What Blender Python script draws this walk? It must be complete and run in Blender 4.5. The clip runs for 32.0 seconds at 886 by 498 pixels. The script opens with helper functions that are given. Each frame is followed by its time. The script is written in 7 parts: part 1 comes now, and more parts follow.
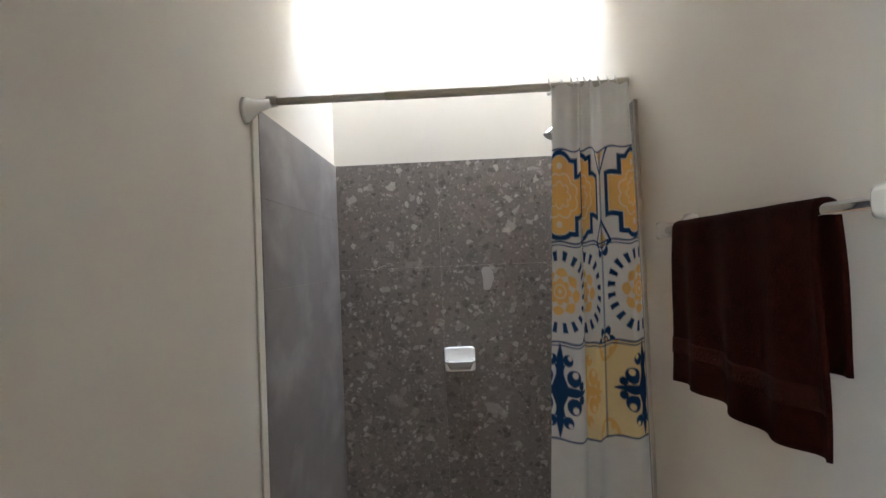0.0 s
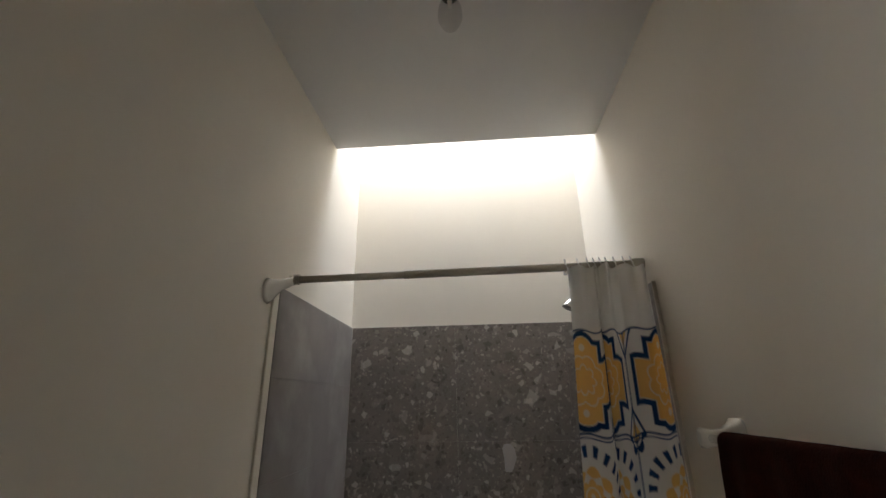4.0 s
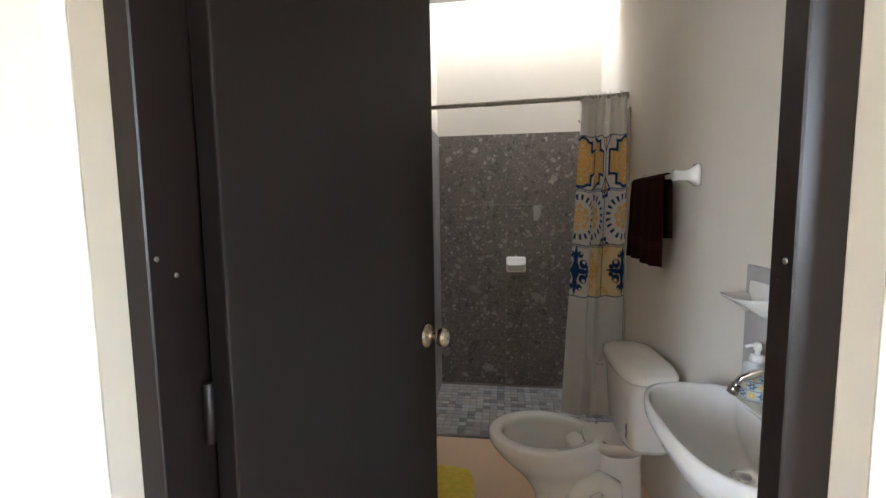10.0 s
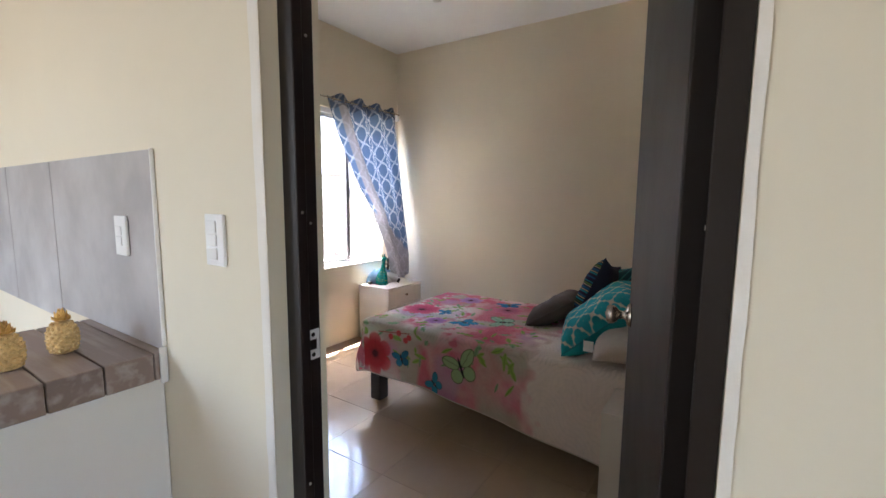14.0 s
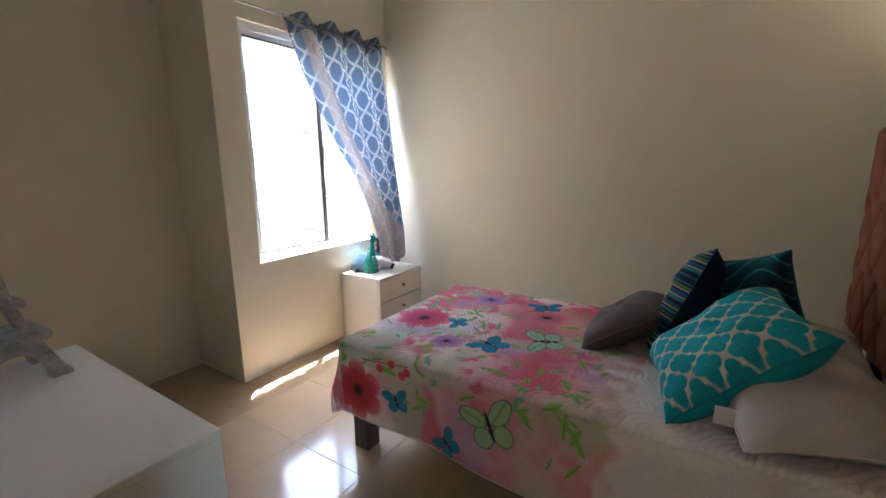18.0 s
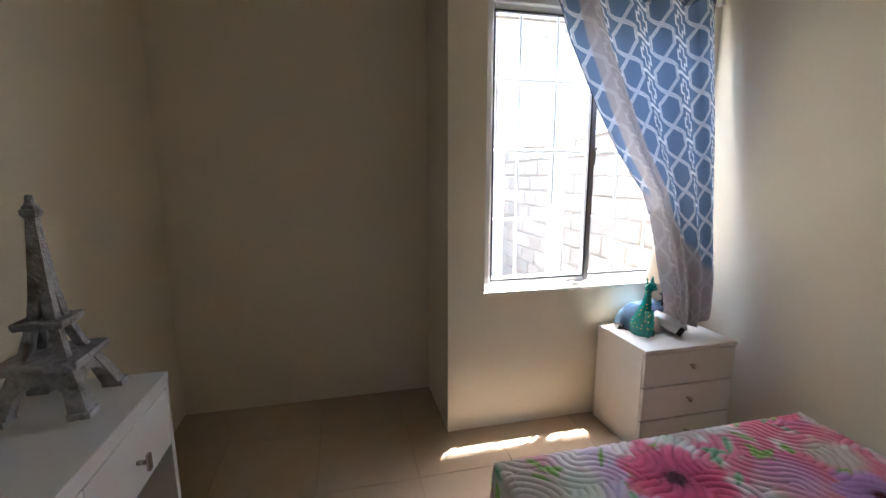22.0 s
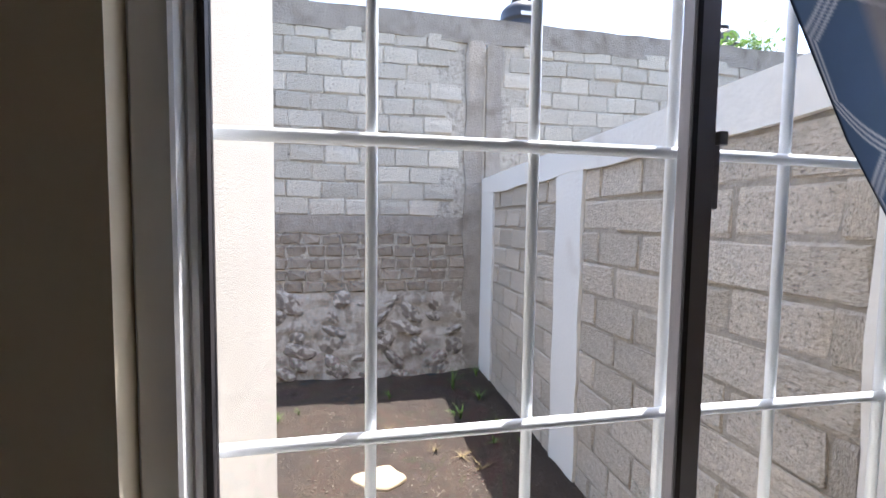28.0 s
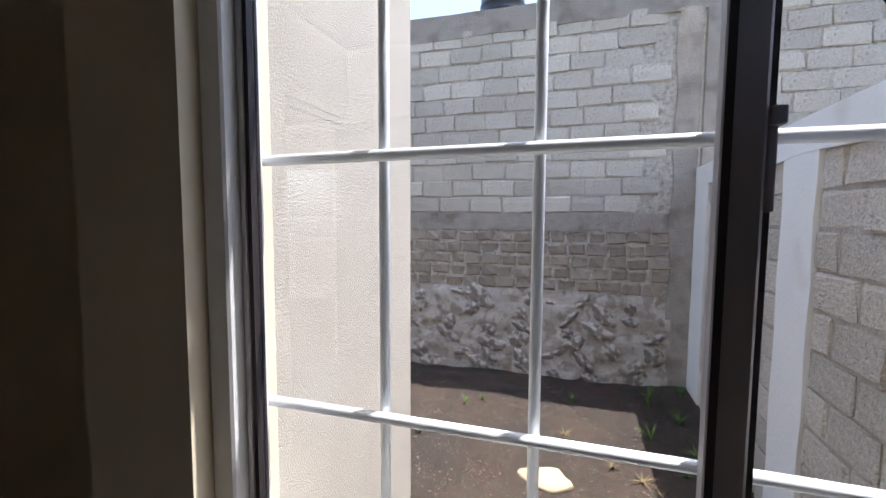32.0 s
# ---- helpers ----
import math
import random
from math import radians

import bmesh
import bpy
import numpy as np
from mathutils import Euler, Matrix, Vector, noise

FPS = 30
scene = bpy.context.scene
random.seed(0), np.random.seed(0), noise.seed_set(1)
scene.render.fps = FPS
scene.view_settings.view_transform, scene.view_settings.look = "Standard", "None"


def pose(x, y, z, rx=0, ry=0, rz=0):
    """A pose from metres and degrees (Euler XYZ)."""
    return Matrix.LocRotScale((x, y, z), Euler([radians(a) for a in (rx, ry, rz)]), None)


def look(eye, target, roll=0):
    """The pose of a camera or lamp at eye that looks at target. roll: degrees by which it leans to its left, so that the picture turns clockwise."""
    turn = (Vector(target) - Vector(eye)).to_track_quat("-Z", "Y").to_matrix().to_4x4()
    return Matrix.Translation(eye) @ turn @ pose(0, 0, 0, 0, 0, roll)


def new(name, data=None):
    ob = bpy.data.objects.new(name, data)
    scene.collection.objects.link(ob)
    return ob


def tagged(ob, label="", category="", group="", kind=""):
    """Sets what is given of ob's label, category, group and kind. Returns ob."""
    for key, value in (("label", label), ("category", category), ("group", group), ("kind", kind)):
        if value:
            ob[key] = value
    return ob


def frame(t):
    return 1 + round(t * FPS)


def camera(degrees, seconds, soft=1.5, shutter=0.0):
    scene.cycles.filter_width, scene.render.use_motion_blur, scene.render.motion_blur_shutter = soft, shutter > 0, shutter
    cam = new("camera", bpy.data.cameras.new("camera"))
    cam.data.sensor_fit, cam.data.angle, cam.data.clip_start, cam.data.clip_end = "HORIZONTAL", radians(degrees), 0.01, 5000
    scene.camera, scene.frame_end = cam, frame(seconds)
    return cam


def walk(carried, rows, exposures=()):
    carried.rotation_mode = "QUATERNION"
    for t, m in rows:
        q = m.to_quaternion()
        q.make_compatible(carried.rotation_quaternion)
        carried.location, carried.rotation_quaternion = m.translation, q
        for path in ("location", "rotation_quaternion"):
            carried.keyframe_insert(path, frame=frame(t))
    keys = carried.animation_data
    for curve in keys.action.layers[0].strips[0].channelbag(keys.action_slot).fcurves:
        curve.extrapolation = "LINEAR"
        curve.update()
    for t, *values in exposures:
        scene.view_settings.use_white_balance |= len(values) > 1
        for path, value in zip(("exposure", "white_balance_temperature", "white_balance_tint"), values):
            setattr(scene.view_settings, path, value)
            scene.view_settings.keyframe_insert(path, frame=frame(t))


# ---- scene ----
# ---- camera and its walk ----
cam = camera(92.2, 32.0)
PATH = [
    (0, (0.562, 0.677, 1.361), (0.494, 2.675, 1.406), -2.4),
    (0.5, (0.571, 0.703, 1.386), (0.491, 2.695, 1.54), -2.3),
    (1, (0.569, 0.715, 1.413), (0.49, 2.693, 1.697), -2.3),
    (1.5, (0.567, 0.699, 1.456), (0.491, 2.629, 1.978), -1.8),
    (2, (0.578, 0.671, 1.491), (0.487, 2.524, 2.239), -1.6),
    (2.5, (0.579, 0.666, 1.491), (0.487, 2.506, 2.27), -1.4),
    (4.5, (0.57, 0.691, 1.481), (0.426, 2.614, 2.009), -1.1),
    (5, (0.558, 0.689, 1.455), (0.417, 2.659, 1.766), -1.5),
    (5.5, (0.546, 0.679, 1.423), (0.45, 2.673, 1.544), -1.9),
    (6, (0.521, 0.641, 1.395), (0.473, 2.64, 1.427), -2.1),
    (6.5, (0.477, 0.582, 1.374), (0.522, 2.581, 1.302), -2.3),
    (7, (0.458, 0.481, 1.348), (0.538, 2.475, 1.214), -2.5),
    (7.5, (0.431, 0.33, 1.343), (0.549, 2.319, 1.167), -2.6),
    (8, (0.402, 0.181, 1.318), (0.608, 2.161, 1.129), -2.1),
    (8.5, (0.367, -0.013, 1.31), (0.679, 1.951, 1.096), -2.0),
    (9, (0.387, -0.158, 1.311), (0.672, 1.809, 1.088), -1.9),
    (9.5, (0.439, -0.296, 1.299), (0.435, 1.691, 1.073), -0.3),
    (10, (0.452, -0.412, 1.302), (0.179, 1.56, 1.114), -0.8),
    (10.5, (0.458, -0.514, 1.296), (-0.117, 1.394, 1.125), -0.5),
    (11, (0.497, -0.624, 1.305), (-0.251, 1.221, 1.117), 0.0),
    (11.5, (0.551, -0.698, 1.315), (-0.383, 1.061, 1.124), -0.4),
    (12, (0.588, -0.744, 1.314), (-0.649, 0.807, 1.061), 0.5),
    (12.5, (0.457, -0.75, 1.273), (-0.875, 0.722, 1.028), 1.5),
    (13, (0.224, -0.727, 1.298), (-1.122, 0.733, 1.06), 0.5),
    (13.5, (0.019, -0.65, 1.284), (-1.246, 0.883, 1.06), 0.6),
    (14, (-0.188, -0.542, 1.276), (-1.284, 1.115, 1.044), 0.5),
    (14.5, (-0.369, -0.467, 1.275), (-1.163, 1.354, 1.046), 0.8),
    (15, (-0.493, -0.415, 1.275), (-1.041, 1.492, 1.018), 0.2),
    (15.5, (-0.541, -0.351, 1.261), (-1.05, 1.555, 0.933), -0.1),
    (17.5, (-0.71, 0.112, 1.245), (-1.336, 1.963, 0.822), -0.8),
    (18, (-0.729, 0.173, 1.264), (-1.802, 1.813, 0.861), -0.6),
    (18.5, (-0.714, 0.253, 1.242), (-2.213, 1.519, 0.854), -0.3),
    (19, (-0.708, 0.325, 1.239), (-2.373, 1.364, 0.853), 0.1),
    (19.5, (-0.764, 0.45, 1.231), (-2.467, 1.425, 0.847), 0.5),
    (20, (-0.87, 0.634, 1.243), (-2.532, 1.686, 0.878), 1.8),
    (20.5, (-0.966, 0.8, 1.246), (-2.629, 1.869, 0.935), 1.9),
    (21, (-1.023, 0.935, 1.244), (-2.758, 1.881, 0.937), 1.7),
    (21.5, (-1.059, 0.971, 1.237), (-2.929, 1.603, 0.913), 0.6),
    (22, (-1.115, 0.993, 1.238), (-3.033, 1.448, 0.898), -0.1),
    (22.5, (-1.198, 1.027, 1.276), (-3.135, 1.478, 1.064), 0.2),
    (23, (-1.294, 1.072, 1.309), (-3.212, 1.63, 1.208), 0.8),
    (23.5, (-1.414, 1.12, 1.308), (-3.29, 1.809, 1.255), 0.9),
    (24, (-1.573, 1.172, 1.326), (-3.413, 1.954, 1.29), 0.5),
    (24.5, (-1.716, 1.179, 1.336), (-3.531, 2.016, 1.289), 0.3),
    (26.6, (-2.335, 1.449, 1.27), (-4.066, 2.452, 1.229), -0.8),
    (27, (-2.48, 1.555, 1.278), (-4.223, 2.534, 1.218), -1.3),
    (27.5, (-2.586, 1.681, 1.273), (-4.429, 2.454, 1.186), -0.9),
    (28, (-2.6, 1.815, 1.266), (-4.558, 2.2, 1.142), 0.8),
    (28.5, (-2.656, 1.896, 1.257), (-4.632, 2.172, 1.111), 0.6),
    (29, (-2.719, 1.958, 1.255), (-4.701, 2.181, 1.107), 0.8),
    (29.5, (-2.745, 2.003, 1.251), (-4.731, 2.153, 1.073), 0.8),
    (30, (-2.745, 2.033, 1.244), (-4.735, 2.089, 1.046), 0.7),
    (30.5, (-2.725, 2.032, 1.255), (-4.713, 2.034, 1.042), 0.5),
    (31, (-2.726, 2.008, 1.288), (-4.72, 1.988, 1.133), 0.8),
    (31.5, (-2.694, 2.015, 1.287), (-4.683, 1.875, 1.142), 1.1),
    (32, (-2.593, 2.06, 1.28), (-4.493, 1.452, 1.128), 0.3),
]
EXPOSURES = [(0, 6.58, 5450, 13), (2, 5.6, 5750, 13), (5, 5.45, 5850, 13), (6, 6.25, 5350, 13), (7, 7.19, 5350, 14), (9, 7.02, 5700, 15), (10.5, 5.55, 5850, 14), (12, 5.18, 6000, 14), (13, 4.68, 6000, 15), (14, 4.57, 6000, 15), (15, 5.11, 6050, 15), (15.5, 5.25, 6000, 14), (18, 4.67, 5900, 10), (20, 4.23, 5800, 10), (21, 4.12, 5900, 11), (22, 4.06, 6000, 12), (24, 3.81, 5950, 11), (26.5, 2.95, 6250, 12), (27, 2.8, 6250, 13), (28, 2.15, 6100, 15), (30, 1.45, 6100, 16), (31, 1.4, 6100, 16), (32, 1.65, 6100, 15)]
walk(cam, [(t, look(eye, target, roll)) for t, eye, target, roll in PATH], EXPOSURES)

# ---- world, sun, large lights ----
SUN = Vector((-0.168, 0.240, 1.0)).normalized()
world = bpy.data.worlds.new("world")
scene.world = world
world.use_nodes = True
wn = world.node_tree
sky = wn.nodes.new("ShaderNodeTexSky")
sky.sky_type, sky.sun_disc = "NISHITA", False
sky.sun_elevation = math.asin(SUN.z)
sky.sun_rotation = math.atan2(SUN.x, SUN.y)
sky.dust_density, sky.air_density = 2.5, 1.2
wn.links.new(sky.outputs[0], wn.nodes["Background"].inputs[0])
wn.nodes["Background"].inputs[1].default_value = 0.15
sun = new("sun", bpy.data.lights.new("sun", "SUN"))
sun.data.energy, sun.data.angle, sun.data.color = 4.4, radians(0.6), (1.0, 0.95, 0.87)
sun.matrix_world = look(SUN * 20, (0, 0, 0))


def area(name, eye, target, w, h, power, color):
    ob = new(name, bpy.data.lights.new(name, "AREA"))
    ob.data.shape, ob.data.size, ob.data.size_y, ob.data.energy, ob.data.color = "RECTANGLE", w, h, power, color
    ob.matrix_world = look(eye, target)
    return ob


# lamp under the well's opaque cover, in place of daylight from above
area("skylight_light", (0.56, 2.46, 3.405), (0.56, 2.46, 0), 1.0, 0.34, 0.48, (0.93, 0.97, 1.0))
area("bedroom_window_light", (-3.105, 2.02, 1.35), (0, 1.86, 1.30), 0.76, 1.30, 0.10, (0.96, 0.98, 1.0))
# added hall fill from the south, set in an opening that is never seen
area("hall_fill_south", (-2.95, -3.19, 1.45), (-2.4, 0, 1.35), 1.05, 1.6, 1.0, (1.0, 0.98, 0.95))
# added fill that brightens the peninsula's end face; no known source there
area("hall_fill_east", (2.19, -1.95, 1.45), (0, -1.75, 1.10), 0.86, 1.0, 0.38, (1.0, 0.98, 0.95))


# ---- materials ----
def lin(r, g, b):
    return tuple((c / 255 / 12.92) if c / 255 <= 0.04045 else ((c / 255 + 0.055) / 1.055) ** 2.4 for c in (r, g, b))


def mat(name, base, rough=0.6, metal=0.0, vary=0.08, scale=3.0, bump=0.0, bump_scale=60.0, coat=0.0, attr=False, each=0.0,
        stain=None, stain_scale=2.0, stain_edge=(0.5, 0.7), trans=0.0, sheen=0.0):
    m = bpy.data.materials.new(name)
    m.use_nodes = True
    nt = m.node_tree
    n, l = nt.nodes, nt.links
    p = n["Principled BSDF"]
    p.inputs["Roughness"].default_value = rough
    p.inputs["Metallic"].default_value = metal
    p.inputs["Coat Weight"].default_value = coat
    p.inputs["Sheen Weight"].default_value = sheen
    tc = n.new("ShaderNodeTexCoord")
    if attr:
        src = n.new("ShaderNodeAttribute")
        src.attribute_name = "Col"
        col = src.outputs["Color"]
    else:
        src = n.new("ShaderNodeRGB")
        src.outputs[0].default_value = (*base, 1)
        col = src.outputs[0]
    if stain:
        no = n.new("ShaderNodeTexNoise")
        no.inputs["Scale"].default_value, no.inputs["Detail"].default_value = stain_scale, 6
        l.new(tc.outputs["Object"], no.inputs["Vector"])
        mr = n.new("ShaderNodeMapRange")
        mr.inputs[1].default_value, mr.inputs[2].default_value = stain_edge
        l.new(no.outputs["Fac"], mr.inputs[0])
        mx = n.new("ShaderNodeMix")
        mx.data_type = "RGBA"
        l.new(mr.outputs[0], mx.inputs[0])
        l.new(col, mx.inputs[6])
        mx.inputs[7].default_value = (*stain, 1)
        col = mx.outputs[2]
    value = None
    if vary:
        no = n.new("ShaderNodeTexNoise")
        no.inputs["Scale"].default_value, no.inputs["Detail"].default_value, no.inputs["Roughness"].default_value = scale, 8, 0.65
        l.new(tc.outputs["Object"], no.inputs["Vector"])
        mr = n.new("ShaderNodeMapRange")
        mr.inputs[1].default_value, mr.inputs[2].default_value = 0.25, 0.75
        mr.inputs[3].default_value, mr.inputs[4].default_value = 1 - vary, 1 + vary
        l.new(no.outputs["Fac"], mr.inputs[0])
        value = mr.outputs[0]
        rr = n.new("ShaderNodeMapRange")
        rr.inputs[3].default_value, rr.inputs[4].default_value = max(rough - 0.08, 0.02), min(rough + 0.08, 1)
        l.new(no.outputs["Fac"], rr.inputs[0])
        l.new(rr.outputs[0], p.inputs["Roughness"])
    if each:
        oi = n.new("ShaderNodeObjectInfo")
        mr = n.new("ShaderNodeMapRange")
        mr.inputs[3].default_value, mr.inputs[4].default_value = 1 - each, 1 + each
        l.new(oi.outputs["Random"], mr.inputs[0])
        if value:
            mu = n.new("ShaderNodeMath")
            mu.operation = "MULTIPLY"
            l.new(value, mu.inputs[0])
            l.new(mr.outputs[0], mu.inputs[1])
            value = mu.outputs[0]
        else:
            value = mr.outputs[0]
    if value:
        hs = n.new("ShaderNodeHueSaturation")
        l.new(col, hs.inputs["Color"])
        l.new(value, hs.inputs["Value"])
        col = hs.outputs["Color"]
    l.new(col, p.inputs["Base Color"])
    if bump:
        no = n.new("ShaderNodeTexNoise")
        no.inputs["Scale"].default_value, no.inputs["Detail"].default_value = bump_scale, 5
        l.new(tc.outputs["Object"], no.inputs["Vector"])
        bp = n.new("ShaderNodeBump")
        bp.inputs["Strength"].default_value, bp.inputs["Distance"].default_value = bump, 0.01
        l.new(no.outputs["Fac"], bp.inputs["Height"])
        l.new(bp.outputs[0], p.inputs["Normal"])
    if trans:
        p.inputs["Subsurface Weight"].default_value = 0.0
        tr = n.new("ShaderNodeBsdfTranslucent")
        l.new(col, tr.inputs["Color"])
        ms = n.new("ShaderNodeMixShader")
        ms.inputs[0].default_value = trans
        l.new(p.outputs[0], ms.inputs[1])
        l.new(tr.outputs[0], ms.inputs[2])
        l.new(ms.outputs[0], n["Material Output"].inputs[0])
    return m


def terrazzo(name):
    """Grey stone slab with angular chips of many sizes."""
    m = mat(name, lin(126, 118, 110), 0.42, vary=0.20, scale=7, bump=0.04, bump_scale=90)
    nt = m.node_tree
    n, l = nt.nodes, nt.links
    p = n["Principled BSDF"]
    col = p.inputs["Base Color"].links[0].from_socket
    tc = n.new("ShaderNodeTexCoord")
    for sc, gap, strength, chance, shift in ((90, 0.08, 0.30, 0.7, 0.0), (46, 0.10, 0.60, 0.6, 3.1), (26, 0.12, 0.52, 0.5, 7.7), (14, 0.12, 0.42, 0.28, 1.9)):
        mp = n.new("ShaderNodeMapping")
        mp.inputs["Location"].default_value = (shift, shift * 0.7, shift * 1.3)
        mp.inputs["Rotation"].default_value = (0.3 * shift, 0.5 * shift, shift)
        bend = n.new("ShaderNodeTexNoise")
        bend.inputs["Scale"].default_value, bend.inputs["Detail"].default_value = sc * 0.9, 3
        l.new(tc.outputs["Object"], bend.inputs["Vector"])
        push = n.new("ShaderNodeVectorMath")
        push.operation = "MULTIPLY_ADD"
        push.inputs[1].default_value = (0.9 / sc, 0.9 / sc, 0.9 / sc)
        l.new(bend.outputs["Color"], push.inputs[0])
        l.new(tc.outputs["Object"], push.inputs[2])
        l.new(push.outputs[0], mp.inputs["Vector"])
        vo, ed = n.new("ShaderNodeTexVoronoi"), n.new("ShaderNodeTexVoronoi")
        ed.feature = "DISTANCE_TO_EDGE"
        for k in (vo, ed):
            k.inputs["Scale"].default_value = sc
            l.new(mp.outputs[0], k.inputs["Vector"])
        sep = n.new("ShaderNodeSeparateColor")
        l.new(vo.outputs["Color"], sep.inputs[0])
        inset = n.new("ShaderNodeMath")
        inset.operation = "MULTIPLY"
        inset.inputs[1].default_value = 0.28
        l.new(sep.outputs[2], inset.inputs[0])
        past = n.new("ShaderNodeMath")
        past.operation = "SUBTRACT"
        l.new(ed.outputs["Distance"], past.inputs[0])
        l.new(inset.outputs[0], past.inputs[1])
        size = n.new("ShaderNodeMapRange")
        size.inputs[1].default_value, size.inputs[2].default_value = gap * 0.4, gap
        l.new(past.outputs[0], size.inputs[0])
        pick = n.new("ShaderNodeMath")
        pick.operation = "LESS_THAN"
        pick.inputs[1].default_value = chance
        l.new(sep.outputs[0], pick.inputs[0])
        both = n.new("ShaderNodeMath")
        both.operation = "MULTIPLY"
        l.new(size.outputs[0], both.inputs[0])
        l.new(pick.outputs[0], both.inputs[1])
        amt = n.new("ShaderNodeMath")
        amt.operation = "MULTIPLY"
        amt.inputs[1].default_value = strength
        l.new(both.outputs[0], amt.inputs[0])
        tone = n.new("ShaderNodeValToRGB")
        e = tone.color_ramp.elements
        e[0].color, e[1].color = (*lin(62, 54, 48), 1), (*lin(214, 204, 190), 1)
        mid = e.new(0.5)
        mid.color = (*lin(120, 111, 102), 1)
        l.new(sep.outputs[1], tone.inputs[0])
        mx = n.new("ShaderNodeMix")
        mx.data_type = "RGBA"
        l.new(amt.outputs[0], mx.inputs[0])
        l.new(col, mx.inputs[6])
        l.new(tone.outputs[0], mx.inputs[7])
        col = mx.outputs[2]
    l.new(col, p.inputs["Base Color"])
    return m


def dotted(m, scale, size, color):
    """Small round dots of paint over a material."""
    n, l = m.node_tree.nodes, m.node_tree.links
    p = n["Principled BSDF"]
    col = p.inputs["Base Color"].links[0].from_socket
    tc, vo = n.new("ShaderNodeTexCoord"), n.new("ShaderNodeTexVoronoi")
    vo.inputs["Scale"].default_value = scale
    vo.inputs["Randomness"].default_value = 0.45
    l.new(tc.outputs["Object"], vo.inputs["Vector"])
    mr = n.new("ShaderNodeMapRange")
    mr.inputs[1].default_value, mr.inputs[2].default_value = size, size * 0.8
    l.new(vo.outputs["Distance"], mr.inputs[0])
    mx = n.new("ShaderNodeMix")
    mx.data_type = "RGBA"
    l.new(mr.outputs[0], mx.inputs[0])
    l.new(col, mx.inputs[6])
    mx.inputs[7].default_value = (*color, 1)
    l.new(mx.outputs[2], p.inputs["Base Color"])


def grain(m, stretch, color, amount):
    """Long pale streaks along one axis."""
    n, l = m.node_tree.nodes, m.node_tree.links
    p = n["Principled BSDF"]
    col = p.inputs["Base Color"].links[0].from_socket
    tc, mp, no, mr, mx = (n.new(k) for k in ("ShaderNodeTexCoord", "ShaderNodeMapping", "ShaderNodeTexNoise", "ShaderNodeMapRange", "ShaderNodeMix"))
    mp.inputs["Scale"].default_value = stretch
    no.inputs["Scale"].default_value, no.inputs["Detail"].default_value = 1.0, 7
    mr.inputs[1].default_value, mr.inputs[2].default_value, mr.inputs[4].default_value = 0.48, 0.72, amount
    mx.data_type = "RGBA"
    l.new(tc.outputs["Object"], mp.inputs[0])
    l.new(mp.outputs[0], no.inputs["Vector"])
    l.new(no.outputs["Fac"], mr.inputs[0])
    l.new(mr.outputs[0], mx.inputs[0])
    l.new(col, mx.inputs[6])
    mx.inputs[7].default_value = (*color, 1)
    l.new(mx.outputs[2], p.inputs["Base Color"])


def glass(name, tint=(1, 1, 1), gloss=0.05):
    """Thin clear pane: lets light through and mirrors a little."""
    m = bpy.data.materials.new(name)
    m.use_nodes = True
    n, l = m.node_tree.nodes, m.node_tree.links
    n.remove(n["Principled BSDF"])
    tr, gl, mx = (n.new(k) for k in ("ShaderNodeBsdfTransparent", "ShaderNodeBsdfGlossy", "ShaderNodeMixShader"))
    tr.inputs[0].default_value = (*tint, 1)
    gl.inputs["Roughness"].default_value = 0.02
    mx.inputs[0].default_value = gloss
    l.new(tr.outputs[0], mx.inputs[1])
    l.new(gl.outputs[0], mx.inputs[2])
    l.new(mx.outputs[0], n["Material Output"].inputs[0])
    return m


M_WALL = mat("cream_wall_paint", lin(225, 214, 190), 0.72, vary=0.035, scale=1.6, bump=0.06, bump_scale=35)
M_BATHWALL = mat("off_white_bathroom_paint", lin(226, 218, 204), 0.7, vary=0.04, scale=1.6, bump=0.06, bump_scale=35)
M_WHITEWALL = mat("off_white_plaster", lin(232, 226, 214), 0.75, vary=0.03, scale=2.0, bump=0.07, bump_scale=40)
M_CEIL = mat("white_ceiling_paint", lin(232, 230, 226), 0.8, vary=0.03, scale=2.0, bump=0.05, bump_scale=30)
M_STUCCO = mat("white_exterior_stucco", lin(182, 175, 164), 0.9, vary=0.07, scale=9, bump=0.26, bump_scale=280)
M_FLOOR = mat("polished_beige_ceramic", lin(188, 166, 140), 0.16, vary=0.05, scale=6, bump=0.02, bump_scale=25, coat=0.3, each=0.025)
M_FLOORGROUT = mat("beige_grout", lin(172, 151, 126), 0.5, vary=0.1, scale=20)
M_GROUT = mat("dark_grout", lin(96, 84, 72), 0.9, vary=0.1, scale=20)
M_BATHFLOOR = mat("peach_ceramic_floor", lin(205, 172, 138), 0.35, vary=0.05, scale=5, bump=0.02)
M_TERRAZZO = terrazzo("dark_chip_stone_tile")
M_GREYTILE = mat("grey_concrete_tile", lin(134, 127, 122), 0.45, vary=0.20, scale=4, stain=lin(164, 158, 154), stain_scale=4.2, stain_edge=(0.48, 0.74), bump=0.04)
M_SPLASH = mat("grey_cement_tile", lin(166, 160, 156), 0.5, vary=0.10, scale=5, stain=lin(194, 189, 185), stain_scale=3.4, stain_edge=(0.40, 0.70), bump=0.02)
M_PLANK = mat("grey_wood_look_tile", lin(136, 118, 108), 0.4, vary=0.12, scale=9, each=0.16, bump=0.05, bump_scale=50)
grain(M_PLANK, (3, 34, 34), lin(176, 164, 154), 0.75)
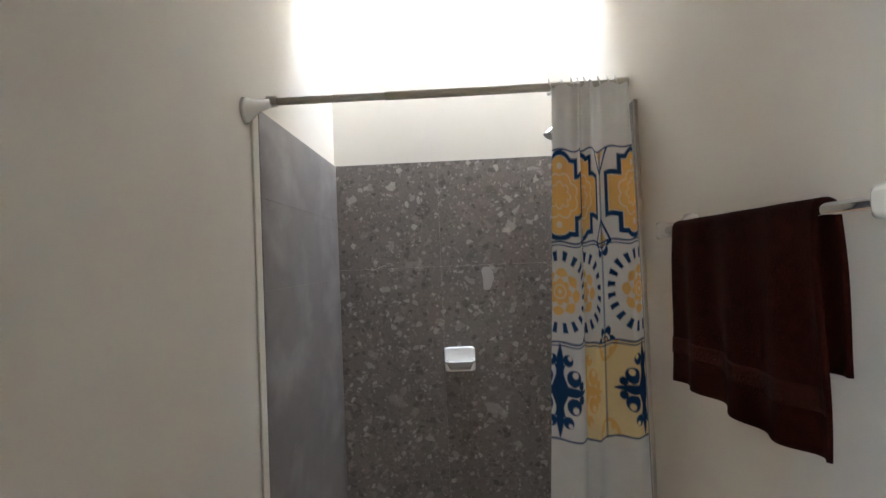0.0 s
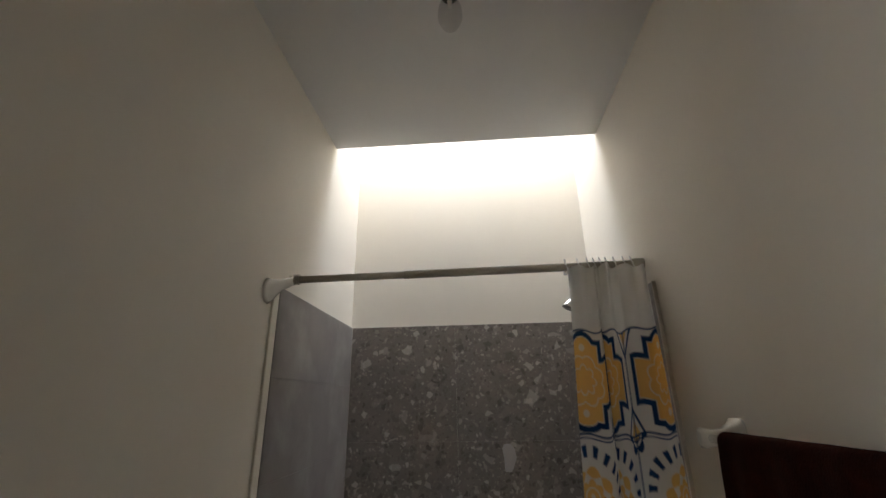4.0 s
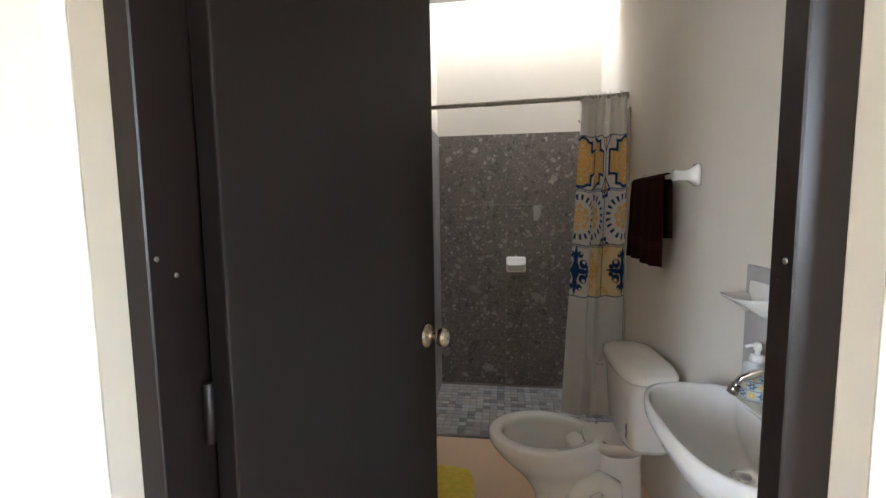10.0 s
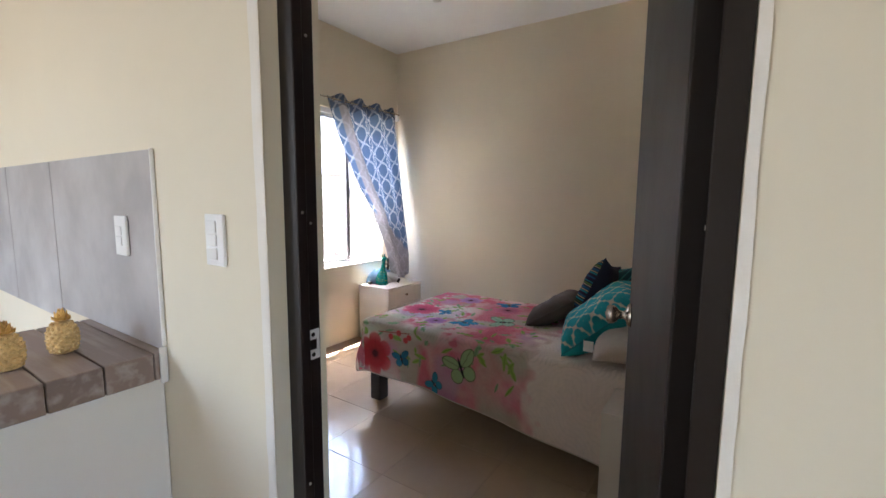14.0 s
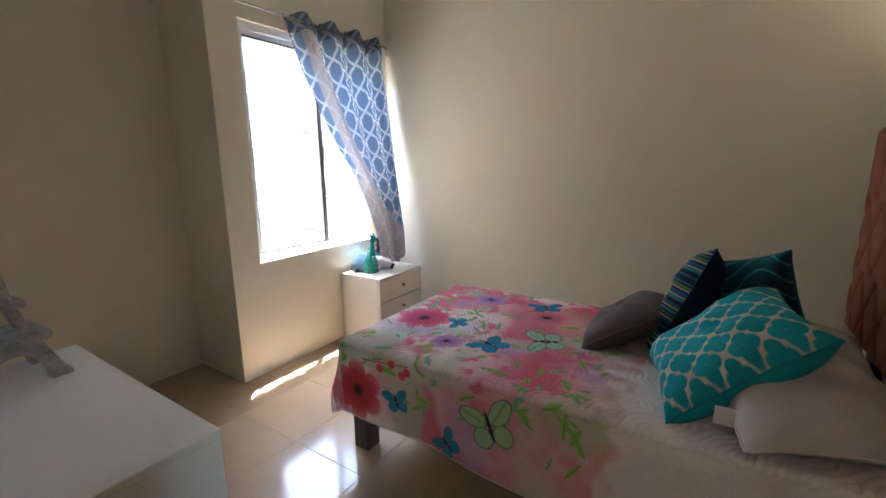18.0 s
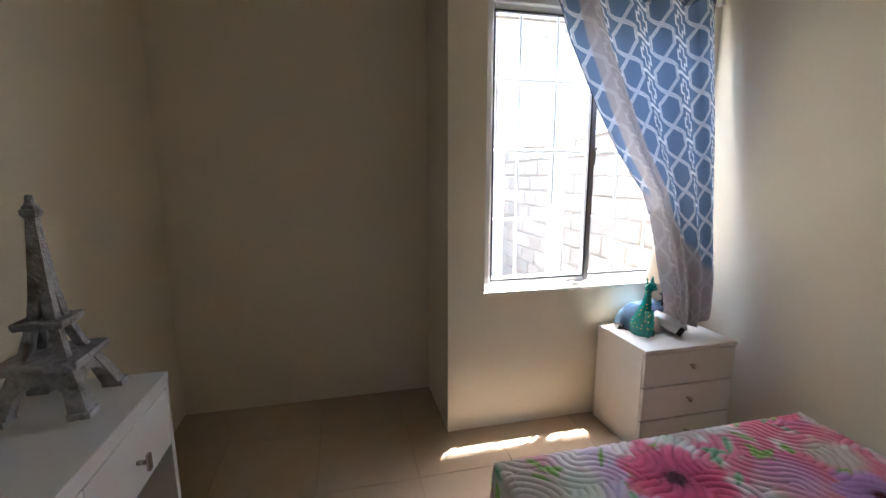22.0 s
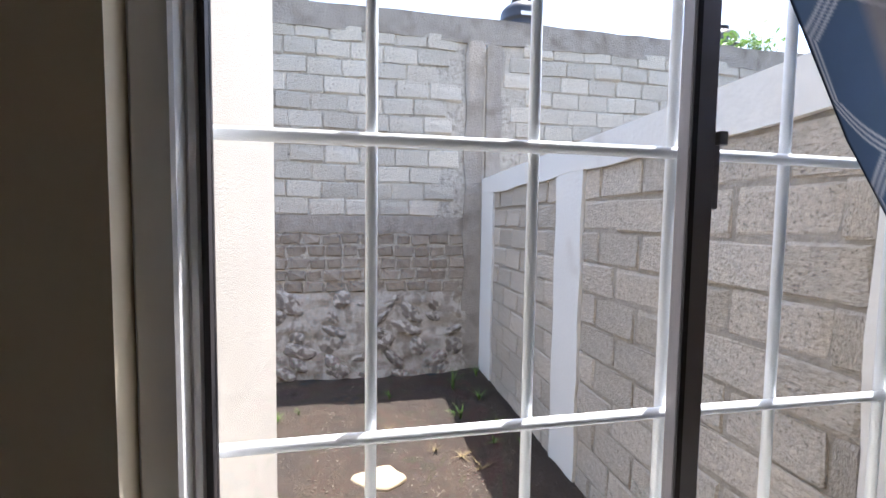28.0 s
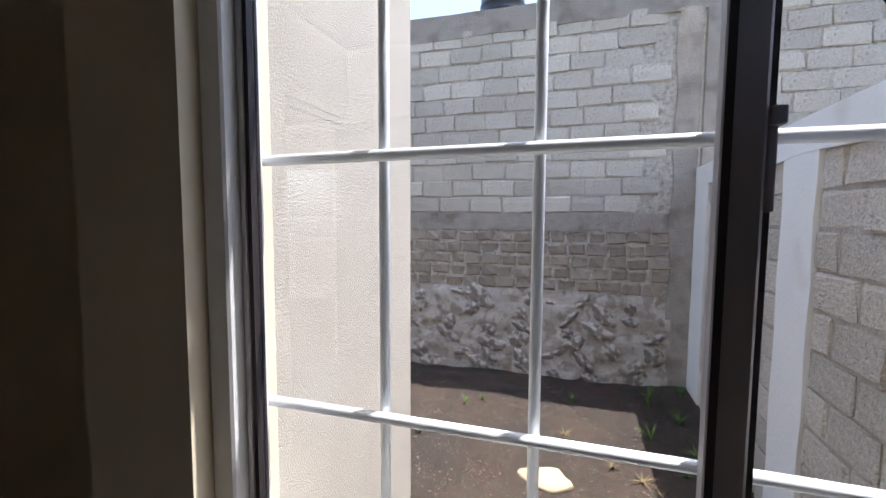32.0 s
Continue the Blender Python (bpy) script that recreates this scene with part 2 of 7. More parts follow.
M_MOSAIC = [mat("mosaic_" + k, lin(*c), 0.4, vary=0.10, scale=30, each=0.10, bump=0.03) for k, c in
            (("light_grey", (152, 146, 138)), ("mid_grey", (134, 128, 121)), ("dark_grey", (102, 97, 92)), ("beige", (148, 136, 122)))]
M_DARKDOOR = mat("dark_brown_painted_steel", lin(29, 22, 18), 0.5, vary=0.10, scale=4, bump=0.03, bump_scale=70)
M_DARKDOOR.node_tree.nodes["Principled BSDF"].inputs["Specular IOR Level"].default_value = 0.42
M_DARKFRAME = mat("dark_brown_frame_steel", lin(31, 22, 19), 0.42, vary=0.1, scale=6, bump=0.04, bump_scale=60)
M_WHITEPL = mat("white_plastic", lin(238, 236, 232), 0.3, vary=0.03)
M_CERAMIC = mat("white_porcelain", lin(236, 232, 224), 0.08, vary=0.02, coat=0.6)
M_CHROME = mat("chrome", (0.85, 0.85, 0.86), 0.08, 1.0, vary=0.03, scale=10)
M_NICKEL = mat("brushed_nickel", lin(190, 180, 168), 0.25, 1.0, vary=0.06, scale=30)
M_STEEL = mat("galvanised_steel", lin(176, 172, 165), 0.35, 1.0, vary=0.1, scale=20)
M_ROD = mat("painted_grey_rod", lin(196, 188, 174), 0.4, 0.1, vary=0.05, scale=12)
M_LAMINATE = mat("white_laminate", lin(228, 222, 212), 0.35, vary=0.03, scale=5, bump=0.03, bump_scale=200)
M_GAP = mat("dark_seam", lin(38, 34, 30), 0.9, vary=0.0)
M_MIRROR = mat("mirror_glass", (0.9, 0.91, 0.91), 0.01, 1.0, vary=0.0)
M_TOWEL = mat("brown_terry_cloth", lin(46, 17, 8), 0.95, vary=0.35, scale=45, bump=0.4, bump_scale=300)
M_TOWEL.node_tree.nodes["Principled BSDF"].inputs["Specular IOR Level"].default_value = 0.08
M_TOWELBAND = mat("brown_woven_band", lin(54, 24, 15), 0.8, vary=0.12, scale=30, bump=0.4, bump_scale=200)
M_TOWELBAND.node_tree.nodes["Principled BSDF"].inputs["Specular IOR Level"].default_value = 0.1
M_PRINT = mat("printed_cloth", (1, 1, 1), 0.85, vary=0.05, scale=40, bump=0.12, bump_scale=300, attr=True)
M_SHEER = mat("printed_curtain_cloth", (1, 1, 1), 0.8, vary=0.05, scale=30, bump=0.12, bump_scale=260, attr=True, trans=0.3)
M_SHOWERCLOTH = mat("printed_shower_cloth", (1, 1, 1), 0.75, vary=0.04, scale=12, bump=0.15, bump_scale=40, attr=True, trans=0.5)
M_GLAZED = mat("painted_glazed_ceramic", (1, 1, 1), 0.25, vary=0.04, scale=30, attr=True, coat=0.3)
M_FROST = mat("frosted_glass", lin(200, 208, 210), 0.35, vary=0.04, scale=15, coat=0.3)
M_PILLOW = mat("white_cotton", lin(210, 199, 187), 0.85, vary=0.08, scale=9, bump=0.35, bump_scale=30)
M_GREYPIL = mat("taupe_velvet", lin(88, 76, 69), 0.8, vary=0.12, scale=16, bump=0.2, bump_scale=40, sheen=0.12)
M_RUST = mat("terracotta_suede", lin(156, 88, 66), 0.9, vary=0.10, scale=9, bump=0.15, bump_scale=120, sheen=0.1)
M_DARKWOOD = mat("dark_stained_wood", lin(44, 34, 30), 0.45, vary=0.15, scale=12)
M_MATTRESS = mat("cream_mattress_ticking", lin(214, 204, 190), 0.9, vary=0.05, scale=12)
M_STATUE = mat("silver_painted_resin", lin(184, 182, 180), 0.45, 0.3, vary=0.3, scale=60, bump=0.8, bump_scale=140, stain=lin(128, 120, 115), stain_scale=30)
M_PALEGOLD = mat("pale_gold_ceramic", lin(224, 190, 128), 0.45, 0.1, vary=0.2, scale=60)
M_GOLD = mat("gold_painted_ceramic", lin(212, 164, 84), 0.32, 0.45, vary=0.15, scale=30)
M_STICK = mat("wooden_broomstick", lin(190, 144, 92), 0.5, vary=0.12, scale=14)
M_TEAL = mat("teal_glazed", lin(20, 140, 136), 0.2, vary=0.1, scale=20, coat=0.4)
dotted(M_TEAL, 62, 0.24, lin(176, 206, 120))
M_BLACK = mat("black_painted_metal", lin(26, 25, 26), 0.4, vary=0.1, scale=10)
M_SHADE = mat("cream_lampshade_cloth", lin(236, 226, 208), 0.85, vary=0.04, scale=20, bump=0.1, bump_scale=200, trans=0.4)
M_BLUECLOTH = mat("blue_grey_cloth", lin(98, 128, 160), 0.8, vary=0.12, scale=20, bump=0.2, bump_scale=60)
M_SILVERPL = mat("silver_plastic", lin(206, 206, 208), 0.3, 0.3, vary=0.05)
M_ALU = mat("white_aluminium", lin(226, 226, 226), 0.32, 0.1, vary=0.03, scale=8)
M_ALUDARK = mat("grey_aluminium", lin(138, 134, 138), 0.45, 0.1, vary=0.05, scale=8)
M_RUBBER = mat("black_rubber_seal", lin(42, 36, 38), 0.6, vary=0.1)
M_BARS = mat("white_enamel_bars", lin(228, 232, 236), 0.3, vary=0.04, scale=14, bump=0.08, bump_scale=90)
M_GLASS = glass("window_glass", (0.97, 0.98, 0.98))
M_BULB = glass("clear_bulb_glass", (0.9, 0.9, 0.9), 0.12)
M_CFL = mat("white_lamp_tube", lin(226, 222, 214), 0.4, vary=0.04)
M_MAT = mat("yellow_bath_mat", lin(214, 186, 66), 0.95, vary=0.2, scale=40, bump=0.8, bump_scale=220)
M_BLUEPL = mat("blue_plastic", lin(36, 96, 140), 0.4, vary=0.1)
M_BLOCK = mat("grey_concrete_block", lin(194, 183, 167), 0.95, vary=0.30, scale=60, bump=1.0, bump_scale=95, each=0.13, stain=lin(136, 126, 114), stain_scale=120, stain_edge=(0.54, 0.66))
M_BLOCK2 = mat("pale_cement_brick", lin(196, 186, 170), 0.95, vary=0.26, scale=34, bump=1.0, bump_scale=75, each=0.16, stain=lin(140, 128, 114), stain_scale=38, stain_edge=(0.54, 0.72))
M_BLOCK3 = mat("brown_cement_brick", lin(158, 145, 129), 0.95, vary=0.30, scale=30, bump=1.0, bump_scale=60, each=0.16, stain=lin(118, 106, 94), stain_scale=26, stain_edge=(0.50, 0.66))
M_MORTAR = mat("rough_mortar", lin(164, 154, 140), 0.98, vary=0.30, scale=22, bump=1.0, bump_scale=50)
M_MORTAR2 = mat("pale_mortar", lin(186, 176, 161), 0.98, vary=0.25, scale=24, bump=1.0, bump_scale=60, stain=lin(142, 131, 119), stain_scale=30)
M_CONCRETE = mat("weathered_concrete", lin(158, 148, 136), 0.95, vary=0.24, scale=16, bump=1.0, bump_scale=55, stain=lin(122, 112, 101), stain_scale=5)
M_RUBBLE = mat("rubble_stone", lin(136, 126, 116), 0.95, vary=0.30, scale=26, bump=1.0, bump_scale=60, each=0.20, stain=lin(184, 176, 165), stain_scale=16, stain_edge=(0.52, 0.57))
M_LIME = mat("lime_washed_mortar", lin(184, 175, 163), 0.95, vary=0.28, scale=30, bump=1.0, bump_scale=55, stain=lin(154, 143, 130), stain_scale=11, stain_edge=(0.52, 0.57))
M_WHITECEM = mat("white_painted_concrete", lin(230, 226, 218), 0.85, vary=0.05, scale=5, bump=0.3, bump_scale=45, stain=lin(196, 186, 172), stain_scale=3, stain_edge=(0.62, 0.8))
M_EARTH = mat("dark_earth", lin(42, 34, 27), 0.98, vary=0.45, scale=24, bump=1.0, bump_scale=70, stain=lin(54, 43, 33), stain_scale=2.2, stain_edge=(0.42, 0.62))
M_PEBBLE = mat("pale_gravel", lin(124, 112, 98), 0.95, vary=0.2, scale=30, each=0.2)
M_STONE = mat("pale_limestone_slab", lin(166, 149, 122), 0.9, vary=0.1, scale=14, bump=0.4, bump_scale=40)
M_LEAF = mat("green_weed", lin(104, 138, 62), 0.6, vary=0.2, scale=20, trans=0.3)
M_DRYLEAF = mat("dry_straw", lin(112, 96, 64), 0.8, vary=0.2, scale=20)
M_TANK = mat("black_polyethylene", lin(34, 36, 42), 0.35, vary=0.1, scale=4)
M_PAINTHOUSE = mat("pale_house_render", lin(206, 198, 186), 0.9, vary=0.08, scale=2, bump=0.2)


# ---- builders ----
def bx(bm, x0, x1, y0, y1, z0, z1, bev=0.0, seg=1):
    vs = bmesh.ops.create_cube(bm, size=1)["verts"]
    bmesh.ops.transform(bm, verts=vs, matrix=Matrix.Translation(((x0 + x1) / 2, (y0 + y1) / 2, (z0 + z1) / 2)) @ Matrix.Diagonal((x1 - x0, y1 - y0, z1 - z0, 1)))
    if bev:
        es = list({e for v in vs for e in v.link_edges})
        bmesh.ops.bevel(bm, geom=es, offset=bev, segments=seg, affect="EDGES", profile=0.6)
    return bm


def box(x0, x1, y0, y1, z0, z1, bev=0.0, seg=1):
    return bx(bmesh.new(), x0, x1, y0, y1, z0, z1, bev, seg)


def tube(points, r, seg=10, bm=None, closed=False, taper=None):
    bm = bm or bmesh.new()
    pts = [Vector(p) for p in points]
    rings, up = [], None
    for i, p in enumerate(pts):
        a = pts[(i - 1) % len(pts)] if closed or i else p
        b = pts[(i + 1) % len(pts)] if closed or i < len(pts) - 1 else p
        d = (b - a).normalized()
        if up is None:
            up = d.orthogonal().normalized()
        up = (up - d * up.dot(d)).normalized()
        s = d.cross(up)
        rad = r * (taper[i] if taper else 1)
        rings.append([bm.verts.new(p + rad * (math.cos(2 * math.pi * k / seg) * up + math.sin(2 * math.pi * k / seg) * s)) for k in range(seg)])
    n = len(rings)
    for i in range(n if closed else n - 1):
        for k in range(seg):
            bm.faces.new((rings[i][k], rings[i][(k + 1) % seg], rings[(i + 1) % n][(k + 1) % seg], rings[(i + 1) % n][k]))
    if not closed:
        bm.faces.new(rings[0][::-1])
        bm.faces.new(rings[-1])
    for f in bm.faces:
        f.smooth = True
    return bm


def lathe(profile, at=(0, 0, 0), seg=24, m=None, bm=None, sx=1.0, sy=1.0):
    """Profile of (radius, height) turned about z, then moved by m or to at."""
    bm = bm or bmesh.new()
    m = m or Matrix.Translation(at)
    rings = []
    for r, z in profile:
        rings.append([bm.verts.new(m @ Vector((max(r, 1e-4) * sx * math.cos(2 * math.pi * k / seg), max(r, 1e-4) * sy * math.sin(2 * math.pi * k / seg), z))) for k in range(seg)])
    for a, b in zip(rings, rings[1:]):
        for k in range(seg):
            bm.faces.new((a[k], a[(k + 1) % seg], b[(k + 1) % seg], b[k])).smooth = True
    bm.faces.new(rings[0][::-1])
    bm.faces.new(rings[-1])
    return bm


def loft(rings, bm=None, cap=True, smooth=True):
    bm = bm or bmesh.new()
    vs = [[bm.verts.new(p) for p in ring] for ring in rings]
    n = len(vs[0])
    for a, b in zip(vs, vs[1:]):
        for k in range(n):
            bm.faces.new((a[k], a[(k + 1) % n], b[(k + 1) % n], b[k])).smooth = smooth
    if cap:
        bm.faces.new(vs[0][::-1])
        bm.faces.new(vs[-1])
    return bm


def mesh_object(name, bm, material, smooth_angle=None):
    bmesh.ops.recalc_face_normals(bm, faces=bm.faces)
    me = bpy.data.meshes.new(name)
    bm.to_mesh(me)
    bm.free()
    for k in (material if isinstance(material, (list, tuple)) else [material]):
        me.materials.append(k)
    return new(name, me)


def thing(name, at, label, category, group=""):
    ob = new(name)
    ob.empty_display_size = 0.1
    ob.location = at
    return tagged(ob, label, category, group)


def part(name, bm, material, parent, label=""):
    ob = mesh_object(name, bm, material)
    ob.parent = parent
    if parent.type == "EMPTY":
        ob.matrix_parent_inverse = Matrix.Translation(-parent.location)
    return tagged(ob, label)


def single(name, bm, material, label, category, group=""):
    return tagged(mesh_object(name, bm, material), label, category, group)


def structure(name, bm, material, label="", parent=None):
    ob = mesh_object(name, bm, material)
    if parent:
        ob.parent = parent
    return tagged(ob, label, kind="structure")


def sheet(name, P, material, C=None, parent=None, label="", thick=0.0, wrap=False):
    """A sheet of cloth from an array of places (nu, nv, 3), with colours (nu, nv, 3)."""
    nu, nv = P.shape[:2]
    idx = np.arange(nu * nv).reshape(nu, nv)
    f = np.stack([idx[:-1, :-1], idx[1:, :-1], idx[1:, 1:], idx[:-1, 1:]], -1).reshape(-1, 4)
    me = bpy.data.meshes.new(name)
    me.from_pydata(P.reshape(-1, 3).tolist(), [], f.tolist())
    me.polygons.foreach_set("use_smooth", np.ones(len(f), bool))
    if C is not None:
        at = me.color_attributes.new("Col", "FLOAT_COLOR", "POINT")
        at.data.foreach_set("color", np.concatenate([C, np.ones((nu, nv, 1))], -1).astype(np.float32).ravel())
    me.materials.append(material)
    ob = new(name, me)
    if thick:
        mod = ob.modifiers.new("thickness", "SOLIDIFY")
        mod.thickness, mod.offset = thick, 0
    if parent:
        ob.parent = parent
        if parent.type == "EMPTY":
            ob.matrix_parent_inverse = Matrix.Translation(-parent.location)
    return tagged(ob, label)


def vnoise(x, y, seed=0):
    """Smooth value noise on arrays."""
    def h(i, j):
        n = (i * 374761393 + j * 668265263 + seed * 974634777) & 0x7FFFFFFF
        n = ((n ^ (n >> 13)) * 1274126177) & 0x7FFFFFFF
        return ((n ^ (n >> 16)) & 0xFFFF) / 65535.0
    xi, yi = np.floor(x).astype(np.int64), np.floor(y).astype(np.int64)
    fx, fy = x - xi, y - yi
    fx, fy = fx * fx * (3 - 2 * fx), fy * fy * (3 - 2 * fy)
    return (h(xi, yi) * (1 - fx) + h(xi + 1, yi) * fx) * (1 - fy) + (h(xi, yi + 1) * (1 - fx) + h(xi + 1, yi + 1) * fx) * fy


def blend(C, mask, color):
    m = np.clip(mask, 0, 1)[..., None]
    return C * (1 - m) + np.array(color) * m


def edge(d, w=0.003):
    """1 inside (d < 0), 0 outside, with a soft rim."""
    return np.clip(0.5 - d / w, 0, 1)


# ---- large structure ----
BX1, BY1, TILE_Y = 1.115, 2.65, 1.905       # bathroom: far side, end wall, where the shower begins
WX, AX = -2.965, -3.43                      # window wall and closet recess, inner faces
NY, SY = 2.82, 0.15                         # bedroom: inner faces of its long walls
CEIL, BCEIL = 2.67, 2.54
D1 = (-0.990, -0.175)                       # bedroom doorway
D2 = (0.0, 0.779)                           # bathroom doorway
DOORH = 2.10
WIN = (1.63, 2.785, 0.68, 2.02)             # window: y from, to, z from, to

bm = bmesh.new()
bx(bm, -3.58, D1[0], 0, SY, 0, CEIL)
bx(bm, D1[0], D1[1], 0, SY, DOORH, CEIL)
bx(bm, D1[1], D2[0], 0, SY, 0, CEIL)
bx(bm, D2[0], D2[1], 0, SY, DOORH, CEIL)
bx(bm, D2[1], 2.35, 0, SY, 0, CEIL)
structure("wall_doors", bm, M_WALL, "cream painted wall with two doorways")
structure("wall_between", box(-0.175, -0.085, SY, BY1, 0, 3.42), M_WALL, "cream painted wall behind the bed")
structure("wall_bathroom", box(-0.085, 0, SY, BY1, 0, 3.42), M_BATHWALL, "off-white painted bathroom wall")
bm = box(0, BX1, BY1, 2.82, 0, 3.42)
structure("wall_shower_end", bm, M_BATHWALL, "off-white painted wall above grey stone tiles")
structure("wall_basin", box(BX1, 1.265, SY, 2.82, 0, 3.42), M_BATHWALL, "off-white painted wall behind the basin")
structure("wall_north", box(-3.115, 0, NY, 2.97, 0, CEIL), M_WALL, "cream painted wall beside the bed")
bm = bmesh.new()
bx(bm, -3.115, WX, 1.455, WIN[0], 0, CEIL)
bx(bm, -3.115, WX, WIN[1], NY, 0, CEIL)
bx(bm, -3.115, WX, WIN[0], WIN[1], 0, WIN[2])
bx(bm, -3.115, WX, WIN[0], WIN[1], WIN[3], CEIL)
structure("wall_window", bm, M_WALL, "cream painted wall round the window")
bm = bmesh.new()
bx(bm, -3.675, -3.1152, 1.455, 1.598, 0, CEIL)
structure("wall_recess_side", bm, M_WALL, "cream painted side of the closet recess")
structure("wall_recess_back", box(-3.675, AX, SY, 1.455, 0, CEIL), M_WALL, "cream painted back of the closet recess")
structure("wall_kitchen", box(-3.58, AX, -3.2, 0, 0, CEIL), M_WALL, "cream painted kitchen wall")
# unseen wall; its opening is made up to hold the south fill lamp
bm = bmesh.new()
bx(bm, -3.58, -3.50, -3.35, -3.2, 0, CEIL)
bx(bm, -2.40, 2.35, -3.35, -3.2, 0, CEIL)
bx(bm, -3.50, -2.40, -3.35, -3.2, 0, 0.6)
bx(bm, -3.50, -2.40, -3.35, -3.2, 2.3, CEIL)
structure("wall_living", bm, M_WALL, "cream painted wall with an unseen opening added for light")
# east wall out of view, with an invented opening for the east fill
bm = box(2.2, 2.35, -3.2, -2.4, 0, CEIL)
bx(bm, 2.2, 2.35, -1.5, 0, 0, CEIL)
bx(bm, 2.2, 2.35, -2.4, -1.5, 0, 0.95)
bx(bm, 2.2, 2.35, -2.4, -1.5, 2.0, CEIL)
structure("wall_east", bm, M_WALL, "cream painted wall with a small unseen opening added for light")
# stucco on the outside of the recess, with rough arris
structure("stucco_face", box(-3.690, -3.118, 1.600, 1.614, -0.16, 2.82), M_STUCCO, "white stucco outside wall")
structure("stucco_end", box(-3.690, -3.677, -0.1, 1.599, -0.16, 2.82), M_STUCCO, "white stucco outside wall")
# ceilings
bm = box(-3.115, -0.17, SY, NY, CEIL, CEIL + 0.12)
bx(bm, -3.43, -3.1155, SY, 1.455, CEIL, CEIL + 0.12)
structure("ceiling_bedroom", bm, M_CEIL, "white painted ceiling")
structure("ceiling_living", box(-3.58, 2.35, -3.35, 0, CEIL, CEIL + 0.12), M_CEIL, "white painted ceiling")
structure("ceiling_bathroom", box(0, BX1, SY, 2.27, BCEIL, BCEIL + 0.13), M_CEIL, "white painted ceiling with a light well")
structure("wall_light_well", box(0, BX1, 2.17, 2.268, BCEIL + 0.132, 3.42), M_BATHWALL, "off-white painted side of the light well")
structure("roof", box(-3.118, 2.4, -3.4, 2.16, 2.80, 2.92), M_CONCRETE, "flat concrete roof")
structure("roof_recess", box(-3.70, -3.119, -0.12, 1.62, 2.822, 2.92), M_CONCRETE, "flat concrete roof of the recess")
# added cover, never in view: shuts out the sky above the well lamp
structure("light_well_cover", box(-0.02, 1.15, 2.17, 2.82, 3.4205, 3.45, 0.003), M_FROST, "unseen opaque cover over the light well")
# floors under the tiles
bm = box(-3.114, 2.35, -3.35, NY, -0.12, -0.0016)
bx(bm, -3.69, -3.1145, -3.35, 1.455, -0.12, -0.0016)
structure("floor", bm, M_FLOORGROUT, "beige ceramic tile floor with thin joints")
structure("floor_bathroom", box(0, BX1, 0.16, TILE_Y, -0.001, 0.004), M_BATHFLOOR, "peach ceramic bathroom floor")
structure("floor_shower", box(0, BX1, TILE_Y, BY1, -0.005, 0.014), M_GROUT, "grey mosaic shower floor")
structure("shower_lip", box(0, BX1, TILE_Y - 0.012, TILE_Y, -0.004, 0.022, 0.003), M_GREYTILE, "thin grey stone lip of the shower floor")


# ---- doors ----
def door_frame(name, x0, x1, hinged, label):
    """Folded steel frame set back in the reveal: on each side a stop, a rebate for the leaf and screws; a head above."""
    ob = thing(name, ((x0 + x1) / 2, 0.07, 0), label, "door frame")
    ob["kind"] = "structure"
    for edge_x, s in ((x0, 1), (x1, -1)):
        def at(d):
            return edge_x + s * d
        w = 0.032 if hinged == s else 0.045
        prof = ((0.001, 0.042), (w - 0.002, 0.042), (w, 0.044), (w, 0.066), (w - 0.002, 0.068), (0.030, 0.068), (0.028, 0.070), (0.028, 0.108), (0.026, 0.110), (0.001, 0.110))
        jamb = part("jamb", loft([[(at(d), y, z) for d, y in prof] for z in (0, 0.7, 1.4, DOORH - 0.048)], smooth=False), M_DARKFRAME, ob)
        for d, y, zs in ((0.028, 0.090, (0.28, 0.34, 1.22, 1.62)), (w, 0.055, (0.62, 1.245, 1.93))):
            for z in zs:
                part("screw", lathe([(0.0038, -0.001), (0.0033, 0.0012), (0.001, 0.0014)], m=Matrix.Translation((at(d), y, z)) @ Euler((0, radians(90 * s), 0)).to_matrix().to_4x4(), seg=8), M_STEEL, jamb)
    part("head", box(x0 + 0.002, x1 - 0.002, 0.043, 0.110, DOORH - 0.046, DOORH - 0.002, 0.004, 2), M_DARKFRAME, ob)
    return ob


f1 = door_frame("door_frame_1", *D1, -1, "dark brown steel door frame of the bedroom")
f2 = door_frame("door_frame_2", *D2, 1, "dark brown steel door frame of the bathroom")
bm = box(D1[0] + 0.0275, D1[0] + 0.030, 0.071, 0.106, 0.905, 0.928, 0.001)
bx(bm, D1[0] + 0.0275, D1[0] + 0.030, 0.071, 0.106, 0.952, 0.976, 0.001)
bx(bm, D1[0] + 0.0275, D1[0] + 0.030, 0.098, 0.106, 0.928, 0.952, 0.001)
plate = part("strike_plate", bm, M_ALU, f1, "zinc strike plate with a gap for the latch")
for z in (0.9165, 0.964):
    part("screw", lathe([(0.0055, -0.001), (0.005, 0.0012), (0.0, 0.0014)], m=Matrix.Translation((D1[0] + 0.030, 0.087, z)) @ Euler((0, radians(90), 0)).to_matrix().to_4x4(), seg=10), M_GAP, plate)

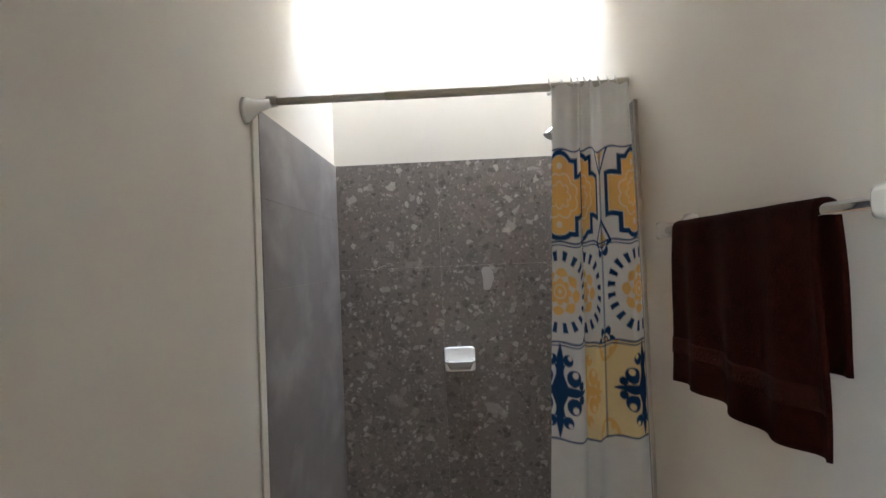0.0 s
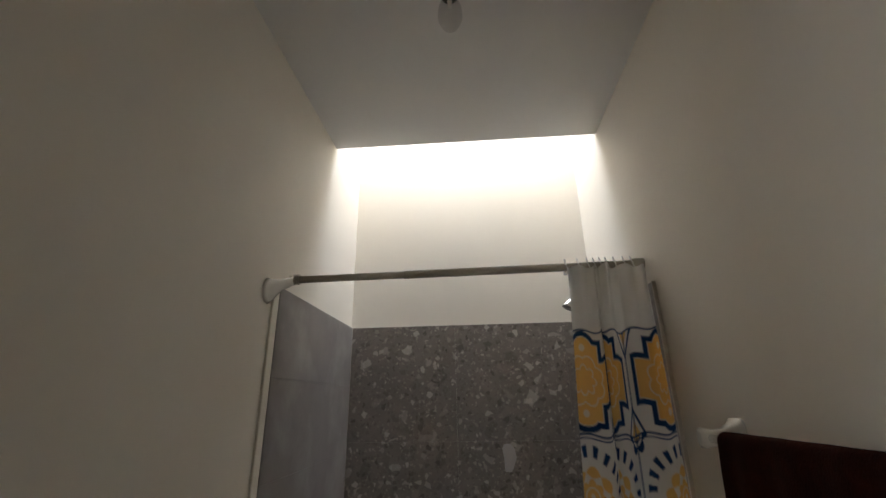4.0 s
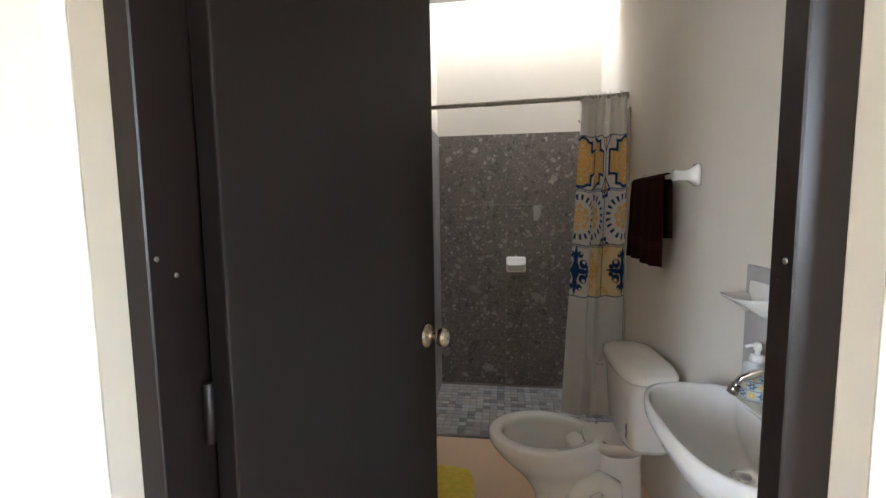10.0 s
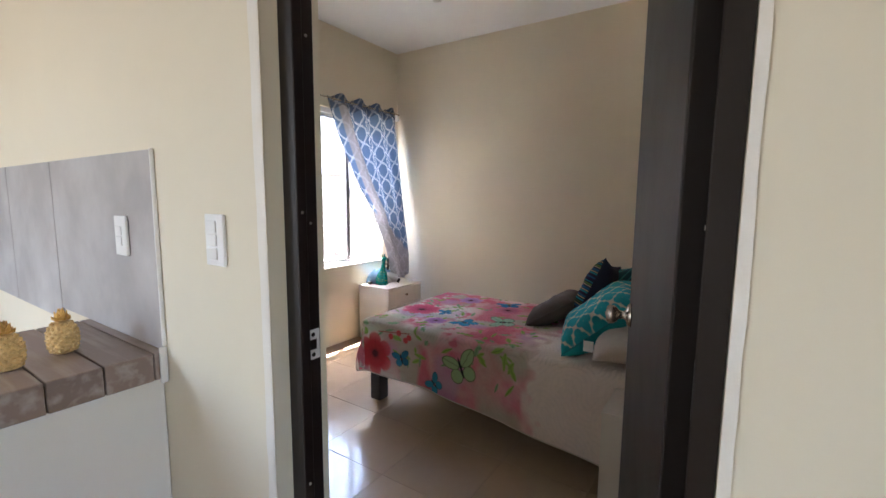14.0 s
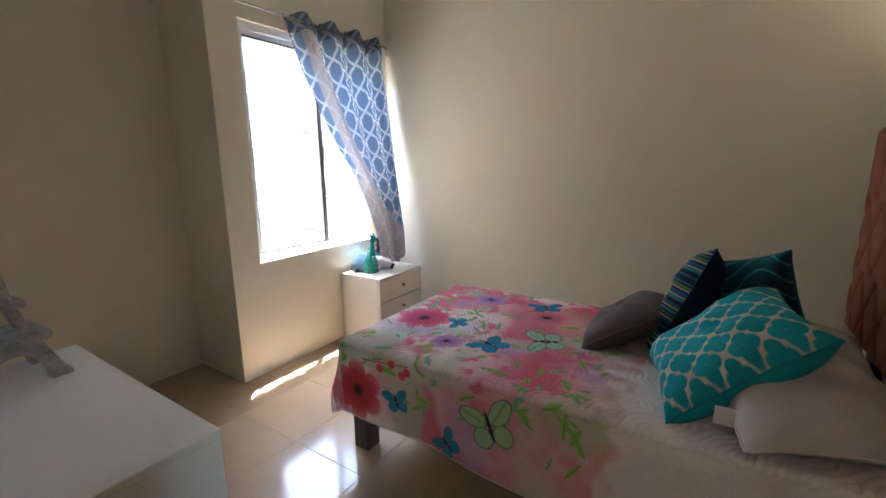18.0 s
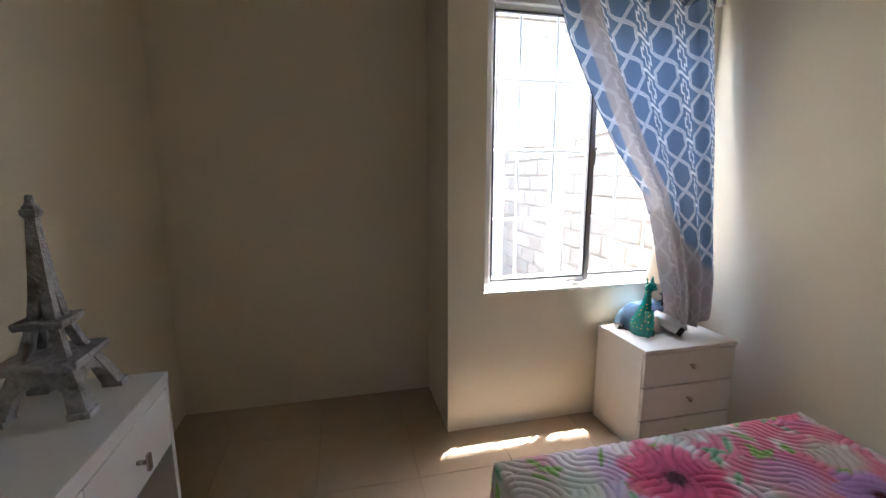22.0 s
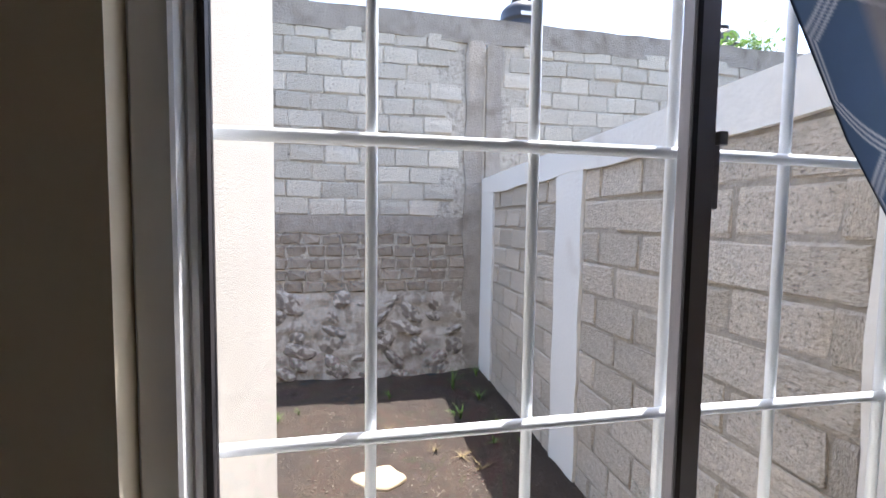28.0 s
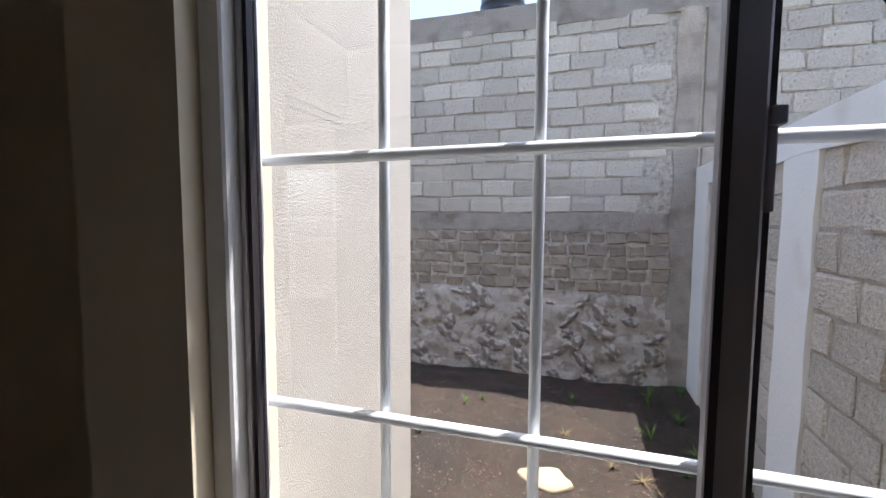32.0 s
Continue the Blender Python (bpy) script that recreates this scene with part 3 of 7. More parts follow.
part("jamb_return", box(D1[1] - 0.024, D1[1] - 0.001, 0.1105, 0.158, 0, DOORH - 0.048, 0.002), M_DARKFRAME, f1)
part("jamb_return", box(D2[0] + 0.001, D2[0] + 0.022, 0.1105, 0.158, 0, DOORH - 0.048, 0.002), M_DARKFRAME, f2)
for z in (0.30, 1.0, 1.75):
    hp = part("hinge_plate", box(D1[1] - 0.026, D1[1] - 0.0242, 0.113, 0.156, z - 0.05, z + 0.05, 0.0006), M_DARKFRAME, f1, "dark steel hinge plate")
    for dz in (-0.032, 0.0, 0.032):
        part("screw", lathe([(0.005, -0.001), (0.0045, 0.0010), (0.0, 0.0012)], m=Matrix.Translation((D1[1] - 0.026, 0.133 + 0.006 * (dz == 0), z + dz)) @ Euler((0, radians(-90), 0)).to_matrix().to_4x4(), seg=10), M_STEEL, hp)


def door(name, hinge, lead, label, knob_side):
    """Flush steel leaf, hung at hinge (x, y), whose other edge stands at lead."""
    hx, hy = hinge
    d = Vector((lead[0] - hx, lead[1] - hy, 0))
    w = d.length
    ob = thing(name, (hx, hy, 0.012), label, "door")
    ob.rotation_euler = (0, 0, math.atan2(d.y, d.x))
    T = 0.04

    def add(nm, bm, m, parent=ob, lab=""):
        o = mesh_object(nm, bm, m)
        o.parent = parent
        return tagged(o, lab)
    leaf = add("leaf", box(0.004, w, -T / 2, T / 2, 0, 2.035, 0.004, 2), M_DARKDOOR)
    for z in (0.25, 1.0, 1.8):
        add("hinge", lathe([(0.007, -0.045), (0.008, -0.044), (0.008, 0.044), (0.007, 0.045)], (-0.002, T / 2 * -knob_side, z), 10), M_DARKFRAME)
    zk = 0.938
    for s in (1, -1):
        turn = Matrix.Translation((w - 0.062, s * T / 2, zk)) @ Euler((radians(-90 * s), 0, 0)).to_matrix().to_4x4()
        knob = add("knob", lathe([(0.0335, 0), (0.034, 0.004), (0.029, 0.010), (0.015, 0.013), (0.0115, 0.02), (0.0125, 0.032), (0.021, 0.038), (0.0265, 0.047), (0.0265, 0.056), (0.022, 0.064), (0.012, 0.0665), (0.0, 0.067)], m=turn, seg=28), M_NICKEL, ob, "brushed nickel door knob")
        add("keyhole", lathe([(0.006, 0.0665), (0.006, 0.0685), (0.0, 0.069)], m=turn, seg=12), M_STEEL, knob)
    add("latch", box(w, w + 0.0015, -0.012, 0.012, zk - 0.03, zk + 0.03), M_STEEL)
    return ob


def plaster_band(name, x, w, seed):
    """White filler round a frame, with an uneven edge."""
    z = np.linspace(0, 2.12, 60)[None, :] * np.ones((3, 1))
    s = np.array([0.0, 0.5, 1.0])[:, None] * np.ones((1, 60))
    wob = w * (1 + 0.22 * (vnoise(z * 5, s * 0 + seed, seed) - 0.5) + 0.16 * (vnoise(z * 19, s * 0 + seed, seed + 1) - 0.5))
    ob = sheet(name, np.stack([x + wob * s, -0.0015 - 0.0025 * np.sin(s * 2.2 + 0.4), z], -1), M_WHITEWALL, None, None, "white filler beside the frame")
    tagged(ob, kind="structure")


plaster_band("trim_filler_bedroom", D1[0], -0.030, 3)
plaster_band("trim_filler_hinge", D1[1], 0.012, 5)
plaster_band("trim_filler_bathroom", D2[0], -0.028, 8)
plaster_band("trim_filler_latch", D2[1], 0.022, 11)

door("door_1", (-0.222, 0.126), (-0.390, 0.812), "dark brown steel bedroom door standing open", 1)
door("door_2", (0.052, 0.126), (0.240, 0.80), "dark brown steel bathroom door standing open", -1)

# ---- window ----
y0, y1, z0, z1 = WIN
win = thing("window_1", (-3.05, (y0 + y1) / 2, z0), "white aluminium sliding window with two panes", "window")
win["kind"] = "structure"
XF = -3.02
for nm, b in (("frame_side", (y0 + 0.001, y0 + 0.035, z0, z1)), ("frame_side", (y1 - 0.035, y1 - 0.001, z0, z1)), ("frame_rail", (y0 + 0.035, y1 - 0.035, z0, z0 + 0.03)), ("frame_rail", (y0 + 0.035, y1 - 0.035, z1 - 0.042, z1 - 0.001))):
    bm = box(XF - 0.038, XF + 0.028, b[0], b[1], b[2], b[3], 0.003, 1)
    if nm == "frame_side":
        yy = b[1] if b[0] < 2 else b[0]
        bx(bm, XF - 0.002, XF + 0.004, yy - 0.006, yy + 0.006, b[2] + 0.03, b[3] - 0.04)
    part(nm, bm, M_ALU, win)


def sash(ya, yb, x, dark):
    s = part("sash", box(x - 0.011, x + 0.011, ya, ya + 0.012, z0 + 0.03, z1 - 0.042, 0.003, 1), M_ALU, win, "white aluminium sash with dark seal")
    part("sash_rail", box(x - 0.011, x + 0.011, ya + 0.012, yb - 0.026, z0 + 0.03, z0 + 0.052, 0.003, 1), M_ALU, s)
    part("sash_rail", box(x - 0.011, x + 0.011, ya + 0.012, yb - 0.026, z1 - 0.066, z1 - 0.042, 0.003, 1), M_ALU, s)
    part("sash_stile", box(x - 0.011, x + 0.011, yb - 0.034 if dark else yb - 0.026, yb, z0 + 0.03, z1 - 0.042, 0.003, 1), M_ALUDARK if dark else M_ALU, s, "grey meeting stile" if dark else "")
    ia, ib, ja, jb = ya + 0.012, yb - 0.026, z0 + 0.052, z1 - 0.066
    bm = bmesh.new()
    bx(bm, x - 0.006, x + 0.0115, ia, ia + 0.006, ja, jb)
    bx(bm, x - 0.006, x + 0.0115, ib - 0.007, ib, ja, jb)
    bx(bm, x - 0.006, x + 0.0115, ia + 0.006, ib - 0.007, ja, ja + 0.006)
    bx(bm, x - 0.006, x + 0.0115, ia + 0.006, ib - 0.007, jb - 0.006, jb)
    part("seal", bm, M_RUBBER, s)
    g = part("pane", box(x - 0.002, x + 0.002, ia + 0.006, ib - 0.007, ja + 0.006, jb - 0.006), M_GLASS, s, "clear window pane")
    g.visible_shadow = False
    return s


sash(y0 + 0.035, 2.206, XF - 0.005, True)
sash(2.200, y1 - 0.035, XF - 0.0285, False)
bm = box(XF - 0.005, XF + 0.003, 2.2065, 2.214, 1.285, 1.372, 0.002, 2)
bx(bm, XF - 0.001, XF + 0.009, 2.2065, 2.218, 1.356, 1.372, 0.002, 2)
part("latch", bm, M_ALUDARK, win, "grey sliding window latch")
part("sill", box(-2.990, -2.956, y0 + 0.001, y1 - 0.001, z0 - 0.002, z0 + 0.012, 0.004, 2), M_WHITEWALL, win, "white plaster window sill")
part("sill_outside", box(-3.14, -3.050, y0 + 0.001, y1 - 0.001, z0 - 0.03, z0 + 0.006, 0.004, 2), M_WHITEWALL, win)

grille = thing("window_grille", (-3.13, 2.2, 0.7), "white enamelled steel window bars", "window bars")
GX = -3.066
for z in (0.735, 1.025, 1.352, 1.675, 1.97):
    part("bar", tube([(GX, y0 + 0.004, z), (GX, 2.2, z + 0.003), (GX, y1 - 0.004, z)], 0.0072, 12), M_BARS, grille)
for yv in (1.828, 2.016, 2.2, 2.372, 2.565, 2.745):
    part("bar", tube([(GX - 0.012, yv, 0.69), (GX - 0.012, yv, 1.35), (GX - 0.012, yv, 2.01)], 0.0068, 12), M_BARS, grille)


# ---- hall and kitchen ----
structure("peninsula_wall", box(-2.005, -1.505, -2.05, -0.001, 0, 0.766, 0.004), M_WHITEWALL, "white plastered peninsula wall")
counter = thing("countertop", (-1.76, -1.0, 0.766), "countertop of grey wood-look plank tiles", "countertop")
part("bed", box(-2.03, -1.486, -2.06, -0.004, 0.768, 0.832), M_GROUT, counter)
bm = bmesh.new()
bx(bm, -1.4795, -1.4735, -0.022, -0.002, 0.755, 0.858, 0.002)
part("edge_strip", bm, M_WHITEPL, counter, "white plastic edge strip")
PL = 0.1135
for i in range(18):
    ya, yb = -0.036 - PL * (i + 1) + 0.002, -0.036 - PL * i - 0.002
    if i == 0:
        part("plank_tile", box(-2.038, -1.480, -0.034, -0.004, 0.832, 0.845, 0.0015), M_PLANK, counter)
        part("edge_tile", box(-1.486, -1.476, -0.034, -0.023, 0.768, 0.8445, 0.0015), M_PLANK, counter)
    part("plank_tile", box(-2.038, -1.480, ya, yb, 0.832, 0.845, 0.0015), M_PLANK, counter)
    part("edge_tile", box(-1.486, -1.476, ya, yb, 0.768, 0.8445, 0.0015), M_PLANK, counter)

sp = thing("kitchen_backsplash", (-2.4, 0, 0.83), "grey cement tile backsplash round the corner", "backsplash")
sp["kind"] = "structure"
for a, b in ((-3.43, -2.9045), (-2.9042, -2.3045), (-2.3042, -1.484)):
    part("tile", box(a + 0.009, b, -0.010, -0.001, 0.847 if b > -2.1 else 0.80, 1.402, 0.0015), M_SPLASH, sp)
for k in range(5):
    part("tile", box(AX + 0.001, AX + 0.009, -0.0129 - 0.6 * (k + 1), -0.0131 - 0.6 * k, 0.80, 1.402, 0.0015), M_SPLASH, sp)
part("edge_trim", box(-1.483, -1.477, -0.011, -0.001, 0.86, 1.404, 0.001), M_WHITEPL, sp, "white plastic edge trim")


def wall_plate(name, x, z, w, h, keys, label, cat):
    ob = thing(name, (x, 0, z), label, cat)
    y = -0.001 if x > -1.48 else -0.0105
    part("plate", box(x - w / 2, x + w / 2, y - 0.009, y, z - h / 2, z + h / 2, 0.004, 2), M_WHITEPL, ob)
    for k in range(keys):
        zz = z + (k - (keys - 1) / 2) * h * 0.26
        part("rocker", box(x - w * 0.32, x + w * 0.18, y - 0.0125, y - 0.009, zz - h * 0.115, zz + h * 0.115, 0.0015), M_WHITEPL, ob)
    return ob


wall_plate("light_switch", -1.183, 1.176, 0.077, 0.122, 3, "white plastic light switch with three rockers", "light switch")
wall_plate("light_switch", -1.684, 1.16, 0.078, 0.118, 2, "white plastic switch plate on grey tiles", "light switch")
so = thing("wall_socket", (AX, -0.247, 1.685), "white plastic power socket high on the wall", "socket")
part("plate", box(AX + 0.001, AX + 0.010, -0.30, -0.195, 1.63, 1.74, 0.004, 2), M_WHITEPL, so)
for dy, dz, h in ((-0.008, 0.008, 0.012), (0.008, 0.008, 0.012), (0.0, -0.012, 0.008)):
    part("slot", box(AX + 0.0095, AX + 0.0108, -0.2475 + dy - 0.002, -0.2475 + dy + 0.002, 1.685 + dz - h / 2, 1.685 + dz + h / 2), M_GAP, so)
single("pipe_stub", lathe([(0.022, 0), (0.022, 0.03), (0.014, 0.031), (0.013, 0.012), (0.0, 0.010)], m=Matrix.Translation((AX + 0.001, -0.485, 0.61)) @ Euler((0, radians(90), 0)).to_matrix().to_4x4(), seg=16), M_DARKFRAME, "dark capped water pipe in the wall", "pipe")
single("broomstick", tube([(-3.19, -0.155, 0.008), (-3.29, -0.10, 0.55), (-3.398, -0.04, 1.13)], 0.0125, 12), M_STICK, "bare wooden broomstick leaning in the corner", "broomstick")


def pineapple(at, turn, label):
    ob = thing("pineapple_ornament", at, label, "ornament", "pineapples on the countertop")
    prof = [(0.022, 0), (0.026, 0.004), (0.031, 0.02), (0.033, 0.042), (0.031, 0.062), (0.025, 0.078), (0.014, 0.088), (0.0, 0.090)]
    body = part("body", lathe(prof, at, 28), M_PALEGOLD, ob)
    bm = bmesh.new()
    for j in range(8):
        z = 0.008 + j * 0.0105
        r = np.interp(z, [p[1] for p in prof], [p[0] for p in prof])
        for k in range(13):
            a = 2 * math.pi * (k + 0.5 * (j % 2)) / 13 + turn
            m = Matrix.Translation((at[0] + r * math.cos(a), at[1] + r * math.sin(a), at[2] + z)) @ Euler((0, 0, a)).to_matrix().to_4x4() @ Matrix.Diagonal((0.006, r * 0.2, 0.0052, 1))
            bmesh.ops.create_icosphere(bm, subdivisions=1, radius=1, matrix=m)
    part("ridged_skin", bm, M_PALEGOLD, ob)
    bm = bmesh.new()
    for ring, (n, out, h) in enumerate(((7, 0.021, 0.018), (6, 0.014, 0.030), (4, 0.006, 0.038))):
        for k in range(n):
            a = 2 * math.pi * k / n + ring * 0.4 + turn
            c, s = math.cos(a), math.sin(a)
            b = Vector((at[0], at[1], at[2] + 0.086))
            tip = b + Vector((c * out, s * out, h))
            side = Vector((-s, c, 0)) * 0.008
            mid = b + Vector((c * out * 0.75, s * out * 0.75, h * 0.55))
            vs = [bm.verts.new(v) for v in (b - side * 0.6, b + side * 0.6, mid + side, tip, mid - side, mid + Vector((c * 0.004, s * 0.004, -0.002)))]
            bm.faces.new((vs[0], vs[1], vs[2], vs[5], vs[4]))
            bm.faces.new((vs[2], vs[3], vs[5]))
            bm.faces.new((vs[3], vs[4], vs[5]))
    cr = part("crown", bm, M_GOLD, ob, "gold leaf crown")
    cr.modifiers.new("thickness", "SOLIDIFY").thickness = 0.002
    return ob


pineapple((-1.655, -0.288, 0.8455), 0.2, "gold ceramic pineapple on the plank-tile countertop")
pineapple((-1.695, -0.168, 0.8455), 0.9, "gold ceramic pineapple near the wall on the countertop")


# ---- bathroom ----
# shower wall slabs: joints at the end wall and the long sides
slabs = thing("shower_tiles_end", (0.5, BY1, 0), "dark grey chip-stone slabs on the shower wall", "tiles")
slabs["kind"] = "structure"
ZJ = (0.016, 0.355, 0.84, 1.325, 1.812)
XJ = (0.009, 0.483, 0.969, 1.106)
for a, b in zip(ZJ, ZJ[1:]):
    for c, d in zip(XJ, XJ[1:]):
        part("tile", box(c + 0.0003, d - 0.0003, BY1 - 0.010, BY1 - 0.0005, a + 0.0003, b - 0.0003, 0.0006), M_TERRAZZO, slabs)
part("chip", loft([[(0.692 + k * 0.026 * math.cos(a) * (1 + 0.3 * math.sin(3 * a + 1)), BY1 - d, 1.262 + k * 0.066 * math.sin(a) * (1 + 0.18 * math.cos(2 * a))) for a in np.linspace(0, 2 * math.pi, 13)[:-1]] for k, d in ((1.0, 0.0098), (0.96, 0.0104))], smooth=False), M_SPLASH, slabs, "pale patch in the stone")
for nm, xa, xb, lab in (("shower_tiles_plain", 0.0005, 0.009, "light grey concrete-look slabs beside the shower"), ("shower_tiles_curtain", 1.106, 1.1145, "light grey concrete-look slabs behind the curtain")):
    ob = thing(nm, (xa, 2.2, 0), lab, "tiles")
    ob["kind"] = "structure"
    yt = 1.868 if xa < 0.5 else TILE_Y + 0.055
    ZL = (0.016, 0.24, 0.765, 1.288, 1.555, 1.812)
    for a, b in zip(ZL, ZL[1:]):
        part("tile", box(xa, xb, yt + 0.004, BY1 - 0.011, a + 0.0004, b - 0.0004, 0.0006), M_GREYTILE, ob)
    if xa < 0.5:
        part("edge_trim", box(xa, xb - 0.001, yt - 0.030, yt + 0.0035, 0.016, 1.812, 0.002), M_BATHWALL, ob, "narrow plaster edge beside the slabs")
    else:
        part("edge_trim", box(xa - 0.002, xb, yt - 0.004, yt + 0.0035, 0.016, 1.812, 0.001), M_ROD, ob, "thin grey tile edge trim")

# curtain rail with its end brackets
rail = thing("shower_rail", (0.55, 2.02, 1.88), "grey painted shower rail between white brackets", "curtain rail")
part("rod", tube([(0.029, 1.890, 1.837), (0.36, 1.931, 1.852), (0.37, 1.932, 1.853), (1.10, 2.02, 1.886)], 0.011, 14), M_ROD, rail)
part("sleeve", tube([(0.365, 1.931, 1.852), (1.10, 2.02, 1.886)], 0.0128, 14), M_ROD, rail)
bm = bmesh.new()
loft([[(0.001, 1.808 + c * 0.030, 1.785 + s * 0.037) for c, s in [(math.cos(a), math.sin(a)) for a in np.linspace(0, 2 * math.pi, 17)[:-1]]],
      [(0.010, 1.812 + c * 0.026, 1.788 + s * 0.032) for c, s in [(math.cos(a), math.sin(a)) for a in np.linspace(0, 2 * math.pi, 17)[:-1]]],
      [(0.020, 1.850 + c * 0.015, 1.812 + s * 0.017) for c, s in [(math.cos(a), math.sin(a)) for a in np.linspace(0, 2 * math.pi, 17)[:-1]]],
      [(0.040, 1.888 + c * 0.014, 1.834 + s * 0.012) for c, s in [(math.cos(a), math.sin(a)) for a in np.linspace(0, 2 * math.pi, 17)[:-1]]]], bm)
part("bracket", bm, M_CERAMIC, rail, "white ceramic rail bracket")
bm = bmesh.new()
for k in range(5):
    tube([(0.030 + 0.006 * k, 1.891 + 0.0145 * math.cos(a), 1.838 + 0.0145 * math.sin(a)) for a in np.linspace(0, 2 * math.pi, 13)[:-1]], 0.0022, 6, bm, True)
part("spring", bm, M_ROD, rail)
part("end_cap", lathe([(0.018, 0), (0.018, 0.03), (0.014, 0.034)], m=Matrix.Translation((1.1135, 2.02, 1.886)) @ Euler((0, radians(-90), 0)).to_matrix().to_4x4(), seg=18), M_ROD, rail)
for x in (0.865, 0.905, 0.935, 0.955, 0.975, 0.995, 1.02, 1.05, 1.075):
    part("ring", tube([(x + 0.004 * math.sin(a * 2), 1.990 + (x - 0.86) * 0.12 + 0.017 * math.cos(a), 1.875 + (x - 0.86) * 0.045 + 0.024 * math.sin(a)) for a in np.linspace(0, 2 * math.pi, 15)[:-1]], 0.0022, 6, None, True), M_WHITEPL, rail, "white plastic curtain ring")


def medallion(u, v, C):
    """Printed panels: three rows of ornamental squares in blue and yellow on white."""
    blue, yel, pale = lin(22, 70, 124), lin(238, 203, 130), lin(244, 228, 186)
    cream = lin(240, 236, 226)
    rows = (1.672, 1.395, 1.10, 0.822)
    cell = 0.285
    col = np.floor(u / cell)
    x = (u / cell - col - 0.5) * cell
    for r in range(3):
        top, bot = rows[r], rows[r + 1]
        inside = ((v < top) & (v > bot)).astype(float)
        y = v - (top + bot) / 2
        rad, ang = np.hypot(x, y), np.arctan2(y, x)
        ax, ay = np.abs(x), np.abs(y)
        if r == 0:
            quat = np.minimum(np.maximum(ax - 0.058, ay - 0.106), np.maximum(ax - 0.106, ay - 0.058))
            quat = np.minimum(quat, np.hypot(ax, ay - 0.078) - 0.046)
            C = blend(C, inside * edge(quat + 0.006), yel)
            C = blend(C, inside * edge(np.abs(quat - 0.004) - 0.0075), blue)
            for rr, nn, ph in ((0.030, 8, 0.0), (0.058, 8, math.pi)):
                d = np.abs(rad - rr - 0.011 * np.abs(np.cos(4 * ang + ph / 2))) - 0.0022
                C = blend(C, inside * edge(d) * edge(quat + 0.012), cream)
            C = blend(C, inside * edge(np.hypot(ax, ay - 0.088) - 0.010), cream)
            dia = (0.1425 - ax) * 1.0 + (0.1385 - ay) * 0.62
            C = blend(C, inside * edge(np.abs(dia - 0.042) - 0.0045), blue)
            C = blend(C, inside * edge(np.abs(dia - 0.014) - 0.003), blue)
            C = blend(C, inside * edge(dia - 0.024) * edge(0.006 - dia), yel)
        elif r == 1:
            sp = np.abs(np.mod(ang / (2 * math.pi) * 20, 1) - 0.5)
            petals = np.minimum(rad - 0.030 - 0.010 * np.abs(np.cos(4 * ang)), np.abs(rad - 0.056) - 0.014 * np.abs(np.cos(4 * ang + 0.4)))
            C = blend(C, inside * edge(petals), yel)
            C = blend(C, inside * edge(np.abs(rad - 0.020) - 0.002), cream)
            C = blend(C, inside * edge(rad - 0.006), cream)
            petal = np.maximum(np.abs(rad - 0.106) - 0.015, (sp - 0.21 - 0.9 * (rad - 0.106)) * 0.05)
            C = blend(C, inside * edge(petal), blue)
            corner = np.hypot(0.1425 - ax, 0.1475 - ay)
            leafy = np.abs(np.cos(3 * np.arctan2(0.1475 - ay, 0.1425 - ax)))
            C = blend(C, inside * edge(corner - 0.030 - 0.018 * leafy), blue)
            C = blend(C, inside * edge(np.abs(corner - 0.022) - 0.004), cream)
            C = blend(C, inside * edge(corner - 0.014), yel)
        else:
            flip = np.mod(col, 3) < 1
            back = np.where(flip[..., None], np.array(lin(236, 234, 230)), np.array(pale))
            C = C * (1 - inside[..., None]) + back * inside[..., None]
            ink = np.where((np.mod(col, 3) == 1)[..., None], np.array(yel), np.array(blue))
            core = np.maximum(ax - 0.020 - 0.008 * np.cos(y * 60), ay - 0.075)
            lobe = np.minimum(np.hypot(ax - 0.046, ay - 0.040) - 0.024, np.hypot(ax - 0.026, ay - 0.088) - 0.017)
            lobe = np.minimum(lobe, np.maximum(ax - 0.012 * (1 - np.clip((ay - 0.09) / 0.05, 0, 1)), ay - 0.135))
            lobe = np.minimum(lobe, np.maximum(ay - 0.014 * (1 - np.clip((ax - 0.05) / 0.06, 0, 1)), ax - 0.105))
            lobe = np.minimum(lobe, np.hypot(ax - 0.074, ay - 0.020) - 0.013)
            eye = np.minimum(np.hypot(ax - 0.050, ay - 0.050) - 0.010, np.hypot(ax - 0.032, ay - 0.096) - 0.007)
            shape = np.maximum(np.minimum(core, lobe), -eye)
            m = (inside * edge(shape))[..., None]
            C = C * (1 - m) + ink * m
            corner = np.hypot(0.1425 - ax, 0.139 - ay)
            scroll = np.minimum(np.abs(corner - 0.050) - 0.006, np.hypot(0.1425 - ax - 0.030, 0.139 - ay - 0.030) - 0.012)
            C = blend(C, inside * edge(scroll) * (np.mod(col, 3) > 0.5), yel)
    for z in rows:
        C = blend(C, edge(np.abs(v - z) - 0.0026), blue)
        if z != rows[0] and z != rows[-1]:
            C = blend(C, edge(np.abs(v - z + 0.010) - 0.0018), blue)
    band = ((v < rows[0]) & (v > rows[-1])).astype(float)
    lines = np.minimum(np.abs(x + 0.1425), np.abs(x - 0.1425))
    return blend(C, band * edge(np.abs(lines - 0.003) - 0.0016), blue)


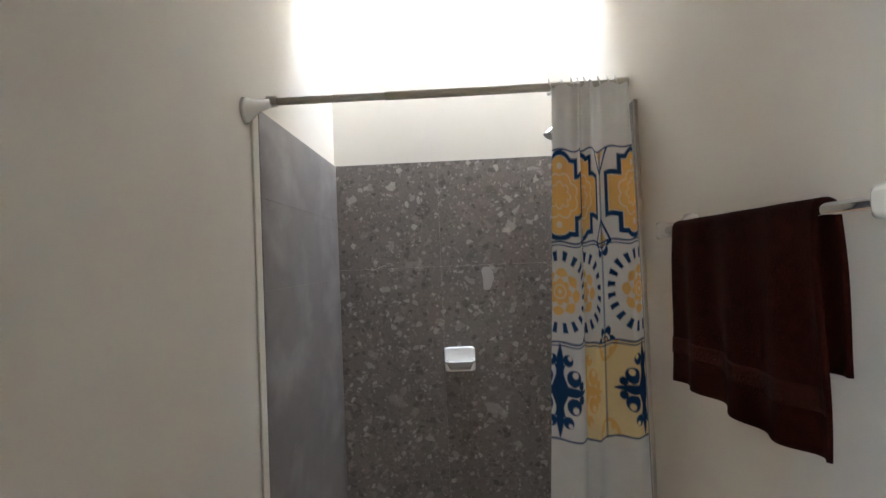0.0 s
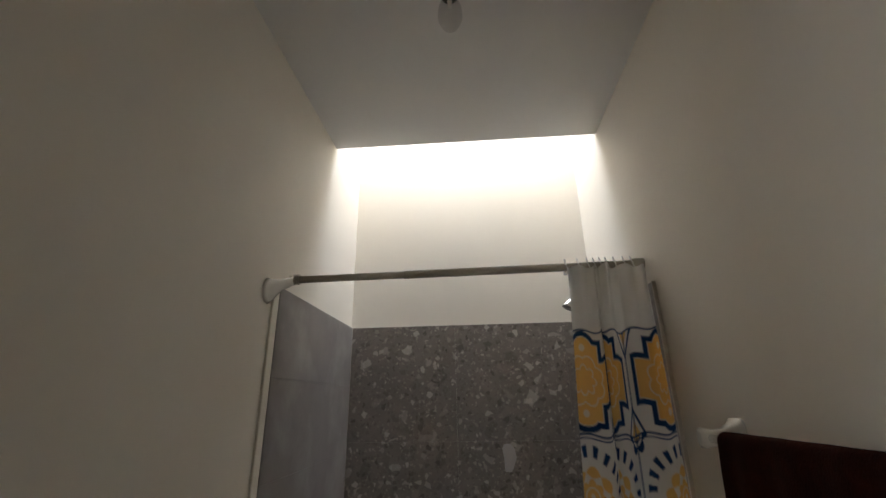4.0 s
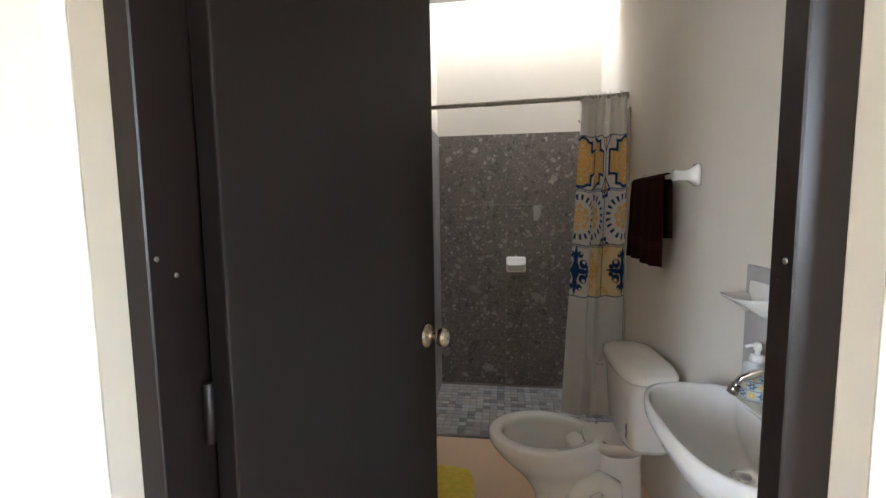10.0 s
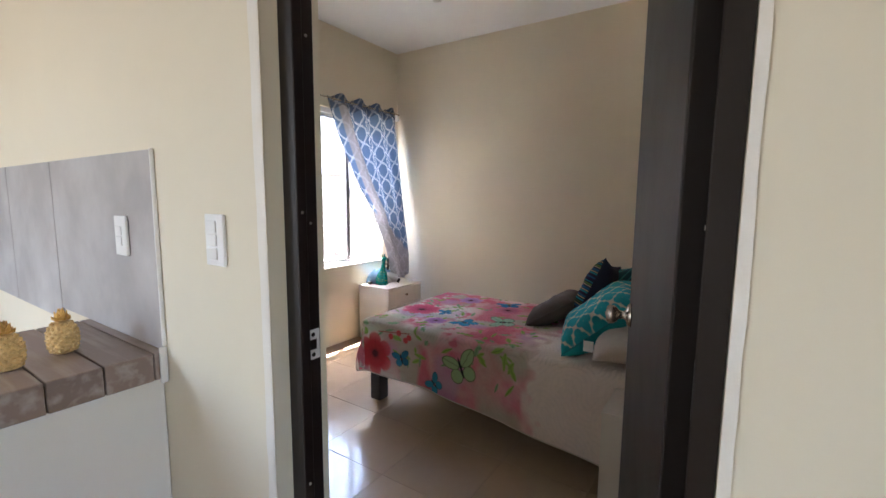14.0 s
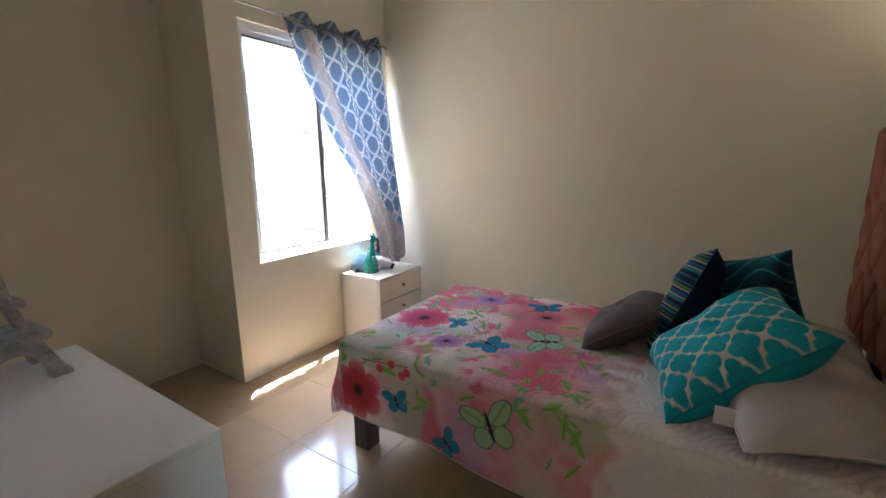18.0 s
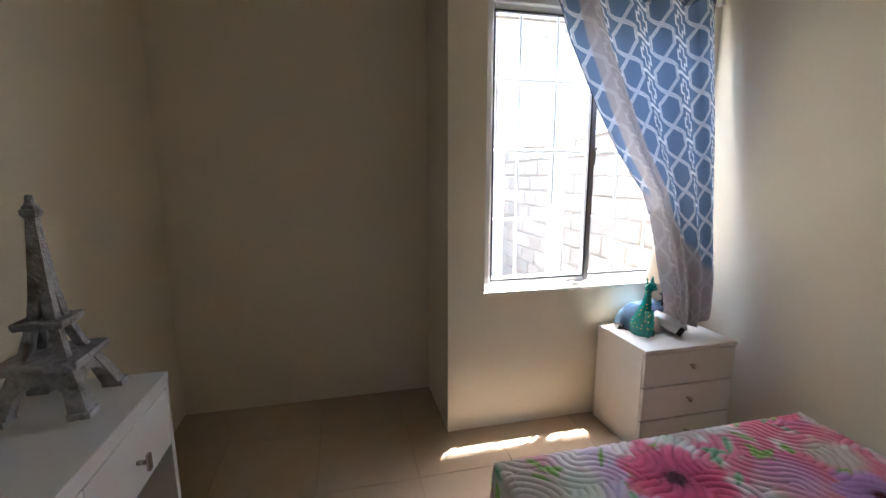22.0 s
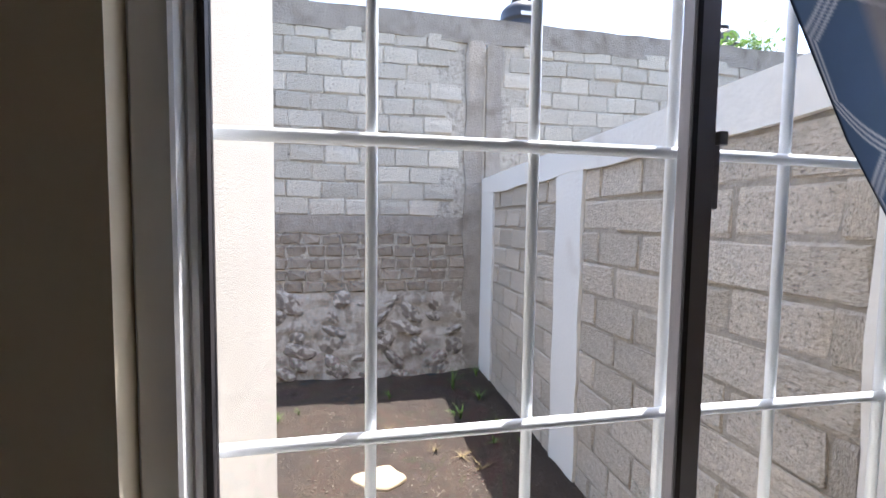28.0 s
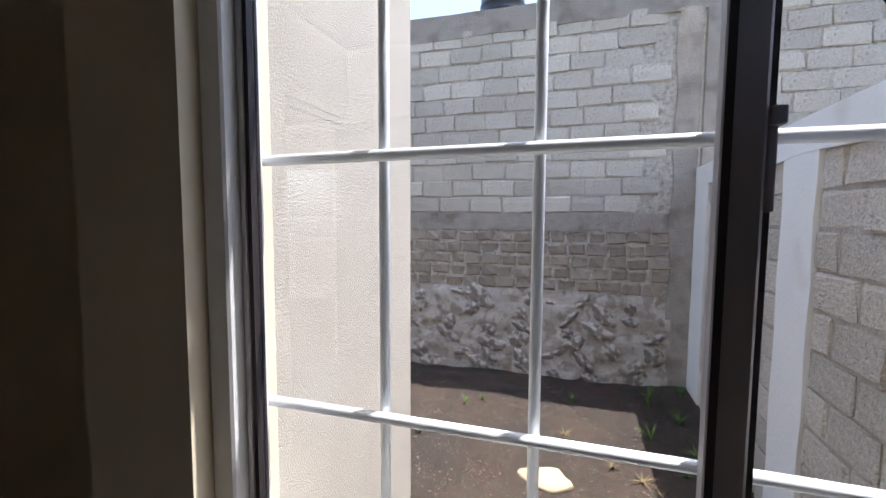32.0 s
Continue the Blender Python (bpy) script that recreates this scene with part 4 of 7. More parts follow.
NU, NV = 320, 470
WIDE = 0.62
u = np.linspace(0, WIDE, NU)[:, None] * np.ones((1, NV))
v = np.ones((NU, 1)) * np.linspace(1.868, 0.165, NV)[None, :]
s = u / WIDE
drop = np.clip((1.87 - v) / 1.7, 0, 1)
UK = [0, 0.05, 0.10, 0.16, 0.25, 0.32, 0.39, 0.455, 0.50, 0.56, 0.62]
across = np.interp(u[:, 0], UK, [0, 0.15, 0.30, 0.37, 0.28, 0.35, 0.47, 0.59, 0.68, 0.86, 1.0])
deep = np.interp(u[:, 0], UK, [0.004, -0.014, -0.020, 0.004, 0.026, 0.004, -0.018, 0.016, 0.004, -0.020, 0.006])
ker = np.hanning(23)
ker /= ker.sum()
across = np.convolve(np.pad(across, 11, "edge"), ker, "valid")[:, None]
deep = np.convolve(np.pad(deep, 11, "edge"), ker, "valid")[:, None]
x = 0.868 + across * 0.234 - drop * 0.082 * (1 - across) - 0.01 * drop * (1 - across)
x += 0.012 * (vnoise(s * 4 + 1, drop * 2.5, 23) - 0.5) * drop
fold = deep * (0.9 + 0.35 * drop) + 0.022 * (vnoise(s * 5 + 3, drop * 3.0, 17) - 0.5) * (0.2 + drop) + 0.007 * (vnoise(s * 13, drop * 8 + 2, 18) - 0.5)
fold += 0.006 * np.sin(s * 58) * np.clip(1 - drop * 6, 0, 1)
y = 1.975 - drop * 0.045 + fold
z = v + 0.006 * np.sin(s * 33) * (1 - drop) + 0.012 * (vnoise(s * 4, drop * 0, 29) - 0.5) * drop
C = np.ones((NU, NV, 3)) * np.array(lin(238, 236, 232))
C = medallion(u + 0.1125, v + 0.004 * np.sin(s * 12), C)
cur = thing("shower_curtain", (0.95, 1.95, 0.165), "white shower curtain with blue and yellow tile print", "shower curtain")
sheet("cloth", np.stack([x, y, z], -1), M_SHOWERCLOTH, C, cur, thick=0.0015)

# towel bar with its towel
bar = thing("towel_bar", (1.09, 1.42, 1.40), "white ceramic towel bar on the wall", "towel bar")
part("rod", tube([(1.05, 1.165, 1.405), (1.05, 1.70, 1.405)], 0.0085, 14), M_CHROME, bar, "chrome rod")
for y in (1.165, 1.695):
    k = np.linspace(0, 2 * math.pi, 25)[:-1]

    def sq(hw, hh, x, zc):
        return [(x, y + hw * np.sign(math.cos(a)) * abs(math.cos(a)) ** 0.5, zc + hh * np.sign(math.sin(a)) * abs(math.sin(a)) ** 0.5) for a in k]
    part("bracket", loft([sq(0.030, 0.038, BX1 - 0.001, 1.405), sq(0.030, 0.038, BX1 - 0.008, 1.405), sq(0.024, 0.030, BX1 - 0.014, 1.405), sq(0.013, 0.018, BX1 - 0.035, 1.405), sq(0.014, 0.017, BX1 - 0.06, 1.405), sq(0.017, 0.020, BX1 - 0.078, 1.405), sq(0.010, 0.012, BX1 - 0.083, 1.405)]), M_CERAMIC, bar)
tw = thing("towel", (1.05, 1.45, 1.05), "dark brown terry towel folded over the bar", "towel")
NA, NB = 70, 90
w = np.linspace(0, 1, NA)[:, None] * np.ones((1, NB))
arc = np.ones((NA, 1)) * np.linspace(-0.245, 0.352, NB)[None, :]
y = 1.255 + w * 0.368 + 0.004 * np.sin(arc * 17)
rr = 0.0135
half = rr * math.pi / 2
ang = np.clip(arc / rr, -math.pi / 2, math.pi / 2)
x = 1.05 - rr * np.sin(ang)
z = 1.405 + rr * np.cos(ang) - np.clip(np.abs(arc) - half, 0, 9)
hang = np.clip(np.abs(arc) - half, 0, 9)
x = x - np.where(arc > 0, 1, -0.6) * hang * 0.025 + 0.006 * np.sin(w * 11 + 1) * hang / 0.35 + 0.009 * np.sin(w * 23 + 0.6 * np.sin(w * 6)) * (0.2 + hang / 0.35)
z = z - 0.004 * np.sin(w * 5) * (hang > 0.2)
sheet("cloth", np.stack([x, y, z], -1), M_TOWEL, None, tw, thick=0.007)
sl = (arc[0] > 0.256) & (arc[0] < 0.296)
sheet("band", np.stack([x - 0.0042, y, z], -1)[:, sl], M_TOWELBAND, None, tw, "lighter woven band", thick=0.001)


def soap_dish(name, m, label):
    """Porcelain dish with a flat back plate and a tray that tapers."""
    ob = thing(name, m.translation, label, "soap dish")
    def ring(hw, hh, d, zc=0.0, e=0.22):
        return [m @ Vector((hw * np.sign(math.cos(a)) * abs(math.cos(a)) ** e, d, zc + hh * np.sign(math.sin(a)) * abs(math.sin(a)) ** e)) for a in np.linspace(0, 2 * math.pi, 29)[:-1]]
    part("back_plate", loft([ring(0.07, 0.056, 0.001), ring(0.07, 0.056, -0.006), ring(0.064, 0.050, -0.010)]), M_CERAMIC, ob)
    tray = bmesh.new()
    outer, inner = [], []
    for a in np.linspace(0, math.pi, 15):
        c, s = math.cos(a), math.sin(a)
        outer.append((0.068 * np.sign(c) * abs(c) ** 0.35, -0.010 - 0.062 * abs(s) ** 0.4))
    wide = 1.55
    vt = [[tray.verts.new(m @ Vector((x * k, -0.010 + (y + 0.010) * k2 * wide, z))) for x, y in outer] for k, k2, z in ((0.70, 0.30, -0.040), (0.84, 0.62, -0.016), (0.98, 0.96, 0.004), (1.0, 1.0, 0.010), (0.95, 0.94, 0.011), (0.86, 0.84, 0.001), (0.70, 0.60, -0.010))]
    for a, b in zip(vt, vt[1:]):
        for i in range(len(a) - 1):
            tray.faces.new((a[i], a[i + 1], b[i + 1], b[i])).smooth = True
    tray.faces.new(vt[0])
    tray.faces.new(vt[-1])
    part("tray", tray, M_CERAMIC, ob)
    return ob


soap_dish("soap_dish", Matrix.Translation((0.552, BY1 - 0.0105, 0.90)), "white porcelain soap dish on dark stone tiles")
soap_dish("soap_dish", Matrix.Translation((BX1 - 0.001, 0.755, 1.06)) @ Euler((0, 0, radians(-90))).to_matrix().to_4x4() @ Matrix.Scale(0.85, 4), "white porcelain soap dish above the basin")

# paper holder on the opposite wall
ph = thing("paper_holder", (0.0, 1.66, 0.55), "white porcelain toilet paper holder without paper", "paper holder")
for y in (1.585, 1.735):
    part("arm", loft([[(0.001, y + 0.026 * c, 0.555 + 0.036 * s) for c, s in [(math.cos(a), math.sin(a)) for a in np.linspace(0, 2 * math.pi, 21)[:-1]]],
                      [(0.012, y + 0.024 * c, 0.555 + 0.033 * s) for c, s in [(math.cos(a), math.sin(a)) for a in np.linspace(0, 2 * math.pi, 21)[:-1]]],
                      [(0.035, y + 0.012 * c, 0.56 + 0.017 * s) for c, s in [(math.cos(a), math.sin(a)) for a in np.linspace(0, 2 * math.pi, 21)[:-1]]],
                      [(0.075, y + 0.013 * c, 0.57 + 0.018 * s) for c, s in [(math.cos(a), math.sin(a)) for a in np.linspace(0, 2 * math.pi, 21)[:-1]]]]), M_CERAMIC, ph)
part("roller", tube([(0.062, 1.59, 0.568), (0.062, 1.73, 0.568)], 0.009, 12), M_WHITEPL, ph)

# shower head behind the curtain
sh = thing("wall_shower", (1.1, 2.3, 1.85), "small chrome shower head on a bent arm", "shower head")
part("arm", tube([(1.105, 2.3, 1.9), (1.04, 2.3, 1.905), (0.985, 2.3, 1.885), (0.955, 2.3, 1.85)], 0.009, 10), M_CHROME, sh)
part("head", lathe([(0.012, 0), (0.014, 0.02), (0.030, 0.045), (0.032, 0.055), (0.028, 0.057), (0.0, 0.056)], m=Matrix.Translation((0.957, 2.3, 1.855)) @ Euler((0, radians(205), 0)).to_matrix().to_4x4(), seg=20), M_CHROME, sh)


def ell(cx, cy, z, rx, ry, n=36, e=1.0):
    return [(cx + rx * np.sign(math.cos(a)) * abs(math.cos(a)) ** e, cy + ry * np.sign(math.sin(a)) * abs(math.sin(a)) ** e, z) for a in np.linspace(0, 2 * math.pi, n + 1)[:-1]]


def dense(keys, n=4):
    """Rows between the given ones, on a smooth curve through them."""
    k = np.array(keys, float)
    p = np.vstack([k[0], k, k[-1]])
    rows = []
    for a, b, c, d in zip(p, p[1:], p[2:], p[3:]):
        for u in np.arange(n) / n:
            rows.append(b + 0.5 * u * (c - a) + u * u * (a - 2.5 * b + 2 * c - 0.5 * d) + u ** 3 * (1.5 * b - 0.5 * a - 1.5 * c + 0.5 * d))
    return rows + [k[-1]]


# toilet: bowl points away from the basin wall
TY = 1.285
wc = thing("toilet", (0.75, TY, 0.002), "white porcelain toilet without a seat", "toilet")


def oval(cx, z, rx, ry, tail=0.0):
    pts = []
    for a in np.linspace(0, 2 * math.pi, 49)[:-1]:
        c, s = math.cos(a), math.sin(a)
        r = rx * (1.0 if c < 0 else 1.0 + tail)
        pts.append((cx + r * c, TY + ry * s * (1 - 0.25 * max(c, 0) * (tail > 0)), z))
    return pts


bowl = loft([oval(*k) for k in dense([(0.70, 0.004, 0.125, 0.095, 0.5), (0.70, 0.03, 0.115, 0.085, 0.5), (0.69, 0.13, 0.105, 0.078, 0.5), (0.66, 0.22, 0.13, 0.10, 0.4), (0.645, 0.30, 0.20, 0.15, 0.12), (0.63, 0.355, 0.226, 0.174, 0.05), (0.628, 0.375, 0.230, 0.179, 0.03), (0.628, 0.392, 0.229, 0.179, 0.03), (0.628, 0.401, 0.220, 0.170, 0.03), (0.624, 0.402, 0.196, 0.147, 0), (0.622, 0.398, 0.176, 0.128, 0), (0.622, 0.385, 0.166, 0.120, 0), (0.622, 0.34, 0.16, 0.116, 0), (0.64, 0.25, 0.11, 0.085, 0), (0.66, 0.20, 0.05, 0.045, 0)], 3)])
part("bowl", bowl, M_CERAMIC, wc)
part("deck", loft([ell(0.89, TY, 0.335, 0.09, 0.065, 40, 0.7), ell(0.895, TY, 0.365, 0.115, 0.085, 40, 0.6), ell(0.895, TY, 0.380, 0.122, 0.095, 40, 0.55), ell(0.895, TY, 0.394, 0.121, 0.094, 40, 0.55), ell(0.895, TY, 0.4015, 0.114, 0.087, 40, 0.55)]), M_CERAMIC, wc)
for sgn in (1, -1):
    yy = TY + sgn * 0.078
    part("trapway", tube([(0.72, yy - sgn * 0.02, 0.10), (0.77, yy, 0.085), (0.83, yy, 0.10), (0.875, yy, 0.16), (0.87, yy, 0.225), (0.82, yy, 0.25), (0.77, yy, 0.225), (0.75, yy, 0.18), (0.73, yy - sgn * 0.02, 0.16)], 0.042, 12), M_CERAMIC, wc)
    part("bolt_cap", lathe([(0.008, 0), (0.008, 0.003), (0.004, 0.007), (0, 0.008)], (0.84, TY + sgn * 0.075, 0.400), 12), M_CHROME, wc)
part("foot", loft([oval(0.78, 0.004, 0.14, 0.10, 0.75), oval(0.78, 0.05, 0.13, 0.09, 0.75), oval(0.80, 0.30, 0.09, 0.07, 1.2), oval(0.80, 0.365, 0.09, 0.08, 1.3)]), M_CERAMIC, wc)
part("tank", loft([ell(0.988, TY + 0.025, 0.402, 0.080, 0.165, 40, 0.5), ell(0.988, TY + 0.025, 0.425, 0.088, 0.176, 40, 0.5), ell(0.984, TY + 0.025, 0.66, 0.096, 0.196, 40, 0.5), ell(0.984, TY + 0.025, 0.672, 0.094, 0.194, 40, 0.5)]), M_CERAMIC, wc)
part("lid", loft([ell(0.982, TY + 0.025, 0.672, 0.102, 0.206, 40, 0.55), ell(0.980, TY + 0.025, 0.680, 0.107, 0.214, 40, 0.55), ell(0.980, TY + 0.025, 0.700, 0.107, 0.214, 40, 0.55), ell(0.980, TY + 0.025, 0.714, 0.097, 0.200, 40, 0.6), ell(0.980, TY + 0.025, 0.722, 0.075, 0.165, 40, 0.65), ell(0.980, TY + 0.025, 0.724, 0.03, 0.06, 40, 0.8)]), M_CERAMIC, wc)
lev = part("lever", lathe([(0.013, 0), (0.013, 0.008), (0.008, 0.012), (0.006, 0.02)], m=Matrix.Translation((0.887, TY + 0.165, 0.630)) @ Euler((0, radians(-90), 0)).to_matrix().to_4x4(), seg=16), M_CHROME, wc, "chrome flush lever")
part("handle", tube([(0.868, TY + 0.165, 0.630), (0.866, TY + 0.185, 0.618), (0.868, TY + 0.212, 0.610)], 0.006, 10), M_CHROME, lev)
lab = part("sticker", box(0.903, 0.9045, 1.148, 1.168, 0.455, 0.51), M_WHITEPL, wc, "small printed paper label")
for i, dz in enumerate((0.0, 0.010, 0.019, 0.028, 0.037, 0.046)):
    part("print_bar", box(0.9015, 0.9028, 1.150, 1.166 - 0.004 * (i % 3), 0.458 + dz, 0.463 + dz), M_GAP, lab)

# basin on the wall
SXc, SYc, UP = 0.957, 0.556, 0.03
basin = thing("basin", (SXc, SYc, 0.62), "white porcelain wall basin with chrome tap", "basin")


def shell(z, k, dx=0.0, back=1.113):
    pts = []
    for a in np.linspace(0, 2 * math.pi, 61)[:-1]:
        c, s = math.cos(a), math.sin(a)
        x = SXc + dx + 0.157 * k * np.sign(c) * abs(c) ** 0.68
        y = SYc + 0.240 * k * np.sign(s) * abs(s) ** 0.68
        pts.append((min(x, back), y, z + UP))
    return pts


part("bowl", loft([shell(*k) for k in dense([(0.60, 0.30, 0.05, 1.113), (0.625, 0.55, 0.045, 1.113), (0.69, 0.85, 0.015, 1.113), (0.745, 0.965, 0, 1.113), (0.768, 1.0, 0, 1.113), (0.783, 1.0, 0, 1.113), (0.791, 0.985, 0, 1.113), (0.793, 0.955, 0, 1.1), (0.789, 0.915, -0.003, 1.06), (0.772, 0.875, -0.008, 1.045), (0.735, 0.80, -0.008, 1.038), (0.695, 0.66, -0.006, 1.034), (0.668, 0.46, 0.004, 1.03), (0.655, 0.25, 0.012, 1.03), (0.652, 0.08, 0.016, 1.03)], 3)]), M_CERAMIC, basin)
part("shelf", loft([[(1.04, SYc - 0.200, 0.778 + UP), (1.113, SYc - 0.214, 0.778 + UP), (1.113, SYc + 0.214, 0.778 + UP), (1.04, SYc + 0.200, 0.778 + UP)], [(1.035, SYc - 0.200, 0.790 + UP), (1.113, SYc - 0.214, 0.792 + UP), (1.113, SYc + 0.214, 0.792 + UP), (1.035, SYc + 0.200, 0.790 + UP)]], smooth=False), M_CERAMIC, basin)
drain = part("drain", lathe([(0.026, 0), (0.026, 0.004), (0.020, 0.006), (0.017, 0.003), (0.0, 0.003)], (0.998, 0.59, 0.652 + UP), 24), M_CHROME, basin, "chrome drain")
part("plug", lathe([(0.0155, 0.003), (0.0155, 0.007), (0.006, 0.008), (0.0, 0.006)], (0.998, 0.59, 0.652 + UP), 20), M_WHITEPL, drain)
TX, TYY, TZ = 1.070, 0.556, 0.822
tap = thing("tap", (TX, TYY, TZ), "chrome two-handle tap on the basin", "tap")
part("base", loft([ell(TX, TYY, TZ - 0.001, 0.026, 0.086, 32, 0.45), ell(TX, TYY, TZ + 0.016, 0.024, 0.083, 32, 0.45), ell(TX, TYY, TZ + 0.020, 0.019, 0.077, 32, 0.5)]), M_CHROME, tap)
part("spout", tube([(TX, TYY, TZ + 0.018), (TX, TYY + 0.002, TZ + 0.06), (TX - 0.008, TYY + 0.008, TZ + 0.093), (TX - 0.030, TYY + 0.016, TZ + 0.112), (TX - 0.058, TYY + 0.026, TZ + 0.112), (TX - 0.085, TYY + 0.036, TZ + 0.094), (TX - 0.098, TYY + 0.040, TZ + 0.072)], 0.0095, 14, taper=[1.5, 1.1, 1, 1, 1, 1, 1]), M_CHROME, tap)
part("aerator", tube([(TX - 0.096, TYY + 0.0395, TZ + 0.076), (TX - 0.102, TYY + 0.042, TZ + 0.056)], 0.0115, 14), M_NICKEL, tap)
for y in (TYY - 0.056, TYY + 0.056):
    kb = lathe([(0.013, 0), (0.013, 0.012), (0.018, 0.016), (0.021, 0.021), (0.021, 0.036), (0.017, 0.041), (0.0, 0.042)], (TX, y, TZ + 0.018), 8)
    part("handle", kb, M_CHROME, tap, "faceted chrome handle")


def patterned(r0, C_fn, at, h, nseg=64, nz=40, prof=None):
    a = np.linspace(0, 2 * math.pi, nseg)[:, None] * np.ones((1, nz))
    z = np.ones((nseg, 1)) * np.linspace(0, h, nz)[None, :]
    r = np.interp(z, *prof) if prof else r0
    P = np.stack([at[0] + r * np.cos(a), at[1] + r * np.sin(a), at[2] + z], -1)
    return P, C_fn(a * r0, z)


def floral_tiles(u, v):
    C = np.ones((*u.shape, 3)) * np.array(lin(206, 214, 216))
    c = 0.0225
    i, j = np.floor(u / c), np.floor(v / c)
    x, y = u - (i + 0.5) * c, v - (j + 0.5) * c
    rad, ang = np.hypot(x, y), np.arctan2(y, x)
    odd = np.mod(i + j, 2) > 0.5
    yel, blu = np.array(lin(222, 196, 96)), np.array(lin(64, 116, 150))
    flower = np.where(odd[..., None], yel, blu)
    m = np.clip(edge(rad - 0.0078 - 0.0025 * np.cos(6 * ang), 0.001), 0, 1)[..., None]
    C = C * (1 - m) + flower * m
    C = blend(C, edge(rad - 0.0025, 0.001), lin(236, 232, 214))
    return blend(C, edge(np.minimum(np.abs(np.abs(x) - c / 2), np.abs(np.abs(y) - c / 2)) - 0.0008, 0.001), lin(70, 90, 100))


at = (1.076, 0.705, 0.8225)
sd = thing("soap_dispenser", at, "frosted soap dispenser with blue and yellow tile print", "soap dispenser")
part("bottle", lathe([(0.029, 0), (0.0305, 0.003), (0.0305, 0.074), (0.027, 0.086), (0.016, 0.092), (0.014, 0.094), (0.0, 0.094)], at, 28), M_FROST, sd)
P, C = patterned(0.0311, floral_tiles, (at[0], at[1], at[2] + 0.004), 0.056)
sheet("print_band", P, M_GLAZED, C, sd, "printed tile pattern")
part("collar", lathe([(0.0155, 0.092), (0.016, 0.096), (0.015, 0.109), (0.009, 0.111)], at, 24), M_WHITEPL, sd)
part("pump", lathe([(0.006, 0.110), (0.006, 0.122), (0.009, 0.124), (0.008, 0.138), (0.004, 0.141), (0.0, 0.141)], at, 16), M_WHITEPL, sd)
part("nozzle", tube([(at[0], at[1], at[2] + 0.133), (at[0] - 0.012, at[1] + 0.004, at[2] + 0.133), (at[0] - 0.024, at[1] + 0.008, at[2] + 0.128)], 0.004, 8), M_WHITEPL, sd)
at = (1.062, 0.428, 0.8225)
tb = thing("toothbrush_tumbler", at, "frosted tumbler with blue and yellow tile print", "tumbler")
part("cup", lathe([(0.027, 0), (0.029, 0.003), (0.0318, 0.085), (0.0322, 0.090), (0.0300, 0.092), (0.0, 0.092)], at, 28), M_FROST, tb)
part("lid", lathe([(0.0300, 0.0915), (0.0302, 0.095), (0.028, 0.0965), (0.013, 0.0965), (0.011, 0.0935), (0.0, 0.0935)], at, 28), M_WHITEPL, tb, "white lid with a hole")
P, C = patterned(0.030, floral_tiles, (at[0], at[1], at[2] + 0.004), 0.062, prof=([0, 0.062], [0.0296, 0.0317]))
sheet("print_band", P, M_GLAZED, C, tb, "printed tile pattern")
bs = thing("basin_backsplash", (BX1, 0.56, 0.86), "grey cement tile behind the basin", "backsplash")
bs["kind"] = "structure"
part("tile", box(BX1 - 0.009, BX1 - 0.0005, 0.30, 0.826, 0.80, 1.143, 0.0015), M_SPLASH, bs)
bm = loft([ell(0.165, 1.38, 0.003, 0.16, 0.225, 48, 0.5), ell(0.165, 1.38, 0.014, 0.158, 0.223, 48, 0.5), ell(0.165, 1.38, 0.017, 0.14, 0.205, 48, 0.5)])
single("bath_mat", bm, M_MAT, "yellow fluffy bath mat on the bathroom floor", "bath mat")
single("floor_brush", lathe([(0.045, 0), (0.05, 0.004), (0.045, 0.014), (0.02, 0.02), (0.012, 0.035), (0, 0.036)], (0.79, 2.03, 0.016), 24), M_BLUEPL, "small blue plastic lid on the shower floor", "lid")


def pendant(at, kind, label):
    """Bare bulb on a short flex from the ceiling."""
    ob = thing("pendant_bulb", at, label, "bulb")
    x, y, z = at
    part("rose", lathe([(0.03, -0.012), (0.035, -0.004), (0.035, 0)], at, 20), M_CEIL, ob)
    L = 0.20 if kind == "cfl" else 0.03
    part("flex", tube([(x, y, z - 0.005), (x + 0.002, y, z - L / 2), (x, y, z - L)], 0.003, 8), M_BLACK, ob)
    part("socket", lathe([(0.0, 0.002), (0.012, 0), (0.019, -0.012), (0.0205, -0.05), (0.016, -0.054)], (x, y, z - L), 18), M_BLACK, ob, "black bulb socket")
    b = z - L - 0.05
    if kind == "cfl":
        part("ballast", lathe([(0.018, 0), (0.024, -0.012), (0.024, -0.036), (0.02, -0.042), (0.0, -0.042)], (x, y, b), 20), M_CFL, ob)
        bm = tube([(x + 0.019 * math.cos(t), y + 0.019 * math.sin(t), b - 0.045 - 0.0033 * t) for t in np.linspace(0, 8 * math.pi, 70)], 0.0055, 7)
        part("spiral_tube", bm, M_CFL, ob, "white spiral lamp tube")
    else:
        part("glass", lathe([(0.013, 0.0), (0.020, -0.012), (0.030, -0.04), (0.031, -0.07), (0.022, -0.094), (0.0, -0.10)], (x, y, b), 24), M_BULB, ob, "clear glass bulb")
        part("stem", lathe([(0.007, 0), (0.005, -0.03), (0.0, -0.035)], (x, y, b), 10), M_CFL, ob)
    return ob


pendant((-1.52, 1.40, CEIL), "cfl", "bare spiral bulb hanging on a black flex")
pendant((0.545, 1.50, BCEIL), "clear", "clear glass bulb hanging from the bathroom ceiling")


